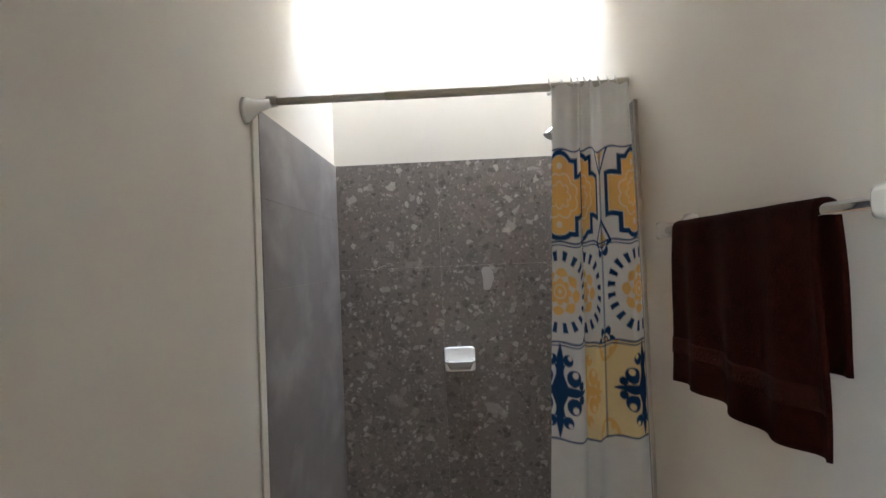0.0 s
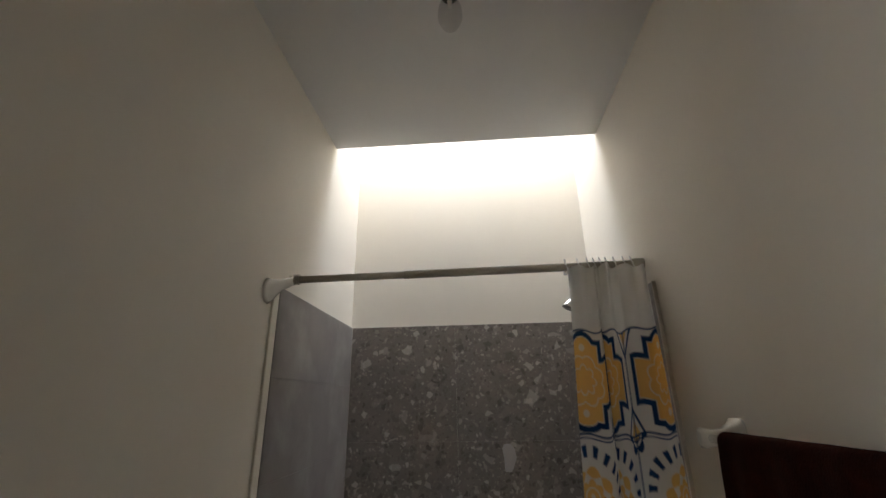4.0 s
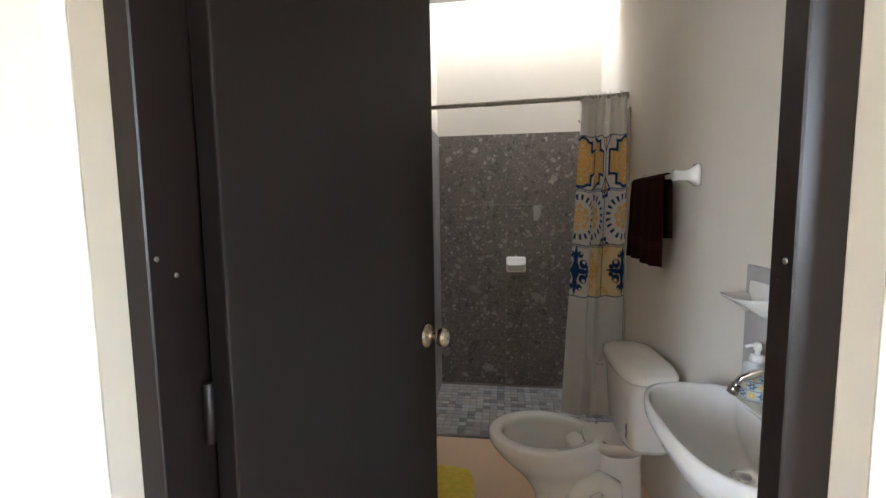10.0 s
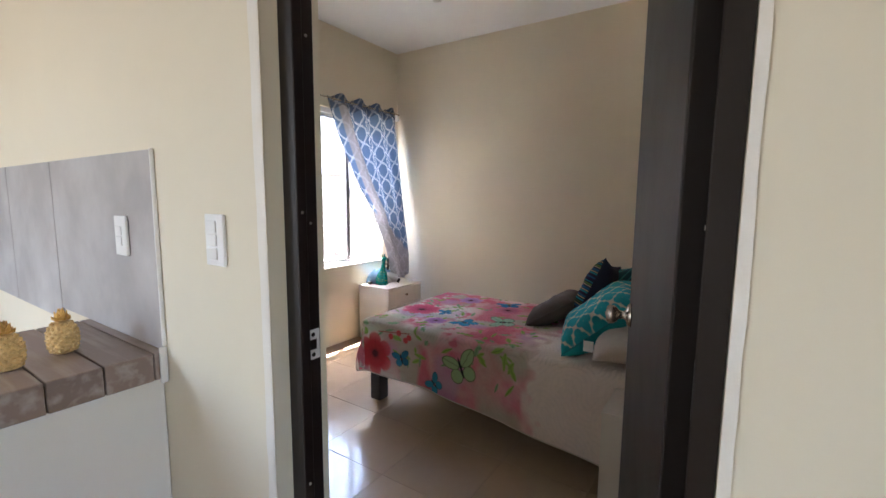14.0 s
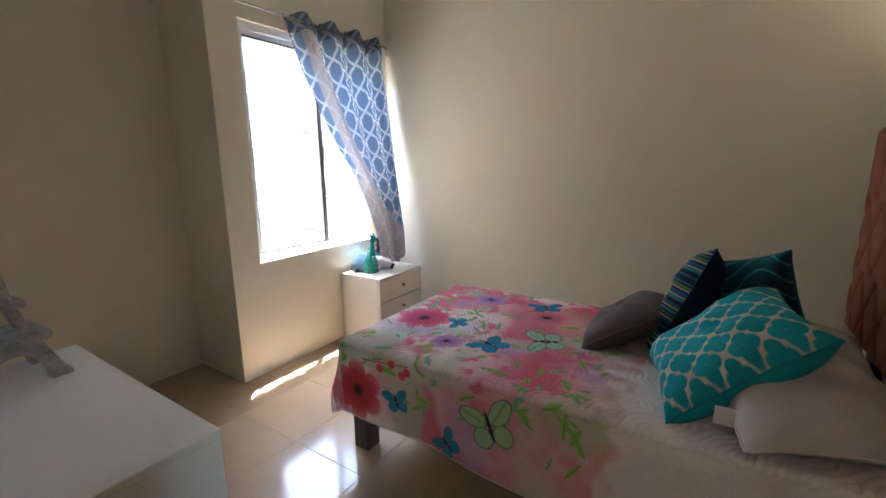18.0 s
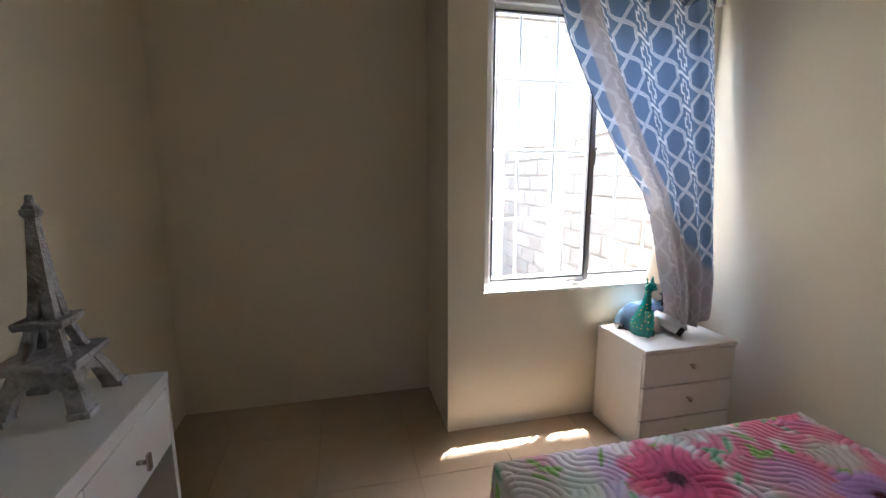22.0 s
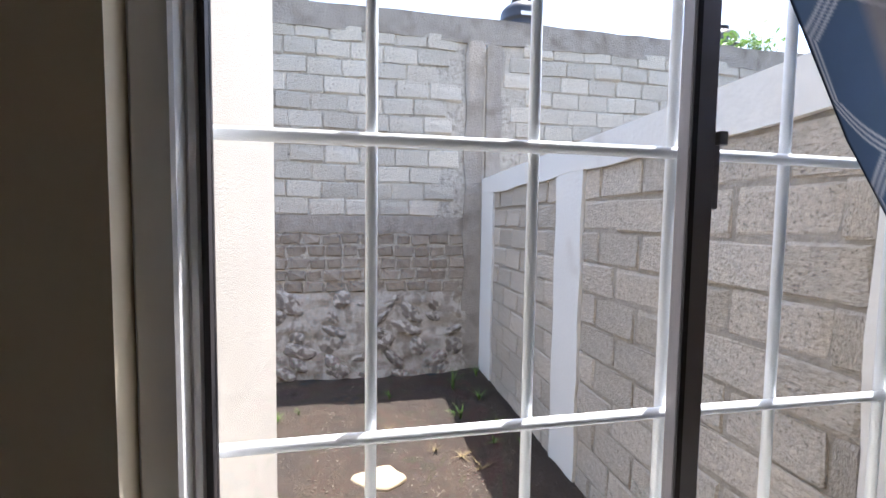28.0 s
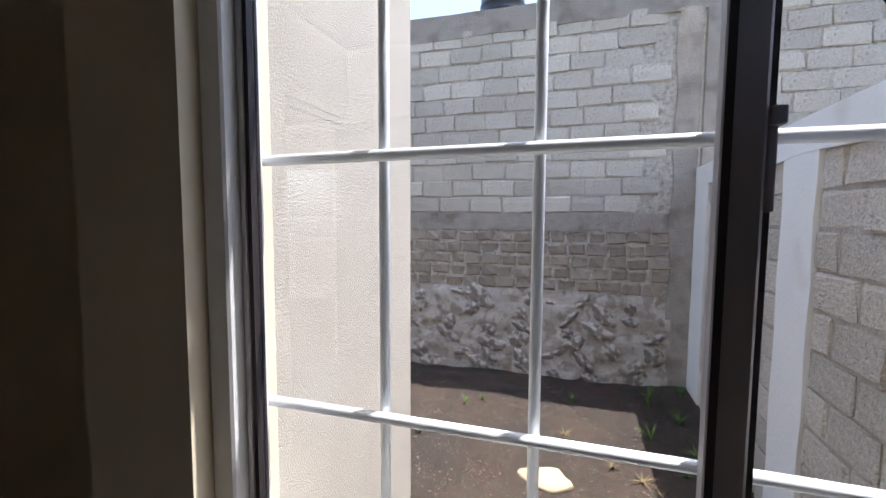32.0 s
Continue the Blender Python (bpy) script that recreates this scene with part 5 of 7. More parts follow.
# ---- bedroom ----
# bed: frame, mattress, quilt and pillows
BXa, BXb, BYa, BYb, BZ = -1.99, -0.30, 1.375, 2.285, 0.53
bed = thing("bed", (-1.1, 1.83, 0), "single bed on dark wooden legs", "bed")
part("base", box(BXa + 0.03, BXb, BYa + 0.03, BYb - 0.03, 0.20, 0.34, 0.015, 2), M_MATTRESS, bed)
part("mattress", box(BXa + 0.015, BXb, BYa + 0.015, BYb - 0.015, 0.34, 0.515, 0.04, 3), M_MATTRESS, bed)
for x in (-1.975, -0.42):
    for y in (1.43, 2.17):
        part("leg", box(x - 0.04, x + 0.04, y - 0.04, y + 0.04, 0, 0.20, 0.006, 2), M_DARKWOOD, bed)
hb = thing("headboard", (-0.23, 1.825, 0), "tufted terracotta suede headboard against the wall", "headboard")
NU, NV = 150, 110
Y = np.linspace(1.25, 2.40, NU)[:, None] * np.ones((1, NV))
Z = np.ones((NU, 1)) * np.linspace(0.60, 1.38, NV)[None, :]
gy, gz = 0.1643, 0.26
a, b = (Y - 1.25) / gy, (Z - 0.60) / gz
tri = 0.5 - np.abs(np.mod(b, 1) - 0.5)
near = np.abs(np.mod(a + tri - 0.5 * np.mod(np.floor(b), 2), 1) - 0.5) * 2
far2 = np.abs(np.mod(a - tri - 0.5 * np.mod(np.floor(b), 2), 1) - 0.5) * 2
chan = np.abs(np.mod(a, 1) - 0.5) * 2
top = np.clip((Z - 1.16) / 0.02, 0, 1)
puff = (1 - near ** 8) ** 0.5 * (1 - far2 ** 8) ** 0.5 * (1 - top) + (1 - chan ** 6) ** 0.5 * top
rim = np.clip(np.minimum(np.minimum(Y - 1.25, 2.40 - Y), np.minimum(Z - 0.60, 1.38 - Z)) / 0.035, 0, 1) ** 0.5
sheet("cushion", np.stack([-0.243 - 0.032 * puff * rim - 0.006 * rim, Y, Z], -1), M_RUST, None, hb)
part("board", box(-0.245, -0.175, 1.253, 2.397, 0.603, 1.377, 0.01, 2), M_RUST, hb)
for y in (1.4, 2.25):
    part("strut", box(-0.215, -0.18, y - 0.04, y + 0.04, 0, 0.61, 0.004), M_DARKWOOD, hb)


def flower(C, X, S, cx, cy, r, petals, col, turn=0.0):
    dx, dy = X - cx, S - cy
    rad, ang = np.hypot(dx, dy), np.arctan2(dy, dx) + turn
    lim = r * (0.70 + 0.30 * np.abs(np.cos(ang * petals / 2)) ** 0.6)
    tone = np.clip(rad / r, 0, 1)[..., None]
    c = np.array(col) * (0.65 + 0.55 * tone)
    vein = (0.92 + 0.08 * np.cos(ang * petals * 7))[..., None]
    m = (edge(rad - lim, 0.016) * np.clip(1.15 - 0.45 * (rad / r) ** 2, 0, 1))[..., None]
    C = C * (1 - m) + c * vein * m
    C = blend(C, edge(np.abs(np.sin(ang * petals / 2)) * rad - 0.0035, 0.004) * edge(rad - r * 0.75) * 0.5, np.array(col) * 0.5)
    C = blend(C, edge(rad - r * 0.17, 0.01), lin(88, 20, 34))
    return blend(C, edge(rad - r * 0.24, 0.02) * (np.cos(ang * 22) > 0.3) * 0.8, lin(60, 12, 24))


def butterfly(C, X, S, cx, cy, r, col, turn):
    ca, sa = math.cos(turn), math.sin(turn)
    dx, dy = ((X - cx) * ca + (S - cy) * sa) / r, (-(X - cx) * sa + (S - cy) * ca) / r
    ax = np.abs(dx)
    up = ((ax - 0.52) / 0.50) ** 2 + ((dy - 0.30 - 0.35 * (ax - 0.4)) / 0.34) ** 2 - 1
    lo = ((ax - 0.38) / 0.36) ** 2 + ((dy + 0.34) / 0.36) ** 2 - 1
    w = np.minimum(up, lo)
    C = blend(C, edge(w, 0.12), col)
    C = blend(C, edge(np.abs(w + 0.08) - 0.12, 0.1) * 0.8, np.array(col) * 0.22)
    C = blend(C, edge(np.abs(dy - 0.7 * ax) - 0.03, 0.04) * edge(w, 0.1) * 0.6, np.array(col) * 0.35)
    return blend(C, edge((dx / 0.07) ** 2 + (dy / 0.5) ** 2 - 1, 0.3), lin(30, 34, 44))


def leaf(C, X, S, cx, cy, L, W, turn, col):
    ca, sa = math.cos(turn), math.sin(turn)
    dx, dy = (X - cx) * ca + (S - cy) * sa, -(X - cx) * sa + (S - cy) * ca
    t = np.clip(dx / L, -1, 1)
    d = np.abs(dy) - W * (1 - t * t) * (np.abs(dx) < L)
    C = blend(C, edge(d, 0.006) * (np.abs(dx) < L), np.array(col) * 1.0)
    return blend(C, edge(np.abs(dy) - 0.0018, 0.002) * (np.abs(dx) < L * 0.9), np.array(col) * 0.6)


NX, NS = 560, 410
X = np.linspace(-2.315, -0.30, NX)[:, None] * np.ones((1, NS))
S = np.ones((NX, 1)) * np.linspace(1.027, 2.50, NS)[None, :]
over_a = np.clip(BXa - X, 0, 9)
over_b = np.clip(BYa - S, 0, 9)
over_c = np.clip(S - BYb, 0, 9)
side = np.maximum(over_b, over_c)
down = np.maximum(over_a, side)
r = 0.045
soft = np.where(down < r, down * down / (2 * r), down - r / 2)
out_a, out_b = np.minimum(over_a, 0.03) + 0.10 * np.minimum(over_a, side), np.minimum(side, 0.03) + 0.10 * np.minimum(over_a, side)
x = np.maximum(X, BXa) - out_a + 0.014 * np.sin(S * 21) * np.clip(over_a - 0.03, 0, 1) * 4
y = np.clip(S, BYa, BYb) + np.where(over_b > 0, -1, 1) * out_b * (side > 0) + 0.005 * np.sin(X * 13 + 0.7) * np.clip(side - 0.03, 0, 1) * 4 * np.where(over_b > 0, -1, 1)
z = BZ - soft + 0.012 * (vnoise(X * 4, S * 4, 3) - 0.5) * (down < 0.01)
z = z + 0.03 * np.clip((X + 0.9) / 0.6, 0, 1) * (down < 0.25) * 0.5
z = z - np.clip((X + 1.55) / 1.1, 0, 1) * 0.10 * (over_b > 0.1) * (over_b / 0.27)
# stitched fans
cell = 0.104
Xw, Sw = X + 0.012 * np.sin(S * 17), S + 0.012 * np.sin(X * 15)
i, j = np.floor(Xw / cell), np.floor(Sw / cell)
fx, fs = Xw / cell - i, Sw / cell - j
fx = np.where(np.mod(j + (np.mod(i, 3) == 1), 2) > 0.5, 1 - fx, fx)
fs = np.where(np.mod(i * 2 + j, 3) == 0, 1 - fs, fs)
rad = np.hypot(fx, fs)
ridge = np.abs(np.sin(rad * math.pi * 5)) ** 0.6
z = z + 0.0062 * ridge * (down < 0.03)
y = y - 0.0007 * ridge * (over_b > 0.03)
x = x - 0.0010 * ridge * (over_a > 0.03)
pink, white, rose = np.array(lin(222, 124, 138)), np.array(lin(240, 226, 216)), np.array(lin(216, 92, 114))
n1 = vnoise(X * 3.2 + 5, S * 3.2, 11) * 0.36 + vnoise(X * 11, S * 11, 12) * 0.36 + vnoise(X * 34, S * 34, 13) * 0.28
n2 = vnoise(X * 5 + 2, S * 5 + 1, 21)
head = np.clip((X + 1.02 + 0.22 * (n2 - 0.5) + 0.16 * (vnoise(X * 22, S * 22, 51) - 0.5)) / 0.10, 0, 1) * np.clip(1 - (S - 1.9) / 0.35, 0, 1)
low = np.clip((1.36 - S) / 0.08, 0, 1) * np.clip((X + 1.62) / 0.15, 0, 1)
k = np.clip((n1 - 0.43) * 6.5, 0, 1)[..., None] * (1 - head[..., None])
k = np.maximum(k, np.clip(0.45 + 0.8 * n1, 0, 0.95)[..., None] * low[..., None] * (1 - head[..., None]))
wash = np.clip((X + 1.62 + 0.3 * (n2 - 0.5)) / 0.16, 0, 1) * (1 - head) * np.clip(0.25 + 0.9 * n1, 0, 0.9) * np.clip((2.35 - S) / 0.2, 0, 1)
k = np.maximum(k, wash[..., None])
C = white * (1 - k) + pink * k
C = blend(C, np.clip((n2 - 0.62) * 5, 0, 1) * 0.7 * (1 - head), rose)
C = blend(C, np.clip((vnoise(X * 6 + 9, S * 6, 31) - 0.66) * 6, 0, 1) * 0.7 * (1 - head), lin(188, 200, 170))
C = blend(C, np.clip((vnoise(X * 5 + 3, S * 5 + 7, 41) - 0.72) * 6, 0, 1) * 0.6 * (1 - head), lin(200, 168, 204))
rng = random.Random(7)
green, green2, blue = lin(154, 192, 92), lin(146, 186, 138), lin(54, 152, 190)
for q in range(210):
    lx, ls = rng.uniform(-2.2, -1.0), rng.uniform(1.12, 2.45)
    C = leaf(C, X, S, lx, ls, rng.uniform(0.018, 0.045), rng.uniform(0.006, 0.014), rng.uniform(0, 6.3), green if q % 3 else green2)
for cx, cs, rr2, col, pt in ((-1.925, 1.155, 0.135, (214, 60, 70), 6), (-1.862, 1.735, 0.135, (224, 84, 118), 8), (-1.36, 2.02, 0.10, (226, 128, 150), 7), (-1.62, 1.55, 0.07, (196, 140, 196), 6), (-2.12, 1.75, 0.10, (222, 92, 110), 6), (-1.70, 2.12, 0.09, (200, 150, 206), 7), (-1.15, 2.32, 0.11, (222, 96, 120), 6), (-2.10, 2.25, 0.12, (226, 100, 120), 6)):
    C = flower(C, X, S, cx, cs, rr2, pt, lin(*col), cx * 3)
for cx, cs in ((-1.80, 1.285), (-1.74, 1.315), (-1.69, 1.28), (-1.665, 1.30)):
    C = blend(C, edge(np.hypot(X - cx, S - cs) - 0.018, 0.004), lin(216, 84, 84))
C = blend(C, edge(np.abs(S - 1.31 - 0.1 * (X + 1.8)) - 0.003, 0.003) * ((X > -1.9) & (X < -1.66)), lin(180, 90, 80))
for cx, cs, rb, col, tn in ((-1.722, 1.163, 0.062, (50, 140, 176), 0.3), (-1.45, 1.62, 0.088, (48, 148, 190), 1.2), (-1.693, 1.768, 0.060, (52, 146, 186), 2.2), (-1.41, 2.155, 0.085, (48, 140, 190), 0.5), (-1.483, 1.075, 0.062, (60, 152, 186), 0.9), (-1.312, 1.215, 0.105, (172, 202, 144), 0.4), (-1.28, 1.775, 0.105, (166, 204, 168), 2.0), (-2.13, 1.40, 0.06, (54, 140, 180), 0.9)):
    C = butterfly(C, X, S, cx, cs, rb, lin(*col), tn)
# shade of the stitch grooves put into the print colour, weaker on the drops
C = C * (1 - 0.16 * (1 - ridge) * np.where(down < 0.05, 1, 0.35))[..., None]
quilt = thing("quilt", (-1.2, 1.83, 0.3), "white and pink quilt printed with flowers and butterflies", "quilt")
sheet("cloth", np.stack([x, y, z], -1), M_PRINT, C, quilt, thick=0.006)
B1 = np.stack([x, y, z], -1)
part("piping", tube([tuple(p) for p in B1[:, 0][::6]], 0.005, 6), M_PILLOW, quilt)
part("piping", tube([tuple(p) for p in B1[0, :][::6]], 0.005, 6), M_PILLOW, quilt)


def cushion(name, m, w, h, t, material, label, fn=None, n=64, plump=0.0):
    """A stuffed cushion with pinched corners and a seam, its face towards local z."""
    U = np.linspace(-1, 1, n)[:, None] * np.ones((1, n))
    V = np.ones((n, 1)) * np.linspace(-1, 1, n)[None, :]
    pin = 1 - 0.10 * (1 - U * U) * V * V, 1 - 0.10 * (1 - V * V) * U * U
    px, py = U * w / 2 * pin[1], V * h / 2 * pin[0]
    th = t / 2 * (np.clip(1 - U ** 4, 0, 1) * np.clip(1 - V ** 4, 0, 1)) ** 0.5 + 0.004 * np.sin(U * 9 + V * 4) * np.sin(V * 7 - U * 3) * (1 - U * U) * (1 - V * V)
    if plump:
        th = t / 2 * (np.clip(1 - U * U, 0, 1) * np.clip(1 - V * V, 0, 1)) ** plump + 0.006 * np.sin(U * 7 + V * 9) * (1 - U * U) * (1 - V * V)
    th = th * (1 + 0.10 * (vnoise(U * 3 + 4, V * 3, 5) - 0.5) * 2)
    ob = thing(name, m.translation, label, "cushion")
    mm = np.array(m)
    for sgn, nm in ((1, "front"), (-1, "back")):
        P = np.stack([px, py, th * (sgn if not plump or sgn > 0 else -0.5)], -1) @ mm[:3, :3].T + mm[:3, 3]
        C = fn(U * w / 2, V * h / 2, sgn) if fn else None
        sheet(nm, P, material, C, ob)
    rim = [Vector(mm[:3, :3] @ np.array([px[i, j], py[i, j], 0]) + mm[:3, 3]) for i, j in [(i, 0) for i in range(0, n - 1, 3)] + [(n - 1, j) for j in range(0, n - 1, 3)] + [(i, n - 1) for i in range(n - 1, 0, -3)] + [(0, j) for j in range(n - 1, 0, -3)]]
    part("seam", tube(rim, 0.0035, 6, None, True), M_NAVY if name == "striped_cushion" else M_TEALCLOTH if fn else material, ob)
    return ob


M_NAVY = mat("navy_cotton", lin(16, 26, 58), 0.85, vary=0.08, scale=20, bump=0.15, bump_scale=200)
M_TEALCLOTH = mat("teal_cotton", lin(22, 138, 148), 0.85, vary=0.08, scale=20, bump=0.15, bump_scale=200)


def quatrefoil(u, v, sgn):
    C = np.ones((*u.shape, 3)) * np.array(lin(22, 158, 168))
    if sgn < 0:
        return C
    c = 0.106
    best = np.ones(u.shape) * 9
    for oi in (0, 0.5):
        i, j = np.round(u / c - oi) + oi, np.round(v / c - oi) + oi
        x, y = np.abs(u - i * c), np.abs(v - j * c)
        d = np.minimum(np.hypot(x - 0.0212, y) - 0.0182, np.hypot(x, y - 0.0212) - 0.0182)
        best = np.minimum(best, d)
    return blend(C, edge(0.0022 - best, 0.0024), lin(206, 196, 170))


def stripes(u, v, sgn):
    C = np.ones((*u.shape, 3)) * np.array(lin(16, 26, 58))
    if sgn < 0:
        return C
    t = np.mod(u / 0.115, 1)
    for a, b, col in ((0.05, 0.12, (24, 150, 160)), (0.16, 0.19, (206, 196, 150)), (0.23, 0.34, (20, 92, 130)), (0.40, 0.44, (206, 196, 150)), (0.48, 0.54, (90, 130, 60)), (0.60, 0.66, (24, 150, 160)), (0.74, 0.77, (206, 196, 150)), (0.82, 0.9, (20, 92, 130))):
        C = blend(C, ((t > a) & (t < b)).astype(float), lin(*col))
    return C


def leaves_print(u, v, sgn):
    C = np.ones((*u.shape, 3)) * np.array(lin(14, 88, 100))
    w = np.abs(np.sin(u * 52 + 2.2 * np.sin(v * 26)))
    return blend(C, edge(0.22 - w * 0.5, 0.15) * 0 + (w < 0.22), lin(70, 160, 160))


def axes(at, up, side):
    """Pose with local x along up, local y along side, z from the two."""
    a = Vector(up).normalized()
    b = Vector(side)
    b = (b - a * b.dot(a)).normalized()
    c = a.cross(b)
    return Matrix(((a.x, b.x, c.x, at[0]), (a.y, b.y, c.y, at[1]), (a.z, b.z, c.z, at[2]), (0, 0, 0, 1)))


cushion("pillow", pose(-0.505, 1.655, 0.612, 3, -2, 17), 0.44, 0.62, 0.27, M_PILLOW, "white cotton pillow at the head of the bed", plump=0.55)
cushion("pillow", pose(-0.45, 2.05, 0.605, 0, 8, -4), 0.40, 0.46, 0.12, M_PILLOW, "white cotton pillow behind the cushions")
cushion("quatrefoil_cushion", axes((-0.672, 1.640, 0.694), (0.355, 0.078, 0.306), (-0.040, 0.37, 0.055)), 0.46, 0.40, 0.19, M_PRINT, "teal cushion with cream quatrefoil print", quatrefoil, 190)
tag = single("care_label", box(-0.69, -0.645, 1.385, 1.3875, 0.592, 0.642, 0.0006), M_WHITEPL, "white cloth care label hanging from a cushion", "label")
tag.name = "care_label"
cushion("leaf_cushion", axes((-0.585, 2.12, 0.750), (-0.22, 0.16, 0.78), (-0.80, 0.30, -0.40)), 0.31, 0.28, 0.17, M_PRINT, "dark teal cushion leaning at the back", leaves_print, 80)
cushion("striped_cushion", axes((-0.803, 2.034, 0.708), (0.368, 0.219, 0.903), (0.025, 0.969, -0.245)), 0.45, 0.38, 0.15, M_PRINT, "navy cushion with thin coloured stripes", stripes, 110)
cushion("velvet_cushion", axes((-1.010, 1.95, 0.622), (0.75, 0.06, 0.50), (0.0, 1.0, 0.0)), 0.31, 0.34, 0.14, M_GREYPIL, "taupe velvet cushion lying on the quilt")


def drawer_unit(name, x0, x1, y0, y1, h, front, rows, label, feet=0.0):
    """Laminate cabinet; front '+x', or '+y'."""
    ob = thing(name, ((x0 + x1) / 2, (y0 + y1) / 2, 0), label, "nightstand")
    t = 0.016
    body = bmesh.new()
    if front == "+x":
        bx(body, x0, x1 - 0.018, y0, y0 + t, feet, h - t, 0.001)
        bx(body, x0, x1 - 0.018, y1 - t, y1, feet, h - t, 0.001)
        bx(body, x0, x0 + t, y0 + t, y1 - t, feet, h - t, 0.001)
        bx(body, x0 + t, x1 - 0.02, y0 + t, y1 - t, feet + 0.01, feet + 0.03, 0.001)
    part("body", body, M_LAMINATE, ob)
    part("top", box(x0 - 0.002, x1 + 0.004, y0 - 0.003, y1 + 0.003, h - t + 0.0005, h, 0.0015), M_LAMINATE, ob)
    part("core", box(x0 + t, x1 - 0.024, y0 + t + 0.002, y1 - t - 0.002, feet + 0.031, h - t - 0.001), M_GAP, ob)
    hh = (h - t - feet - 0.006) / rows
    for k in range(rows):
        za, zb = feet + 0.004 + hh * k + 0.003, feet + 0.004 + hh * (k + 1) - 0.003
        d = part("drawer", box(x1 - 0.017, x1, y0 + 0.002, y1 - 0.002, za, zb, 0.0012), M_LAMINATE, ob)
        part("knob", lathe([(0.005, 0), (0.005, 0.010), (0.011, 0.014), (0.012, 0.020), (0.008, 0.025), (0, 0.026)], m=Matrix.Translation((x1, (y0 + y1) / 2, (za + zb) / 2 + 0.01)) @ Euler((0, radians(90), 0)).to_matrix().to_4x4(), seg=14), M_NICKEL, d, "small metal knob")
    return ob


drawer_unit("nightstand", -2.945, -2.592, 2.236, 2.712, 0.494, "+x", 3, "white laminate nightstand with drawers under the window")
drawer_unit("nightstand", -0.53, -0.18, 1.085, 1.335, 0.475, "+x", 2, "white laminate nightstand beside the headboard")

# dresser with a mirror frame for bulbs
dr = thing("dresser", (-1.87, 0.36, 0), "white laminate dresser with drawers", "dresser")
DX0, DX1, DY0, DY1, DZ = -2.24, -1.50, 0.165, 0.555, 0.76
part("top", box(DX0, DX1, DY0, DY1, DZ - 0.018, DZ, 0.0015), M_LAMINATE, dr)
for a in (DX0, DX1 - 0.018):
    part("side", box(a, a + 0.018, DY0, DY1 - 0.002, 0, DZ - 0.0185, 0.001), M_LAMINATE, dr)
part("back", box(DX0 + 0.019, DX1 - 0.019, DY0, DY0 + 0.012, 0.02, DZ - 0.019), M_LAMINATE, dr)
part("rail", box(DX0 + 0.0185, DX1 - 0.0185, DY1 - 0.02, DY1 - 0.002, DZ - 0.035, DZ - 0.019), M_LAMINATE, dr)
part("shelf", box(DX0 + 0.0185, DX1 - 0.0185, DY0 + 0.013, DY1 - 0.03, DZ - 0.185, DZ - 0.17), M_LAMINATE, dr)
mid = (DX0 + DX1) / 2
for a, b in ((DX0 + 0.021, mid - 0.0015), (mid + 0.0015, DX1 - 0.021)):
    d = part("drawer", box(a, b, DY1 - 0.018, DY1 - 0.001, DZ - 0.182, DZ - 0.038, 0.0012), M_LAMINATE, dr)
    part("handle_post", tube([((a + b) / 2, DY1 - 0.001, DZ - 0.115), ((a + b) / 2, DY1 + 0.02, DZ - 0.115)], 0.005, 10), M_NICKEL, d)
    part("handle", box((a + b) / 2 - 0.007, (a + b) / 2 + 0.007, DY1 + 0.018, DY1 + 0.026, DZ - 0.134, DZ - 0.096, 0.003, 2), M_NICKEL, d, "brushed metal pull")
for k in range(2):
    za = 0.03 + k * 0.27
    d = part("drawer", box(mid + 0.0015, DX1 - 0.021, DY1 - 0.018, DY1 - 0.001, za, za + 0.265, 0.0012), M_LAMINATE, dr)
mi = thing("mirror_frame", (-1.88, 0.231, DZ), "white vanity mirror frame with round bulb holes", "mirror")
MX0, MX1, MY0, MY1, MZ = -2.225, -1.540, 0.171, 0.231, 1.53
SW = 0.085
part("side_stile", box(MX1 - 0.016, MX1, MY0, MY1, DZ + 0.001, MZ, 0.001), M_LAMINATE, mi)
part("side_stile", box(MX0, MX0 + 0.016, MY0, MY1, DZ + 0.001, MZ, 0.001), M_LAMINATE, mi)
for a, b in ((MX1 - SW, MX1 - 0.0165), (MX0 + 0.0165, MX0 + SW)):
    st = part("front_stile", box(a, b, MY1 - 0.016, MY1 - 0.0005, DZ + 0.001, MZ - 0.0005, 0.001), M_LAMINATE, mi)
    c = (a + b) / 2
    ca = a if a > -1.9 else b - 0.012
    part("inner_cheek", box(ca, ca + 0.012, MY0 + 0.02, MY1 - 0.017, DZ + 0.13, MZ - 0.1), M_LAMINATE, st)
    for zc in (1.04, 1.34):
        rg = part("socket_ring", lathe([(0.019, 0), (0.019, 0.003), (0.016, 0.004), (0.0145, 0.001)], m=Matrix.Translation((c, MY1 - 0.0005, zc)) @ Euler((radians(-90), 0, 0)).to_matrix().to_4x4(), seg=22), M_STEEL, st, "metal bulb socket ring")
        part("socket", lathe([(0.0145, 0), (0.0145, 0.0012), (0, 0.0012)], m=Matrix.Translation((c, MY1 - 0.0005, zc)) @ Euler((radians(-90), 0, 0)).to_matrix().to_4x4(), seg=18), M_WHITEPL, rg)
part("bottom_rail", box(MX0 + SW, MX1 - SW, MY1 - 0.016, MY1 - 0.0005, DZ + 0.001, DZ + 0.13, 0.001), M_LAMINATE, mi)
part("ledge", box(MX0 + SW, MX1 - SW, MY0 + 0.02, MY1 - 0.017, DZ + 0.118, DZ + 0.13), M_LAMINATE, mi)
part("top_rail", box(MX0 + SW, MX1 - SW, MY1 - 0.016, MY1 - 0.0005, MZ - 0.10, MZ - 0.0005, 0.001), M_LAMINATE, mi)
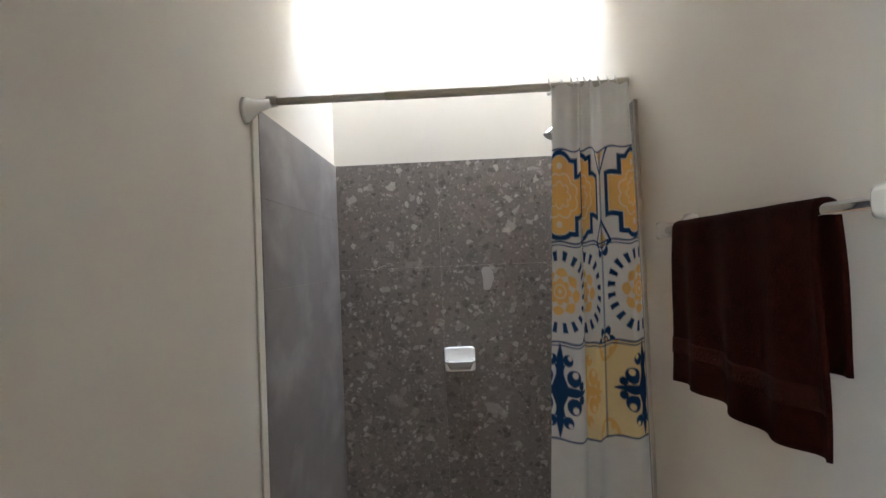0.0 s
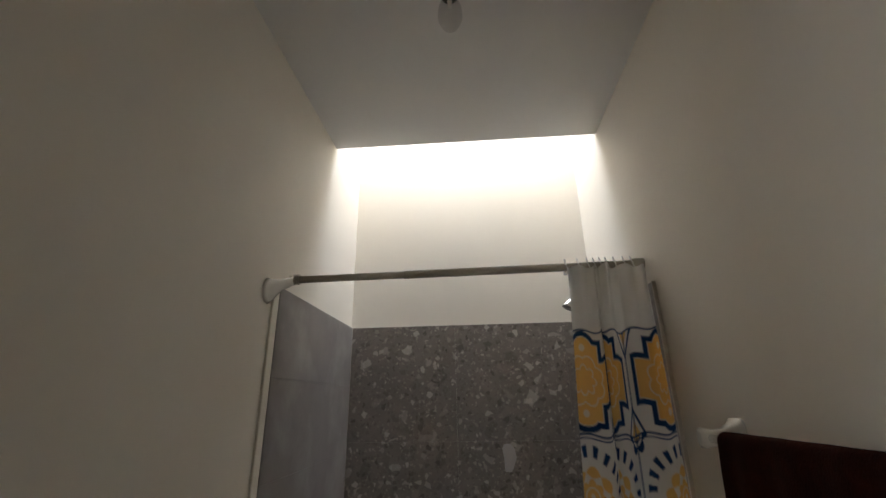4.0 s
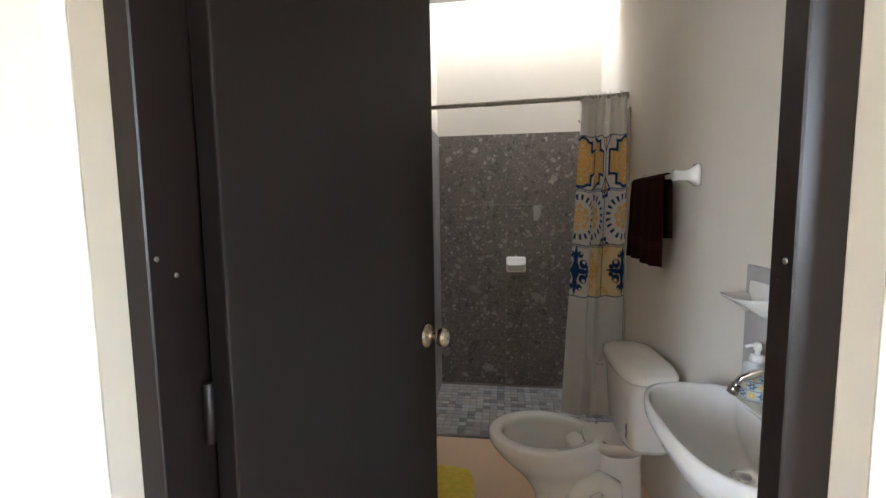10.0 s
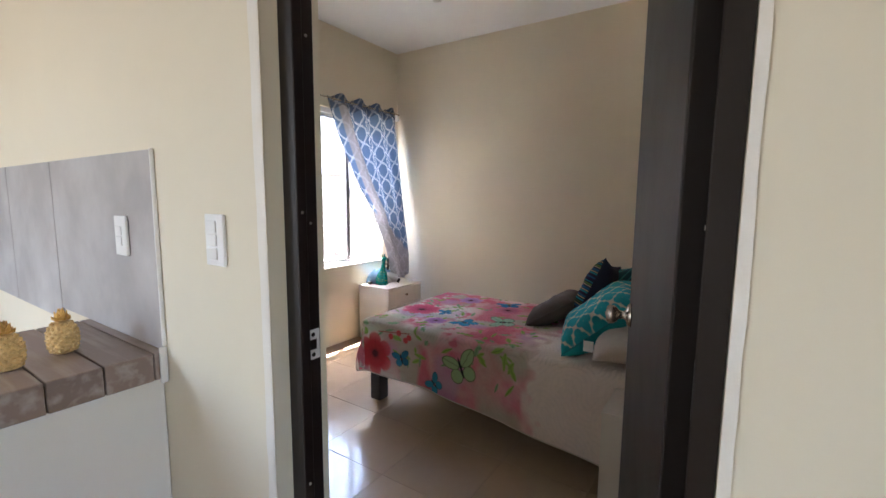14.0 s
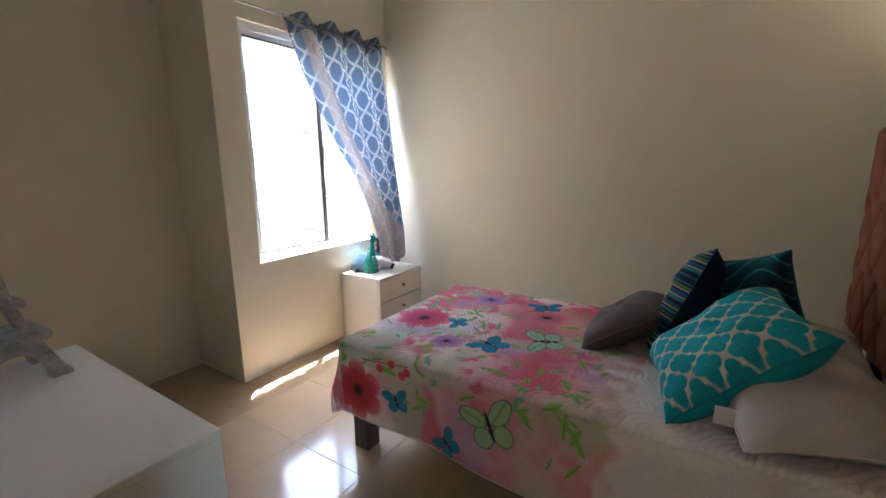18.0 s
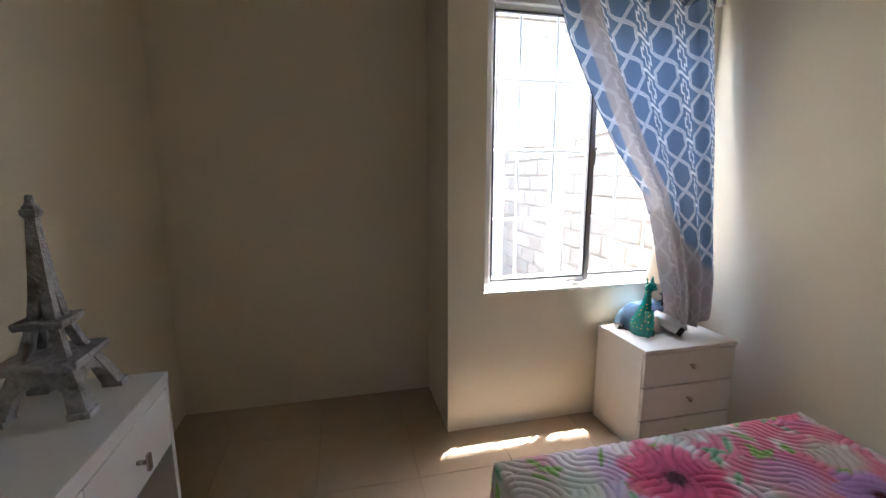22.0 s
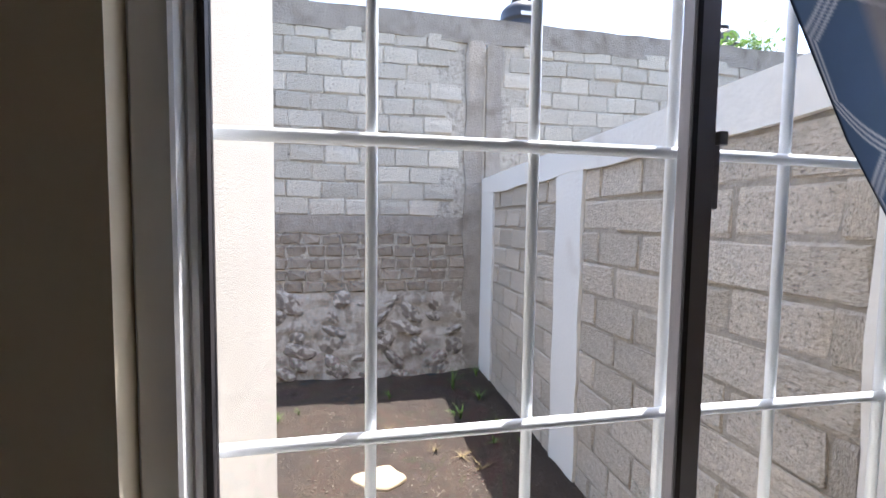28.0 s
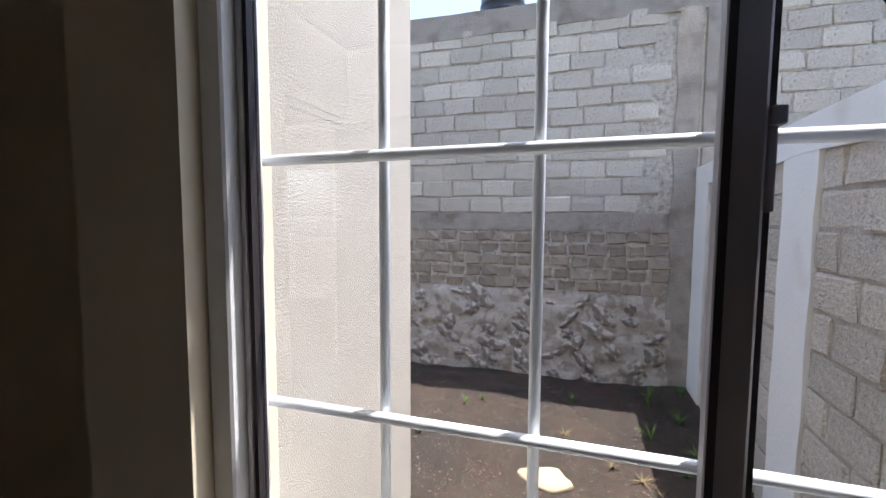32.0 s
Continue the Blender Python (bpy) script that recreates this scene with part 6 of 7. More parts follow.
part("lintel", box(MX0 + SW, MX1 - SW, MY0 + 0.02, MY1 - 0.017, MZ - 0.10, MZ - 0.088), M_LAMINATE, mi)
part("backboard", box(MX0 + 0.0165, MX1 - 0.0165, MY0 + 0.001, MY0 + 0.012, DZ + 0.001, MZ - 0.001), M_LAMINATE, mi)
part("glass", box(MX0 + SW, MX1 - SW, MY0 + 0.0125, MY0 + 0.017, DZ + 0.13, MZ - 0.10), M_MIRROR, mi, "mirror glass")
mi.rotation_euler = (radians(1.4), 0, 0)


def tower(at, h, w, turn):
    """Model of an iron lattice tower: four splayed legs, arches, two decks, tapering shaft."""
    ob = thing("tower_model", at, "silver painted model of an iron lattice tower", "statuette")
    R = Matrix.Translation(at) @ Euler((0, 0, turn)).to_matrix().to_4x4()
    def half(z):
        t = z / h
        return w / 2 * np.interp(t, [0, 0.1, 0.2, 0.28, 0.36, 0.45, 0.6, 0.8, 0.93], [1.0, 0.82, 0.62, 0.47, 0.37, 0.27, 0.19, 0.125, 0.085])
    def leg_ring(cx, cy, z, s):
        return [R @ Vector((cx + a * s, cy + b * s, z)) for a, b in ((-1, -1), (1, -1), (1, 1), (-1, 1))]
    for sx in (1, -1):
        for sy in (1, -1):
            rings = []
            for z in np.linspace(0, 0.215, 6) * h:
                k = half(z)
                s = w * (0.100 - 0.03 * z / (0.215 * h))
                rings.append(leg_ring(sx * (k - s), sy * (k - s), z, s))
            part("leg", loft(rings, smooth=False), M_STATUE, ob)
            part("foot", loft([leg_ring(sx * (w / 2 - w * 0.10), sy * (w / 2 - w * 0.10), zz, w * 0.115) for zz in (0, 0.012)], smooth=False), M_STATUE, ob)
            rings = []
            for z in np.linspace(0.235, 0.40, 5) * h:
                k = half(z)
                s = w * 0.052
                rings.append(leg_ring(sx * (k - s), sy * (k - s), z, s))
            part("upper_leg", loft(rings, smooth=False), M_STATUE, ob)
    for q in range(4):
        Q = R @ Euler((0, 0, q * math.pi / 2)).to_matrix().to_4x4()
        bm = bmesh.new()
        pts_o, pts_i = [], []
        for a in np.linspace(0.12, math.pi - 0.12, 15):
            pts_i.append((0.300 * w * math.cos(a), 0.02 * h + 0.135 * h * math.sin(a)))
        top = 0.215 * h
        ring_f, ring_b = [], []
        for y in (-1, 1):
            row = []
            for px, pz in pts_i:
                d = half(pz) - 0.03 * w + 0.012 * w * y
                dt = half(top) - 0.03 * w + 0.012 * w * y
                row.append((bm.verts.new(Q @ Vector((px, -d, pz))), bm.verts.new(Q @ Vector((px * 1.05, -dt, top)))))
            for a, b in zip(row, row[1:]):
                bm.faces.new((a[0], b[0], b[1], a[1]))
            ring_f.append(row)
        for a, b, c, d in zip(ring_f[0], ring_f[0][1:], ring_f[1][1:], ring_f[1]):
            bm.faces.new((a[0], b[0], c[0], d[0]))
        part("arch", bm, M_STATUE, ob)
    def deck(z, k, t):
        bm = bmesh.new()
        loft([leg_ring(0, 0, z, k), leg_ring(0, 0, z + t * 0.5, k * 1.06), leg_ring(0, 0, z + t, k * 1.06)], bm, smooth=False)
        part("deck", bm, M_STATUE, ob)
    deck(0.213 * h, half(0.213 * h) + 0.014, 0.018 * h / 0.4)
    deck(0.398 * h, half(0.398 * h) + 0.012, 0.014 * h / 0.4)
    rings = [leg_ring(0, 0, z * h, half(z * h)) for z in (0.56, 0.65, 0.75, 0.85, 0.93)]
    part("shaft", loft(rings, smooth=False), M_STATUE, ob)
    for sx in (1, -1):
        for sy in (1, -1):
            rings = []
            for z in np.linspace(0.41, 0.565, 5) * h:
                k = half(z)
                s = k * np.interp(z / h, [0.41, 0.565], [0.36, 0.5])
                rings.append(leg_ring(sx * (k - s), sy * (k - s), z, s))
            part("shaft_leg", loft(rings, smooth=False), M_STATUE, ob)
    part("gallery", loft([leg_ring(0, 0, z * h, w * s) for z, s in ((0.90, 0.055), (0.915, 0.075), (0.935, 0.078), (0.94, 0.06), (0.955, 0.055))], smooth=False), M_STATUE, ob)
    part("spire", lathe([(0.012, 0.95 * h), (0.008, 0.97 * h), (0.006, 1.0 * h), (0.0, 1.005 * h)], m=R, seg=10), M_STATUE, ob)
    return ob


tower((-2.124, 0.395, DZ + 0.001), 0.440, 0.176, radians(2))


# curtain at the window
rodt = thing("curtain_rod", (-2.91, 2.05, 2.07), "thin bronze curtain rod with bent ends", "curtain rod")
part("rod", tube([(-2.912, 1.30, 2.015), (-2.91, 1.298, 2.06), (-2.908, 1.306, 2.073), (-2.905, 1.33, 2.076), (-2.905, 2.05, 2.078), (-2.905, 2.765, 2.082), (-2.915, 2.783, 2.081), (-2.95, 2.788, 2.078)], 0.0055, 10), M_NICKEL, rodt)
part("bracket", tube([(-2.964, 1.515, 2.085), (-2.93, 1.515, 2.085), (-2.905, 1.515, 2.076), (-2.897, 1.515, 2.084)], 0.003, 8), M_NICKEL, rodt)
part("end_plate", box(-2.9645, -2.93, 2.778, 2.802, 2.03, 2.09, 0.003), M_WHITEPL, rodt, "cream end plate of the rod")


def trellis(u, v):
    """Interlaced hexagons and crosses in white lines on slate blue."""
    C = np.ones((*u.shape, 3)) * np.array(lin(104, 126, 154))
    P, H = 0.190, 0.152

    def lines(d, n=1, step=0.0056, w=0.0015):
        return edge(np.abs(np.abs(d) - step * n * np.clip(np.round(np.abs(d) / (step * n)), 0, 1)) - w, 0.0011)
    x, y = np.abs(u - np.round(u / P) * P), np.abs(v - np.round(v / H) * H)
    yy = H / 2 - y
    # two bands that part into a hexagon and cross half way to the next
    half = np.minimum(yy, 0.047)
    band = np.where(yy < 0.047, (x - half) * 0.71, x - half)
    line = lines(band)
    # stepped crosses between the columns
    cx = np.abs(x - P / 2)
    cross = np.minimum(np.maximum(cx - 0.013, yy - 0.046), np.maximum(cx - 0.030, yy - 0.016))
    line = np.maximum(line, lines(cross - 0.0028, 0.5) * (cross > -0.004) * (band > 0.008))
    line = np.maximum(line, lines(y - 0.0035, 0.5) * (y < 0.008) * (band > 0.007))
    return blend(C, line * 0.95, lin(240, 241, 242))


NU, NV = 440, 640
s = np.linspace(0, 1, NU)[:, None] * np.ones((1, NV))
t = np.ones((NU, 1)) * np.linspace(0, 1, NV)[None, :]
wave = 0.5 + 0.5 * np.cos(s * 2 * math.pi * 4 + 2.4)
ztop = 2.095 + 0.040 * wave
zbot = np.interp(s, [0, 0.3, 0.7, 1.0], [0.60, 0.545, 0.525, 0.60])
z = ztop * (1 - t) + zbot * t
left = np.interp(z, [0.47, 0.68, 0.92, 1.15, 1.35, 1.545, 1.82, 2.07, 2.12], [2.66, 2.62, 2.53, 2.43, 2.27, 2.148, 2.002, 1.903, 1.89])
right = np.interp(z, [0.47, 0.60, 0.75, 0.92, 1.5, 2.1], [2.78, 2.808, 2.812, 2.808, 2.796, 2.757])
y = left + (right - left) * s
amp = 0.018 * (1 - 0.2 * t) * np.clip(0.25 + s * 4, 0, 1)
x = -2.912 - 0.018 * np.clip(1 - s * 6, 0, 1) + amp * np.cos(s * 2 * math.pi * 4 + 2.4 + 1.2 * t) + 0.010 * np.sin(s * 17 + t * 5) * t
off = 0.19 * np.clip((1.09 - z) / 0.30, 0, 1)
off = off * off * (3 * 0.19 - 2 * off) / 0.0361
fall = s * s * (3 - 2 * s)
off = off * (1 - fall) + fall * 0.19 * np.clip((2.06 - z) / 1.30, 0, 1)
x = x + off
y = y - off * (1 - 0.5 * s) * (y - 1.072) / 1.616
x = x + 0.036 * np.exp(-((s - 0.20) / 0.09) ** 2) * np.clip(t * 3, 0, 1) * (1 - 0.5 * t)
x = x - 0.030 * np.clip((s - 0.84) / 0.16, 0, 1)
x = np.maximum(x, -2.946)
C = trellis(s * 0.76 - 0.070 + 0.036 * t, t * 1.62 + 0.02)
lum = C.mean(-1, keepdims=True)
back = np.array(lin(150, 144, 144)) * (1 - 0.8 * np.clip(lum * 1.2, 0, 1)) + np.array(lin(190, 184, 184)) * 0.8 * np.clip(lum * 1.2, 0, 1)
turned = np.clip((t - (0.60 + 0.27 * s)) / 0.03, 0, 1)
strip = np.clip((0.055 + 0.11 * t - np.abs(s - 0.15 - 0.08 * t)) / 0.012, 0, 1) * (t > 0.05)
m = np.maximum(turned, strip)[..., None]
C = C * (1 - m) + back * m
hem = (t < 0.058).astype(float)
C = blend(C, hem * 0.55, lin(40, 44, 60))
C = blend(C, edge(s - 0.006, 0.004) * (t < 0.7), lin(24, 30, 46))
wc2 = thing("window_curtain", (-2.89, 2.4, 0.5), "slate blue curtain with white trellis print, drawn aside", "curtain")
sheet("cloth", np.stack([x, y, z], -1), M_SHEER, C, wc2)
for k in range(8):
    sk = (k + 0.5) / 8
    yk = 1.885 + (2.725 - 1.885) * sk
    part("grommet", tube([(-2.905 + 0.021 * math.cos(a), yk + 0.008 * math.cos(a) * (1 if k % 2 else -1), 2.079 + 0.021 * math.sin(a)) for a in np.linspace(0, 2 * math.pi, 17)[:-1]], 0.0035, 7, None, True), M_NICKEL, wc2, "metal grommet")

# things on the nightstand
NZ = 0.4945
LX, LY = -2.855, 2.53
lamp = thing("table_lamp", (LX, LY, NZ), "small black table lamp with a cream cloth shade", "lamp")
part("base", box(LX - 0.055, LX + 0.055, LY - 0.055, LY + 0.055, NZ, NZ + 0.022, 0.004, 2), M_BLACK, lamp)
part("stem", tube([(LX, LY, NZ + 0.02), (LX, LY, NZ + 0.11), (LX + 0.004, LY, NZ + 0.115), (LX, LY, NZ + 0.27)], 0.0095, 12), M_BLACK, lamp)
bm = tube([(LX + 0.016 * math.cos(q), LY + 0.016 * math.sin(q), NZ + 0.10 + q * 0.006) for q in np.linspace(0, 12, 40)], 0.004, 6)
part("twist", bm, M_BLACK, lamp)
NR = 49
a = np.linspace(0, 2 * math.pi, NR)[:, None] * np.ones((1, 12))
hh = np.ones((NR, 1)) * np.linspace(0, 1, 12)[None, :]
rad = 0.085 - 0.025 * hh
P = np.stack([LX + rad * np.cos(a), LY + rad * np.sin(a), NZ + 0.232 + 0.168 * hh], -1)
shd = sheet("shade", P, M_SHADE, None, lamp, "cream cloth lampshade", thick=0.002)
for hz, rr2 in ((0.232, 0.085), (0.40, 0.060)):
    part("hoop", tube([(LX + rr2 * math.cos(q), LY + rr2 * math.sin(q), NZ + hz) for q in np.linspace(0, 2 * math.pi, 33)[:-1]], 0.0025, 6, None, True), M_SHADE, lamp)
part("spider", tube([(LX - 0.059, LY, NZ + 0.385), (LX, LY, NZ + 0.375), (LX + 0.059, LY, NZ + 0.385)], 0.0018, 6), M_BLACK, lamp)
part("bulb", lathe([(0.012, 0), (0.014, 0.02), (0.026, 0.05), (0.024, 0.07), (0.0, 0.085)], (LX, LY, NZ + 0.265), 18), M_CFL, lamp)


def cat(at, turn):
    """Sitting cat of glazed pottery: rounded seat, slim chest and neck, small head with ears, tail along the side."""
    R = Matrix.Translation(at) @ Euler((0, 0, turn)).to_matrix().to_4x4() @ Matrix.Diagonal((0.95, 1.0, 1.08, 1))
    bm = bmesh.new()

    def ring(cx, z, rx, ry, n=24):
        return [R @ Vector((cx + rx * math.cos(q), ry * math.sin(q), z)) for q in np.linspace(0, 2 * math.pi, n + 1)[:-1]]
    loft([ring(0.0, 0.0, 0.050, 0.034), ring(0.0, 0.012, 0.056, 0.040), ring(-0.004, 0.045, 0.054, 0.042), ring(0.002, 0.08, 0.043, 0.036), ring(0.012, 0.115, 0.031, 0.028), ring(0.020, 0.145, 0.023, 0.021), ring(0.024, 0.175, 0.017, 0.0165), ring(0.026, 0.198, 0.0155, 0.015), ring(0.030, 0.207, 0.021, 0.021), ring(0.034, 0.220, 0.026, 0.026), ring(0.036, 0.233, 0.022, 0.024), ring(0.036, 0.241, 0.010, 0.014)], bm)
    for sy in (1, -1):
        loft([[R @ Vector((0.030 + dx, sy * 0.015 + dy, 0.230)) for dx, dy in ((-0.008, -0.009), (0.008, -0.009), (0.008, 0.009), (-0.008, 0.009))],
              [R @ Vector((0.026 + dx * 0.15, sy * 0.024 + dy * 0.15, 0.262)) for dx, dy in ((-0.008, -0.009), (0.008, -0.009), (0.008, 0.009), (-0.008, 0.009))]], bm)
        tube([R @ Vector(p) for p in ((0.038, sy * 0.013, 0.115), (0.046, sy * 0.015, 0.06), (0.048, sy * 0.016, 0.012), (0.060, sy * 0.016, 0.007))], 0.0115, 10, bm)
    tube([R @ Vector(p) for p in ((-0.045, 0.01, 0.015), (-0.03, 0.040, 0.012), (0.01, 0.046, 0.012), (0.045, 0.034, 0.010))], 0.010, 10, bm)
    loft([ring(0.052, 0.209, 0.012, 0.013, 12), ring(0.056, 0.215, 0.012, 0.013, 12), ring(0.052, 0.222, 0.009, 0.011, 12)], bm)
    ob = single("cat_figurine", bm, [M_TEAL, M_GOLD, M_DOTS], "teal glazed pottery cat with painted dots", "figurine")
    return ob


M_DOTS = mat("pale_dot_paint", lin(190, 214, 150), 0.3, vary=0.05)
cat((-2.775, 2.350, NZ), radians(18))
pouch = thing("cloth_pouch", (-2.84, 2.47, NZ), "blue and grey folded cloth bundle", "bag")
NU2 = 40
q = np.linspace(-1, 1, NU2)
U, V = q[:, None] * np.ones((1, NU2)), np.ones((NU2, 1)) * q[None, :]
for k, (ox, oy, w2, d2, h2, mt) in enumerate(((-2.86, 2.44, 0.075, 0.12, 0.125, M_BLUECLOTH), (-2.81, 2.50, 0.05, 0.10, 0.09, M_SILVERPL))):
    hgt = h2 * (np.clip(1 - U ** 4, 0, 1) * np.clip(1 - V ** 6, 0, 1)) ** 0.4 * (0.78 + 0.30 * vnoise(U * 3 + k, V * 4, 8 + k))
    P = np.stack([ox + U * w2 + 0.008 * np.sin(V * 7), oy + V * d2, NZ + 0.001 + hgt], -1)
    sheet("fold", P, mt, None, pouch, "blue striped cloth" if k == 0 else "silver grey lining", thick=0.002)
hd = thing("hair_dryer", (-2.735, 2.47, NZ), "silver plastic hair dryer lying beside the lamp", "hair dryer")
part("barrel", tube([(-2.80, 2.44, NZ + 0.085), (-2.76, 2.462, NZ + 0.062), (-2.70, 2.495, NZ + 0.030)], 0.026, 20, taper=[0.85, 1.05, 0.95]), M_SILVERPL, hd)
part("nozzle", tube([(-2.70, 2.495, NZ + 0.030), (-2.685, 2.503, NZ + 0.0225)], 0.0215, 20), M_BLACK, hd)
part("grip", tube([(-2.775, 2.452, NZ + 0.06), (-2.80, 2.475, NZ + 0.02), (-2.81, 2.485, NZ + 0.015)], 0.013, 12), M_BLACK, hd)
ch = thing("phone_charger", (-2.865, 2.30, NZ), "small black charger plug with its lead", "charger")
part("plug", box(-2.89, -2.85, 2.285, 2.315, NZ, NZ + 0.024, 0.004, 2), M_BLACK, ch)
part("lead", tube([(-2.85, 2.30, NZ + 0.01), (-2.83, 2.31, NZ + 0.004), (-2.82, 2.345, NZ + 0.004), (-2.85, 2.38, NZ + 0.004)], 0.0025, 6), M_BLACK, ch)

# ---- yard ----
G0 = -0.13
gx = np.concatenate([[-900, -200, -60, -25, -12, -8], np.linspace(-7.1, -2.6, 180), [2.6, 10, 60, 900]])
gy = np.concatenate([[-900, -200, -60, -20, -6], np.linspace(-1.0, 3.2, 170), [6, 10, 30, 100, 900]])
GXm, GYm = np.meshgrid(gx, gy, indexing="ij")
inner = ((GXm > -7.05) & (GXm < -3.2) & (GYm > -0.9) & (GYm < 3.0)).astype(float)
zz = G0 + inner * (0.030 * (vnoise(GXm * 2.2, GYm * 2.2, 2) - 0.5) + 0.016 * (vnoise(GXm * 9, GYm * 9, 4) - 0.5) + 0.010 * (vnoise(GXm * 24, GYm * 24, 6) - 0.5))
zz = zz + inner * 0.03 * np.clip((GYm - 2.55) / 0.3, 0, 1)
zz = np.where((GXm > -3.12) | (inner < 0.5), -0.18, zz)
gr = sheet("ground", np.stack([GXm, GYm, zz], -1), M_EARTH, None, None, "bare dark earth with gravel")
tagged(gr, kind="structure")


def height(px, py):
    X1, Y1 = np.array([[px]]), np.array([[py]])
    return float(G0 + 0.030 * (vnoise(X1 * 2.2, Y1 * 2.2, 2) - 0.5)[0, 0] + 0.03 * max(0, min((py - 2.55) / 0.3, 1)))


# gravel and weeds
rng = random.Random(3)
V, F = [], []
base = [(1, 0, 0), (-1, 0, 0), (0, 1, 0), (0, -1, 0), (0, 0, 1), (0, 0, -1)]
fac = [(0, 2, 4), (2, 1, 4), (1, 3, 4), (3, 0, 4), (2, 0, 5), (1, 2, 5), (3, 1, 5), (0, 3, 5)]
for q in range(7500):
    px, py = rng.uniform(-6.37, -3.85), rng.uniform(0.4, 2.90)
    r0 = rng.choice((0.002, 0.0025, 0.003, 0.004, 0.005, 0.007))
    pz, o = height(px, py), len(V)
    ca, sa = math.cos(q), math.sin(q)
    for a, b, c in base:
        a, b = a * ca - b * sa, a * sa + b * ca
        V.append((px + a * r0 * rng.uniform(0.7, 1.3), py + b * r0 * rng.uniform(0.7, 1.3), pz + c * r0 * 0.7))
    F += [tuple(o + k for k in f) for f in fac]
me = bpy.data.meshes.new("gravel")
me.from_pydata(V, [], F)
me.materials.append(M_PEBBLE)
tagged(new("gravel", me), "pale gravel scattered on the earth", "gravel", kind="stuff")


def weed(at, n, h, spread, material, label, seed):
    rg = random.Random(seed)
    bm = bmesh.new()
    for k in range(n):
        a = rg.uniform(0, 6.283)
        L = h * rg.uniform(0.5, 1.1)
        lean = spread * rg.uniform(0.2, 1.0)
        c, s2 = math.cos(a), math.sin(a)
        wd = rg.uniform(0.003, 0.006)
        prev = None
        for i in range(5):
            f = i / 4
            p = Vector((at[0] + c * lean * f * f * 1.2, at[1] + s2 * lean * f * f * 1.2, at[2] + L * (f - 0.25 * f * f * lean / spread)))
            ww = wd * (1 - f) ** 0.7 + 0.0004
            cur2 = (bm.verts.new(p + Vector((-s2, c, 0)) * ww), bm.verts.new(p - Vector((-s2, c, 0)) * ww))
            if prev:
                bm.faces.new((prev[0], prev[1], cur2[1], cur2[0]))
            prev = cur2
    return single("weed", bm, material, label, "weed", "weeds in the yard")


for k, (px, py, n, h, sp2) in enumerate(((-6.03, 2.59, 26, 0.19, 0.13), (-5.49, 2.53, 16, 0.11, 0.12), (-5.30, 2.74, 16, 0.08, 0.10), (-5.90, 2.05, 12, 0.08, 0.08), (-5.64, 1.26, 8, 0.06, 0.06), (-5.71, 1.39, 8, 0.06, 0.06), (-5.10, 2.65, 12, 0.06, 0.08), (-6.20, 2.84, 14, 0.12, 0.08), (-5.00, 2.80, 14, 0.10, 0.08), (-5.12, 1.10, 14, 0.12, 0.10), (-5.75, 2.74, 16, 0.10, 0.12))):
    weed((px, py, height(px, py) - 0.004), n, h, sp2, M_LEAF, "tuft of green grass in bare earth", 40 + k)
for k, (px, py) in enumerate(((-5.0, 2.42), (-4.85, 2.50), (-5.4, 2.0), (-5.1, 2.28))):
    weed((px, py, height(px, py) - 0.004), 12, 0.04, 0.09, M_DRYLEAF, "dry straw stalks on bare earth", 80 + k)
bm = loft([[(-4.835 + 0.10 * k2 * (1 + 0.2 * math.sin(3 * q)) * math.cos(q), 1.918 + 0.135 * k2 * (1 + 0.15 * math.cos(4 * q + 1)) * math.sin(q), z2) for q in np.linspace(0, 2 * math.pi, 20)[:-1]] for k2, z2 in ((0.95, -0.16), (1.0, -0.116), (0.96, -0.104), (0.3, -0.100))])
single("stone_slab", bm, M_STONE, "flat pale limestone slab on the earth", "stone")

# boundary wall on one side: white concrete posts and cap, block panels between
FY = 2.925
side_wall = thing("boundary_wall", (-4.6, 2.99, G0), "low grey block wall with white concrete posts", "wall")
side_wall["kind"] = "structure"


def cap_z(x):
    return 1.70 + (x + 3.6) * 0.012


part("core", loft([[(-6.395, FY + 0.012, -0.18), (-6.395, FY + 0.13, -0.18), (-6.395, FY + 0.13, cap_z(-6.395) - 0.12), (-6.395, FY + 0.012, cap_z(-6.395) - 0.12)], [(-3.12, FY + 0.012, -0.16), (-3.12, FY + 0.13, -0.16), (-3.12, FY + 0.13, cap_z(-3.12) - 0.12), (-3.12, FY + 0.012, cap_z(-3.12) - 0.12)]], smooth=False), M_MORTAR, side_wall)
part("cap", loft([[(x, FY - 0.012, cap_z(x) - 0.150 + 0.008 * math.sin(x * 9)), (x, FY + 0.16, cap_z(x) - 0.150), (x, FY + 0.16, cap_z(x) + 0.01), (x, FY - 0.012, cap_z(x))] for x in np.linspace(-6.395, -3.125, 30)], smooth=False), M_WHITECEM, side_wall, "white painted concrete cap")
for a, b in ((-6.39, -6.055), (-4.875, -4.59), (-3.33, -3.125)):
    part("post", loft([[(a + 0.006 * math.sin(z2 * 11), FY - 0.010, z2), (b + 0.007 * math.sin(z2 * 13 + 1), FY - 0.010, z2), (b, FY + 0.14, z2), (a, FY + 0.14, z2)] for z2 in np.linspace(-0.18, cap_z(a) - 0.14, 14)], smooth=False), M_WHITECEM, side_wall, "white painted concrete post")

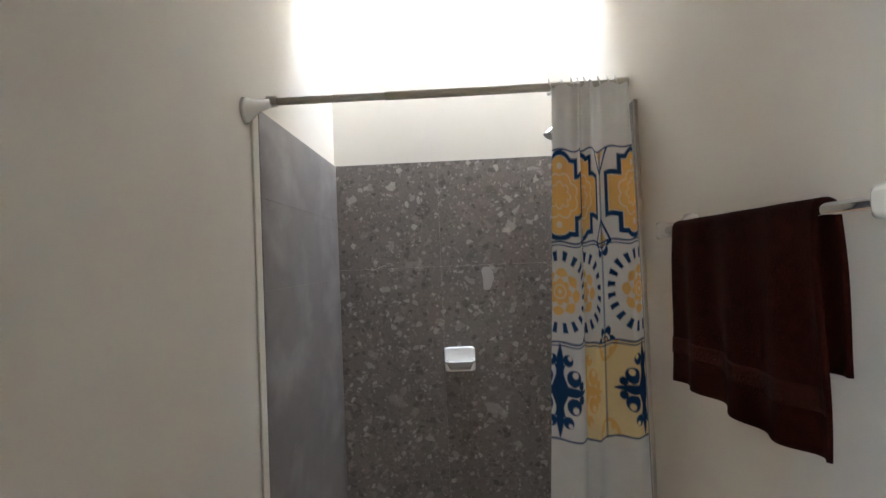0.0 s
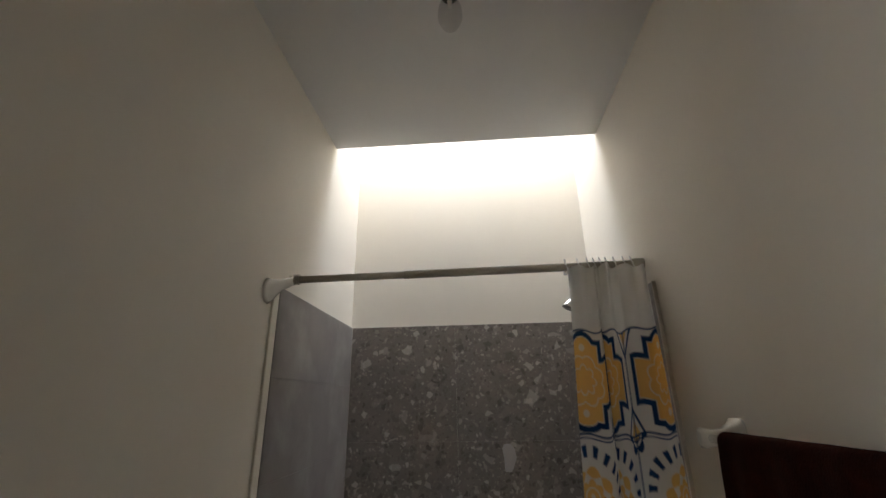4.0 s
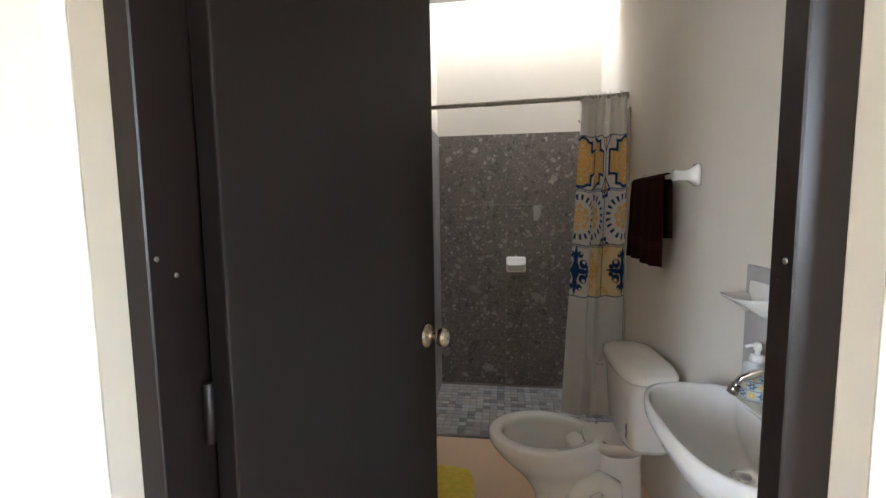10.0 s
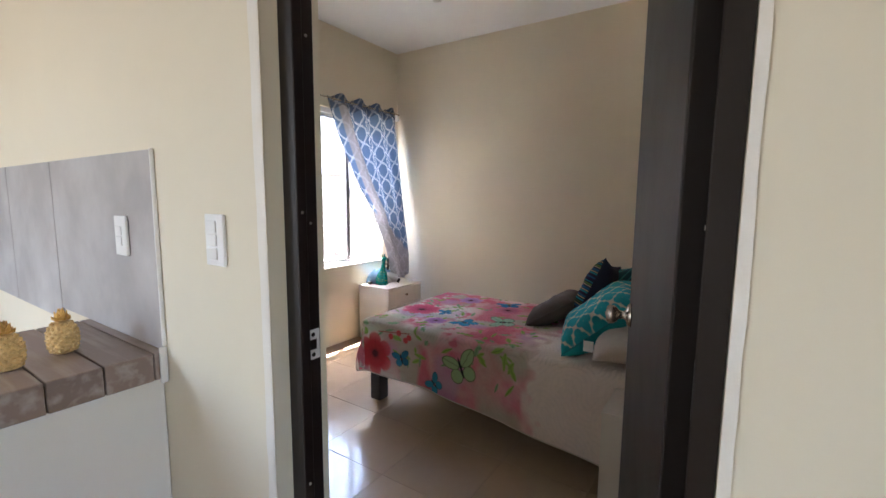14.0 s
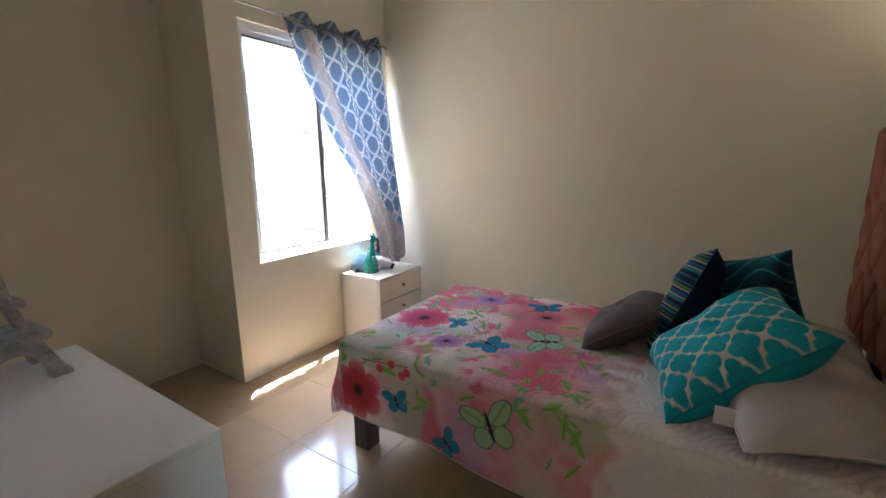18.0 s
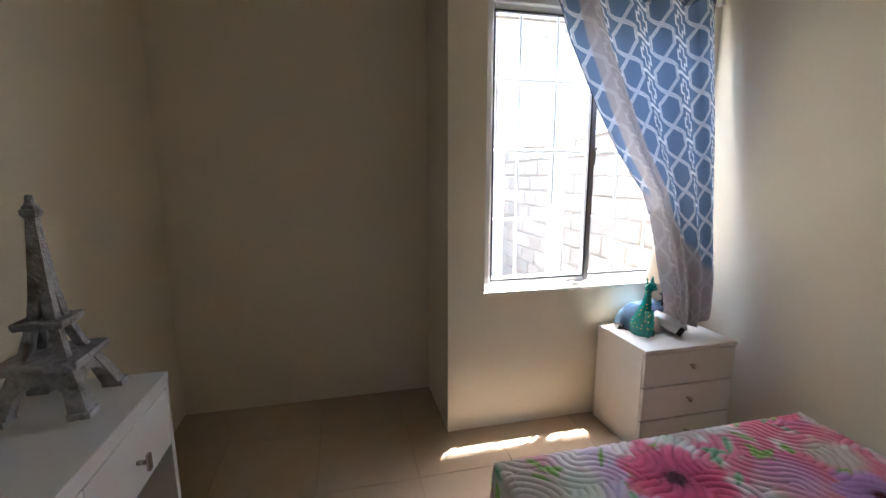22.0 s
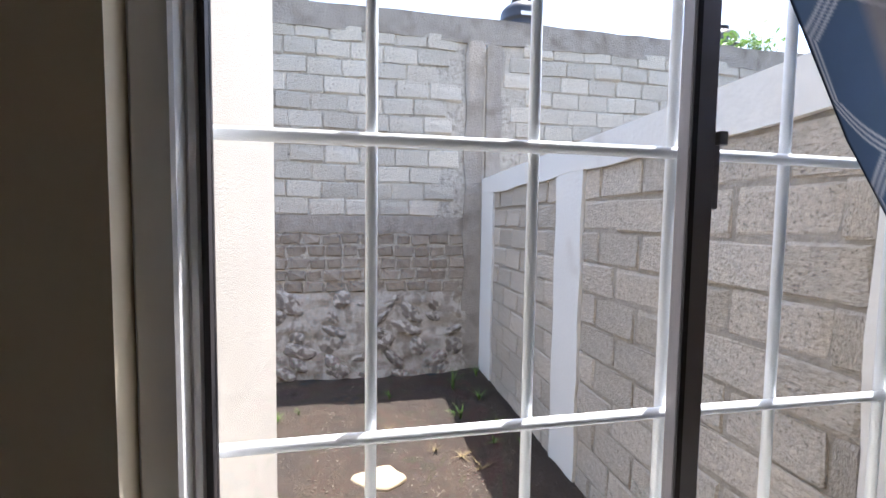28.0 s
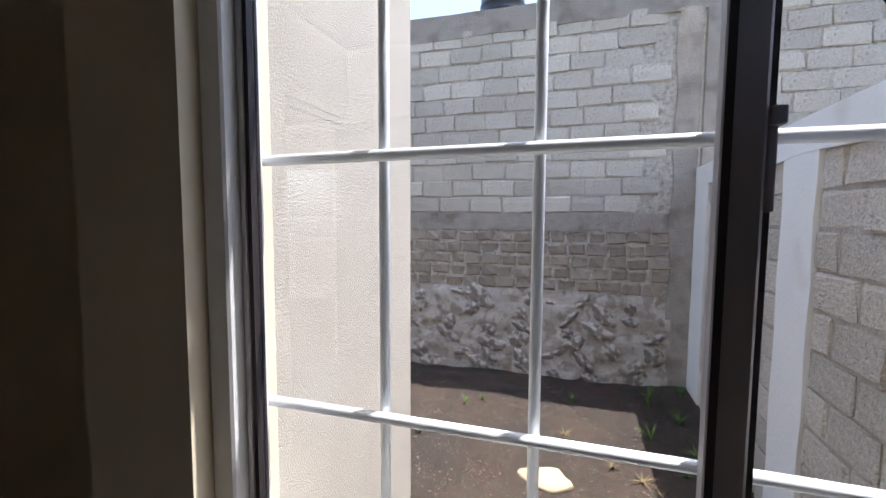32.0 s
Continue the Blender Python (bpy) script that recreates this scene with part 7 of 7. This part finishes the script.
# back boundary: rubble foot, small bricks, concrete band, cement bricks, concrete top
RX = -6.4
back_wall = thing("back_wall", (RX, 2.4, G0), "tall grey wall of rubble, bricks and concrete bands", "wall")
back_wall["kind"] = "structure"
part("core", box(RX - 0.16, RX - 0.010, -2.6, 9.0, -0.18, 2.90), M_MORTAR2, back_wall)


def rough_band(za, zb, y0b, y1b, proud):
    ys = np.linspace(y0b, y1b, 60)
    jj = random.Random(int(za * 100))
    return loft([[(RX - 0.15, yv, za), (RX + proud + jj.uniform(-0.004, 0.004), yv, za + jj.uniform(-0.015, 0.012)), (RX + proud + jj.uniform(-0.004, 0.004), yv, zb + jj.uniform(-0.008, 0.008)), (RX - 0.15, yv, zb)] for yv in ys], smooth=False)


ys, zs = np.linspace(-2.6, 2.78, 150)[:, None] * np.ones((1, 34)), np.ones((150, 1)) * np.linspace(-0.20, 0.64, 34)[None, :]
sheet("rubble_face", np.stack([RX + 0.002 + 0.045 * (vnoise(ys * 7, zs * 9, 61) - 0.4) + 0.02 * (vnoise(ys * 20, zs * 22, 62) - 0.5), ys, zs], -1), M_LIME, None, back_wall, "lime-washed rubble footing")
part("lower_band", rough_band(1.165, 1.315, -2.6, 2.95, 0.004), M_CONCRETE, back_wall, "rough concrete band")
part("top_band", rough_band(2.875, 3.085, -2.6, 9.0, 0.008), M_CONCRETE, back_wall, "rough concrete top band")
bm = loft([[(RX - 0.1, 2.745, z2), (RX + 0.012 + 0.004 * math.sin(z2 * 17), 2.750 + 0.012 * math.sin(z2 * 9), z2), (RX + 0.012 + 0.004 * math.sin(z2 * 14), 2.915 + 0.006 * math.sin(z2 * 21), z2), (RX - 0.012, 2.924, z2), (RX - 0.012, 2.938, z2), (RX + 0.010, 2.946, z2), (RX + 0.010 + 0.004 * math.sin(z2 * 15), 3.085 + 0.010 * math.sin(z2 * 12), z2), (RX - 0.1, 3.09, z2)] for z2 in np.linspace(-0.18, 2.87, 34)], smooth=False)
part("pillar", bm, M_CONCRETE, back_wall, "split concrete pillar")

# roofs and water tanks beyond
for k, (hx, hy, tx, ty, tz) in enumerate(((-14.5, 0.0, -14, 0.0, 5.62), (-14.5, 6.1, -14, 6.13, 5.65), (-14.5, 12.4, -14, 12.42, 5.55))):
    hs = thing("neighbour_house", (hx - 2, hy, G0), "plain pale rendered house with a flat roof", "house", "houses behind the wall")
    part("wall", box(hx - 5, hx + 1.8, hy - 2.9, hy + 2.9, -0.18, tz - 0.25), M_PAINTHOUSE, hs)
    part("roof", box(hx - 5.1, hx + 1.9, hy - 3.0, hy + 3.0, tz - 0.249, tz), M_CONCRETE, hs)
    tk = thing("water_tank", (tx, ty, tz), "black ribbed water tank on a flat roof", "water tank", "water tanks on roofs")
    prof = [(0.56, 0)]
    for i in range(5):
        prof += [(0.56, 0.12 + 0.22 * i), (0.585, 0.15 + 0.22 * i), (0.585, 0.20 + 0.22 * i), (0.56, 0.23 + 0.22 * i)]
    prof += [(0.56, 1.25), (0.53, 1.36), (0.42, 1.47), (0.30, 1.53), (0.24, 1.55), (0.24, 1.60)]
    part("drum", lathe(prof, (tx, ty, tz), 40), M_TANK, tk)
    part("lid", lathe([(0.26, 1.595), (0.27, 1.61), (0.27, 1.66), (0.22, 1.69), (0, 1.70)], (tx, ty, tz), 32), M_TANK, tk)
    part("label_bar", box(tx + 0.60, tx + 0.606, ty - 0.22, ty + 0.18, tz + 1.02, tz + 1.12, 0.001), M_WHITEPL, tk, "worn white printed mark")
# creeper on top of the wall
rg = random.Random(12)
bm = bmesh.new()
for q in range(170):
    p = Vector((RX - 0.05 + rg.gauss(0, 0.07), 5.78 + rg.gauss(0, 0.22), 3.10 + abs(rg.gauss(0, 0.07))))
    m = Matrix.Translation(p) @ Euler((rg.uniform(-1, 1), rg.uniform(-1, 1), rg.uniform(0, 6.3))).to_matrix().to_4x4()
    L, W = rg.uniform(0.02, 0.045), rg.uniform(0.012, 0.024)
    vs = [bm.verts.new(m @ Vector(v)) for v in ((-L, 0, 0), (-L * 0.2, W, 0.004), (L, 0, 0), (-L * 0.2, -W, 0.004))]
    bm.faces.new(vs)
cr = thing("creeper", (RX, 5.78, 3.08), "green creeper growing over the wall top", "plant")
part("leaves", bm, M_LEAF, cr)
bm = bmesh.new()
for q in range(7):
    y0c = 5.5 + q * 0.08
    tube([(RX - 0.05, y0c, 3.07), (RX - 0.04 + rg.uniform(-0.03, 0.03), y0c + rg.uniform(-0.08, 0.08), 3.19), (RX - 0.05, y0c + rg.uniform(-0.1, 0.1), 3.23 + rg.uniform(0, 0.12))], 0.004, 5, bm)
part("stem", bm, M_DRYLEAF, cr)


# ---- pieces of floors and walls ----
PIECES = {}


def piece(name, dims, material, at, parent, rot=0.0, bev=0.0015):
    """A small block of the given size; alike ones share one mesh."""
    key = (name, tuple(round(d, 3) for d in dims), material.name, bev)
    if key not in PIECES:
        bm = box(-dims[0] / 2, dims[0] / 2, -dims[1] / 2, dims[1] / 2, -dims[2] / 2, dims[2] / 2, bev)
        me = bpy.data.meshes.new(name)
        bm.to_mesh(me)
        bm.free()
        me.materials.append(material)
        PIECES[key] = me
    ob = new(name, PIECES[key])
    ob.parent = parent
    inv = Matrix.Translation(-parent.location) if parent.type == "EMPTY" else Matrix.Identity(4)
    ob.matrix_parent_inverse = inv
    ob.location = at
    if rot:
        ob.rotation_euler = rot if isinstance(rot, tuple) else (0, 0, rot)
    return ob


floor = bpy.data.objects["floor"]
T = 0.415
for i in range(-5, 10):
    for j in range(-10, 5):
        xa, xb = -1.435 + T * i, -1.435 + T * (i + 1)
        ya, yb = 0.848 + T * j, 0.848 + T * (j + 1)
        xa, xb, ya, yb = max(xa, -3.43), min(xb, 2.2), max(ya, -3.2), min(yb, NY)
        if xb - xa < 0.03 or yb - ya < 0.03:
            continue
        if xb < WX + 0.2 and yb > 1.455:
            yb = 1.455 if xb < WX else yb
        if yb - ya < 0.03:
            continue
        cx, cy = (xa + xb) / 2, (ya + yb) / 2
        if cx > -0.1 and cy > 0.2:
            continue
        piece("tile", (xb - xa - 0.0025, yb - ya - 0.0025, 0.008), M_FLOOR, (cx, cy, -0.004), floor)

shower = bpy.data.objects["floor_shower"]
rng = random.Random(5)
P = 0.0455
for i in range(24):
    for j in range(15):
        cx, cy = 0.012 + P * (i + 0.5), TILE_Y + 0.002 + P * (j + 0.5)
        if cx > 1.10 or cy > 2.62:
            continue
        m = M_MOSAIC[rng.choices((0, 1, 2, 3), (4, 5, 2.2, 2))[0]]
        piece("tile", (P - 0.003, P - 0.003, 0.008), m, (cx, cy, 0.0165), shower, bev=0.001)

# concrete blocks of the side wall: four variants with chipped edges
rng = random.Random(9)


def chipped(name, dx, dy, dz, material, seed, amount):
    rg = random.Random(seed)
    bm = box(-dx / 2, dx / 2, -dy / 2, dy / 2, -dz / 2, dz / 2, amount * 1.2)
    for v in bm.verts:
        v.co += Vector((rg.uniform(-1, 1), rg.uniform(-1, 1), rg.uniform(-1, 1))) * amount
    me = bpy.data.meshes.new(name)
    bm.to_mesh(me)
    bm.free()
    me.materials.append(material)
    return me


def lay(parent, name, meshes, at, rot):
    ob = new(name, rng.choice(meshes))
    ob.parent = parent
    ob.matrix_parent_inverse = Matrix.Translation(-parent.location)
    ob.location = at
    ob.rotation_euler = rot
    return ob


full = [chipped("block", 0.286, 0.05, 0.142, M_BLOCK, k, 0.0085) for k in range(5)]
halfb = [chipped("block", 0.14, 0.05, 0.142, M_BLOCK, 20 + k, 0.006) for k in range(3)]
for a, b in ((-6.055, -4.875), (-4.59, -3.33)):
    for r in range(11):
        zc = -0.150 + 0.1535 * (r + 0.5)
        off = (0.0 if r % 2 else 0.149) + rng.uniform(-0.02, 0.02)
        x = a - off
        while x < b - 0.02:
            xa, xb = max(x, a), min(x + 0.297, b)
            if xb - xa > 0.29:
                lay(side_wall, "block", full, ((xa + xb) / 2, FY + 0.027, zc), (rng.uniform(-0.01, 0.01), 0, rng.uniform(-0.012, 0.012)))
            elif xb - xa > 0.05:
                o = lay(side_wall, "block", halfb, ((xa + xb) / 2, FY + 0.027, zc), (rng.uniform(-0.01, 0.01), 0, rng.uniform(-0.012, 0.012)))
                o.scale = ((xb - xa - 0.012) / 0.14, 1, 1)
            x += 0.297

bricks = [chipped("brick", 0.05, 0.276, 0.138, M_BLOCK2, 50 + k, 0.008) for k in range(7)]
pitch, zr = 0.286, 0.147
for r in range(11):
    zc = 1.315 + zr * (r + 0.5)
    off = 0.5 * pitch * (r % 2) + rng.uniform(-0.02, 0.02)
    k = 0
    y = -1.2 + off
    while y < 8.2:
        step = pitch * rng.choice((1.0, 1.0, 0.94, 1.06, 0.98, 1.03))
        yc = y + step / 2
        y += step
        if 2.61 < yc < 3.22:
            continue
        lay(back_wall, "brick", bricks, (RX - 0.022 + rng.uniform(-0.004, 0.004), yc, zc + rng.uniform(-0.004, 0.004)), (rng.uniform(-0.015, 0.015), rng.uniform(-0.004, 0.004), rng.uniform(-0.006, 0.006))).scale = (1, (step - 0.010) / 0.276, rng.uniform(0.97, 1.02))
small = [chipped("brick", 0.05, 0.145, 0.094, M_BLOCK3, 70 + k, 0.010) for k in range(9)]
for r in range(5):
    zc = 0.635 + 0.106 * (r + 0.5)
    y = -0.3 + (0.08 if r % 2 else 0.0)
    while y < 2.68:
        step = 0.159 * rng.uniform(0.82, 1.2)
        lay(back_wall, "brick", small, (RX - 0.024 + rng.uniform(-0.006, 0.006), y + step / 2, zc + rng.uniform(-0.008, 0.008)), (rng.uniform(-0.06, 0.06), 0, rng.uniform(-0.03, 0.03))).scale = (1, (step - 0.012) / 0.145, rng.uniform(0.9, 1.04))
        y += step
rub = []
for k in range(8):
    rg = random.Random(90 + k)
    bm = bmesh.new()
    bmesh.ops.create_icosphere(bm, subdivisions=2, radius=1)
    for v in bm.verts:
        n = v.co.normalized()
        v.co = n * (0.85 + 0.35 * rg.random()) * 1.0
        v.co.x *= 0.030
        v.co.y *= 0.11 + 0.02 * (k % 3)
        v.co.z *= 0.075 + 0.012 * (k % 2)
    me = bpy.data.meshes.new("stone")
    bm.to_mesh(me)
    bm.free()
    me.materials.append(M_RUBBLE)
    rub.append(me)
for r in range(6):
    y = -0.3 + 0.07 * (r % 2)
    while y < 2.74:
        lay(back_wall, "stone", rub, (RX + 0.004 + rng.uniform(-0.010, 0.008), y, -0.09 + 0.128 * r + rng.uniform(-0.04, 0.04)), (rng.uniform(-0.9, 0.9), 0, 0)).scale = (1, rng.uniform(0.4, 1.15), rng.uniform(0.4, 1.1))
        y += rng.uniform(0.17, 0.46)
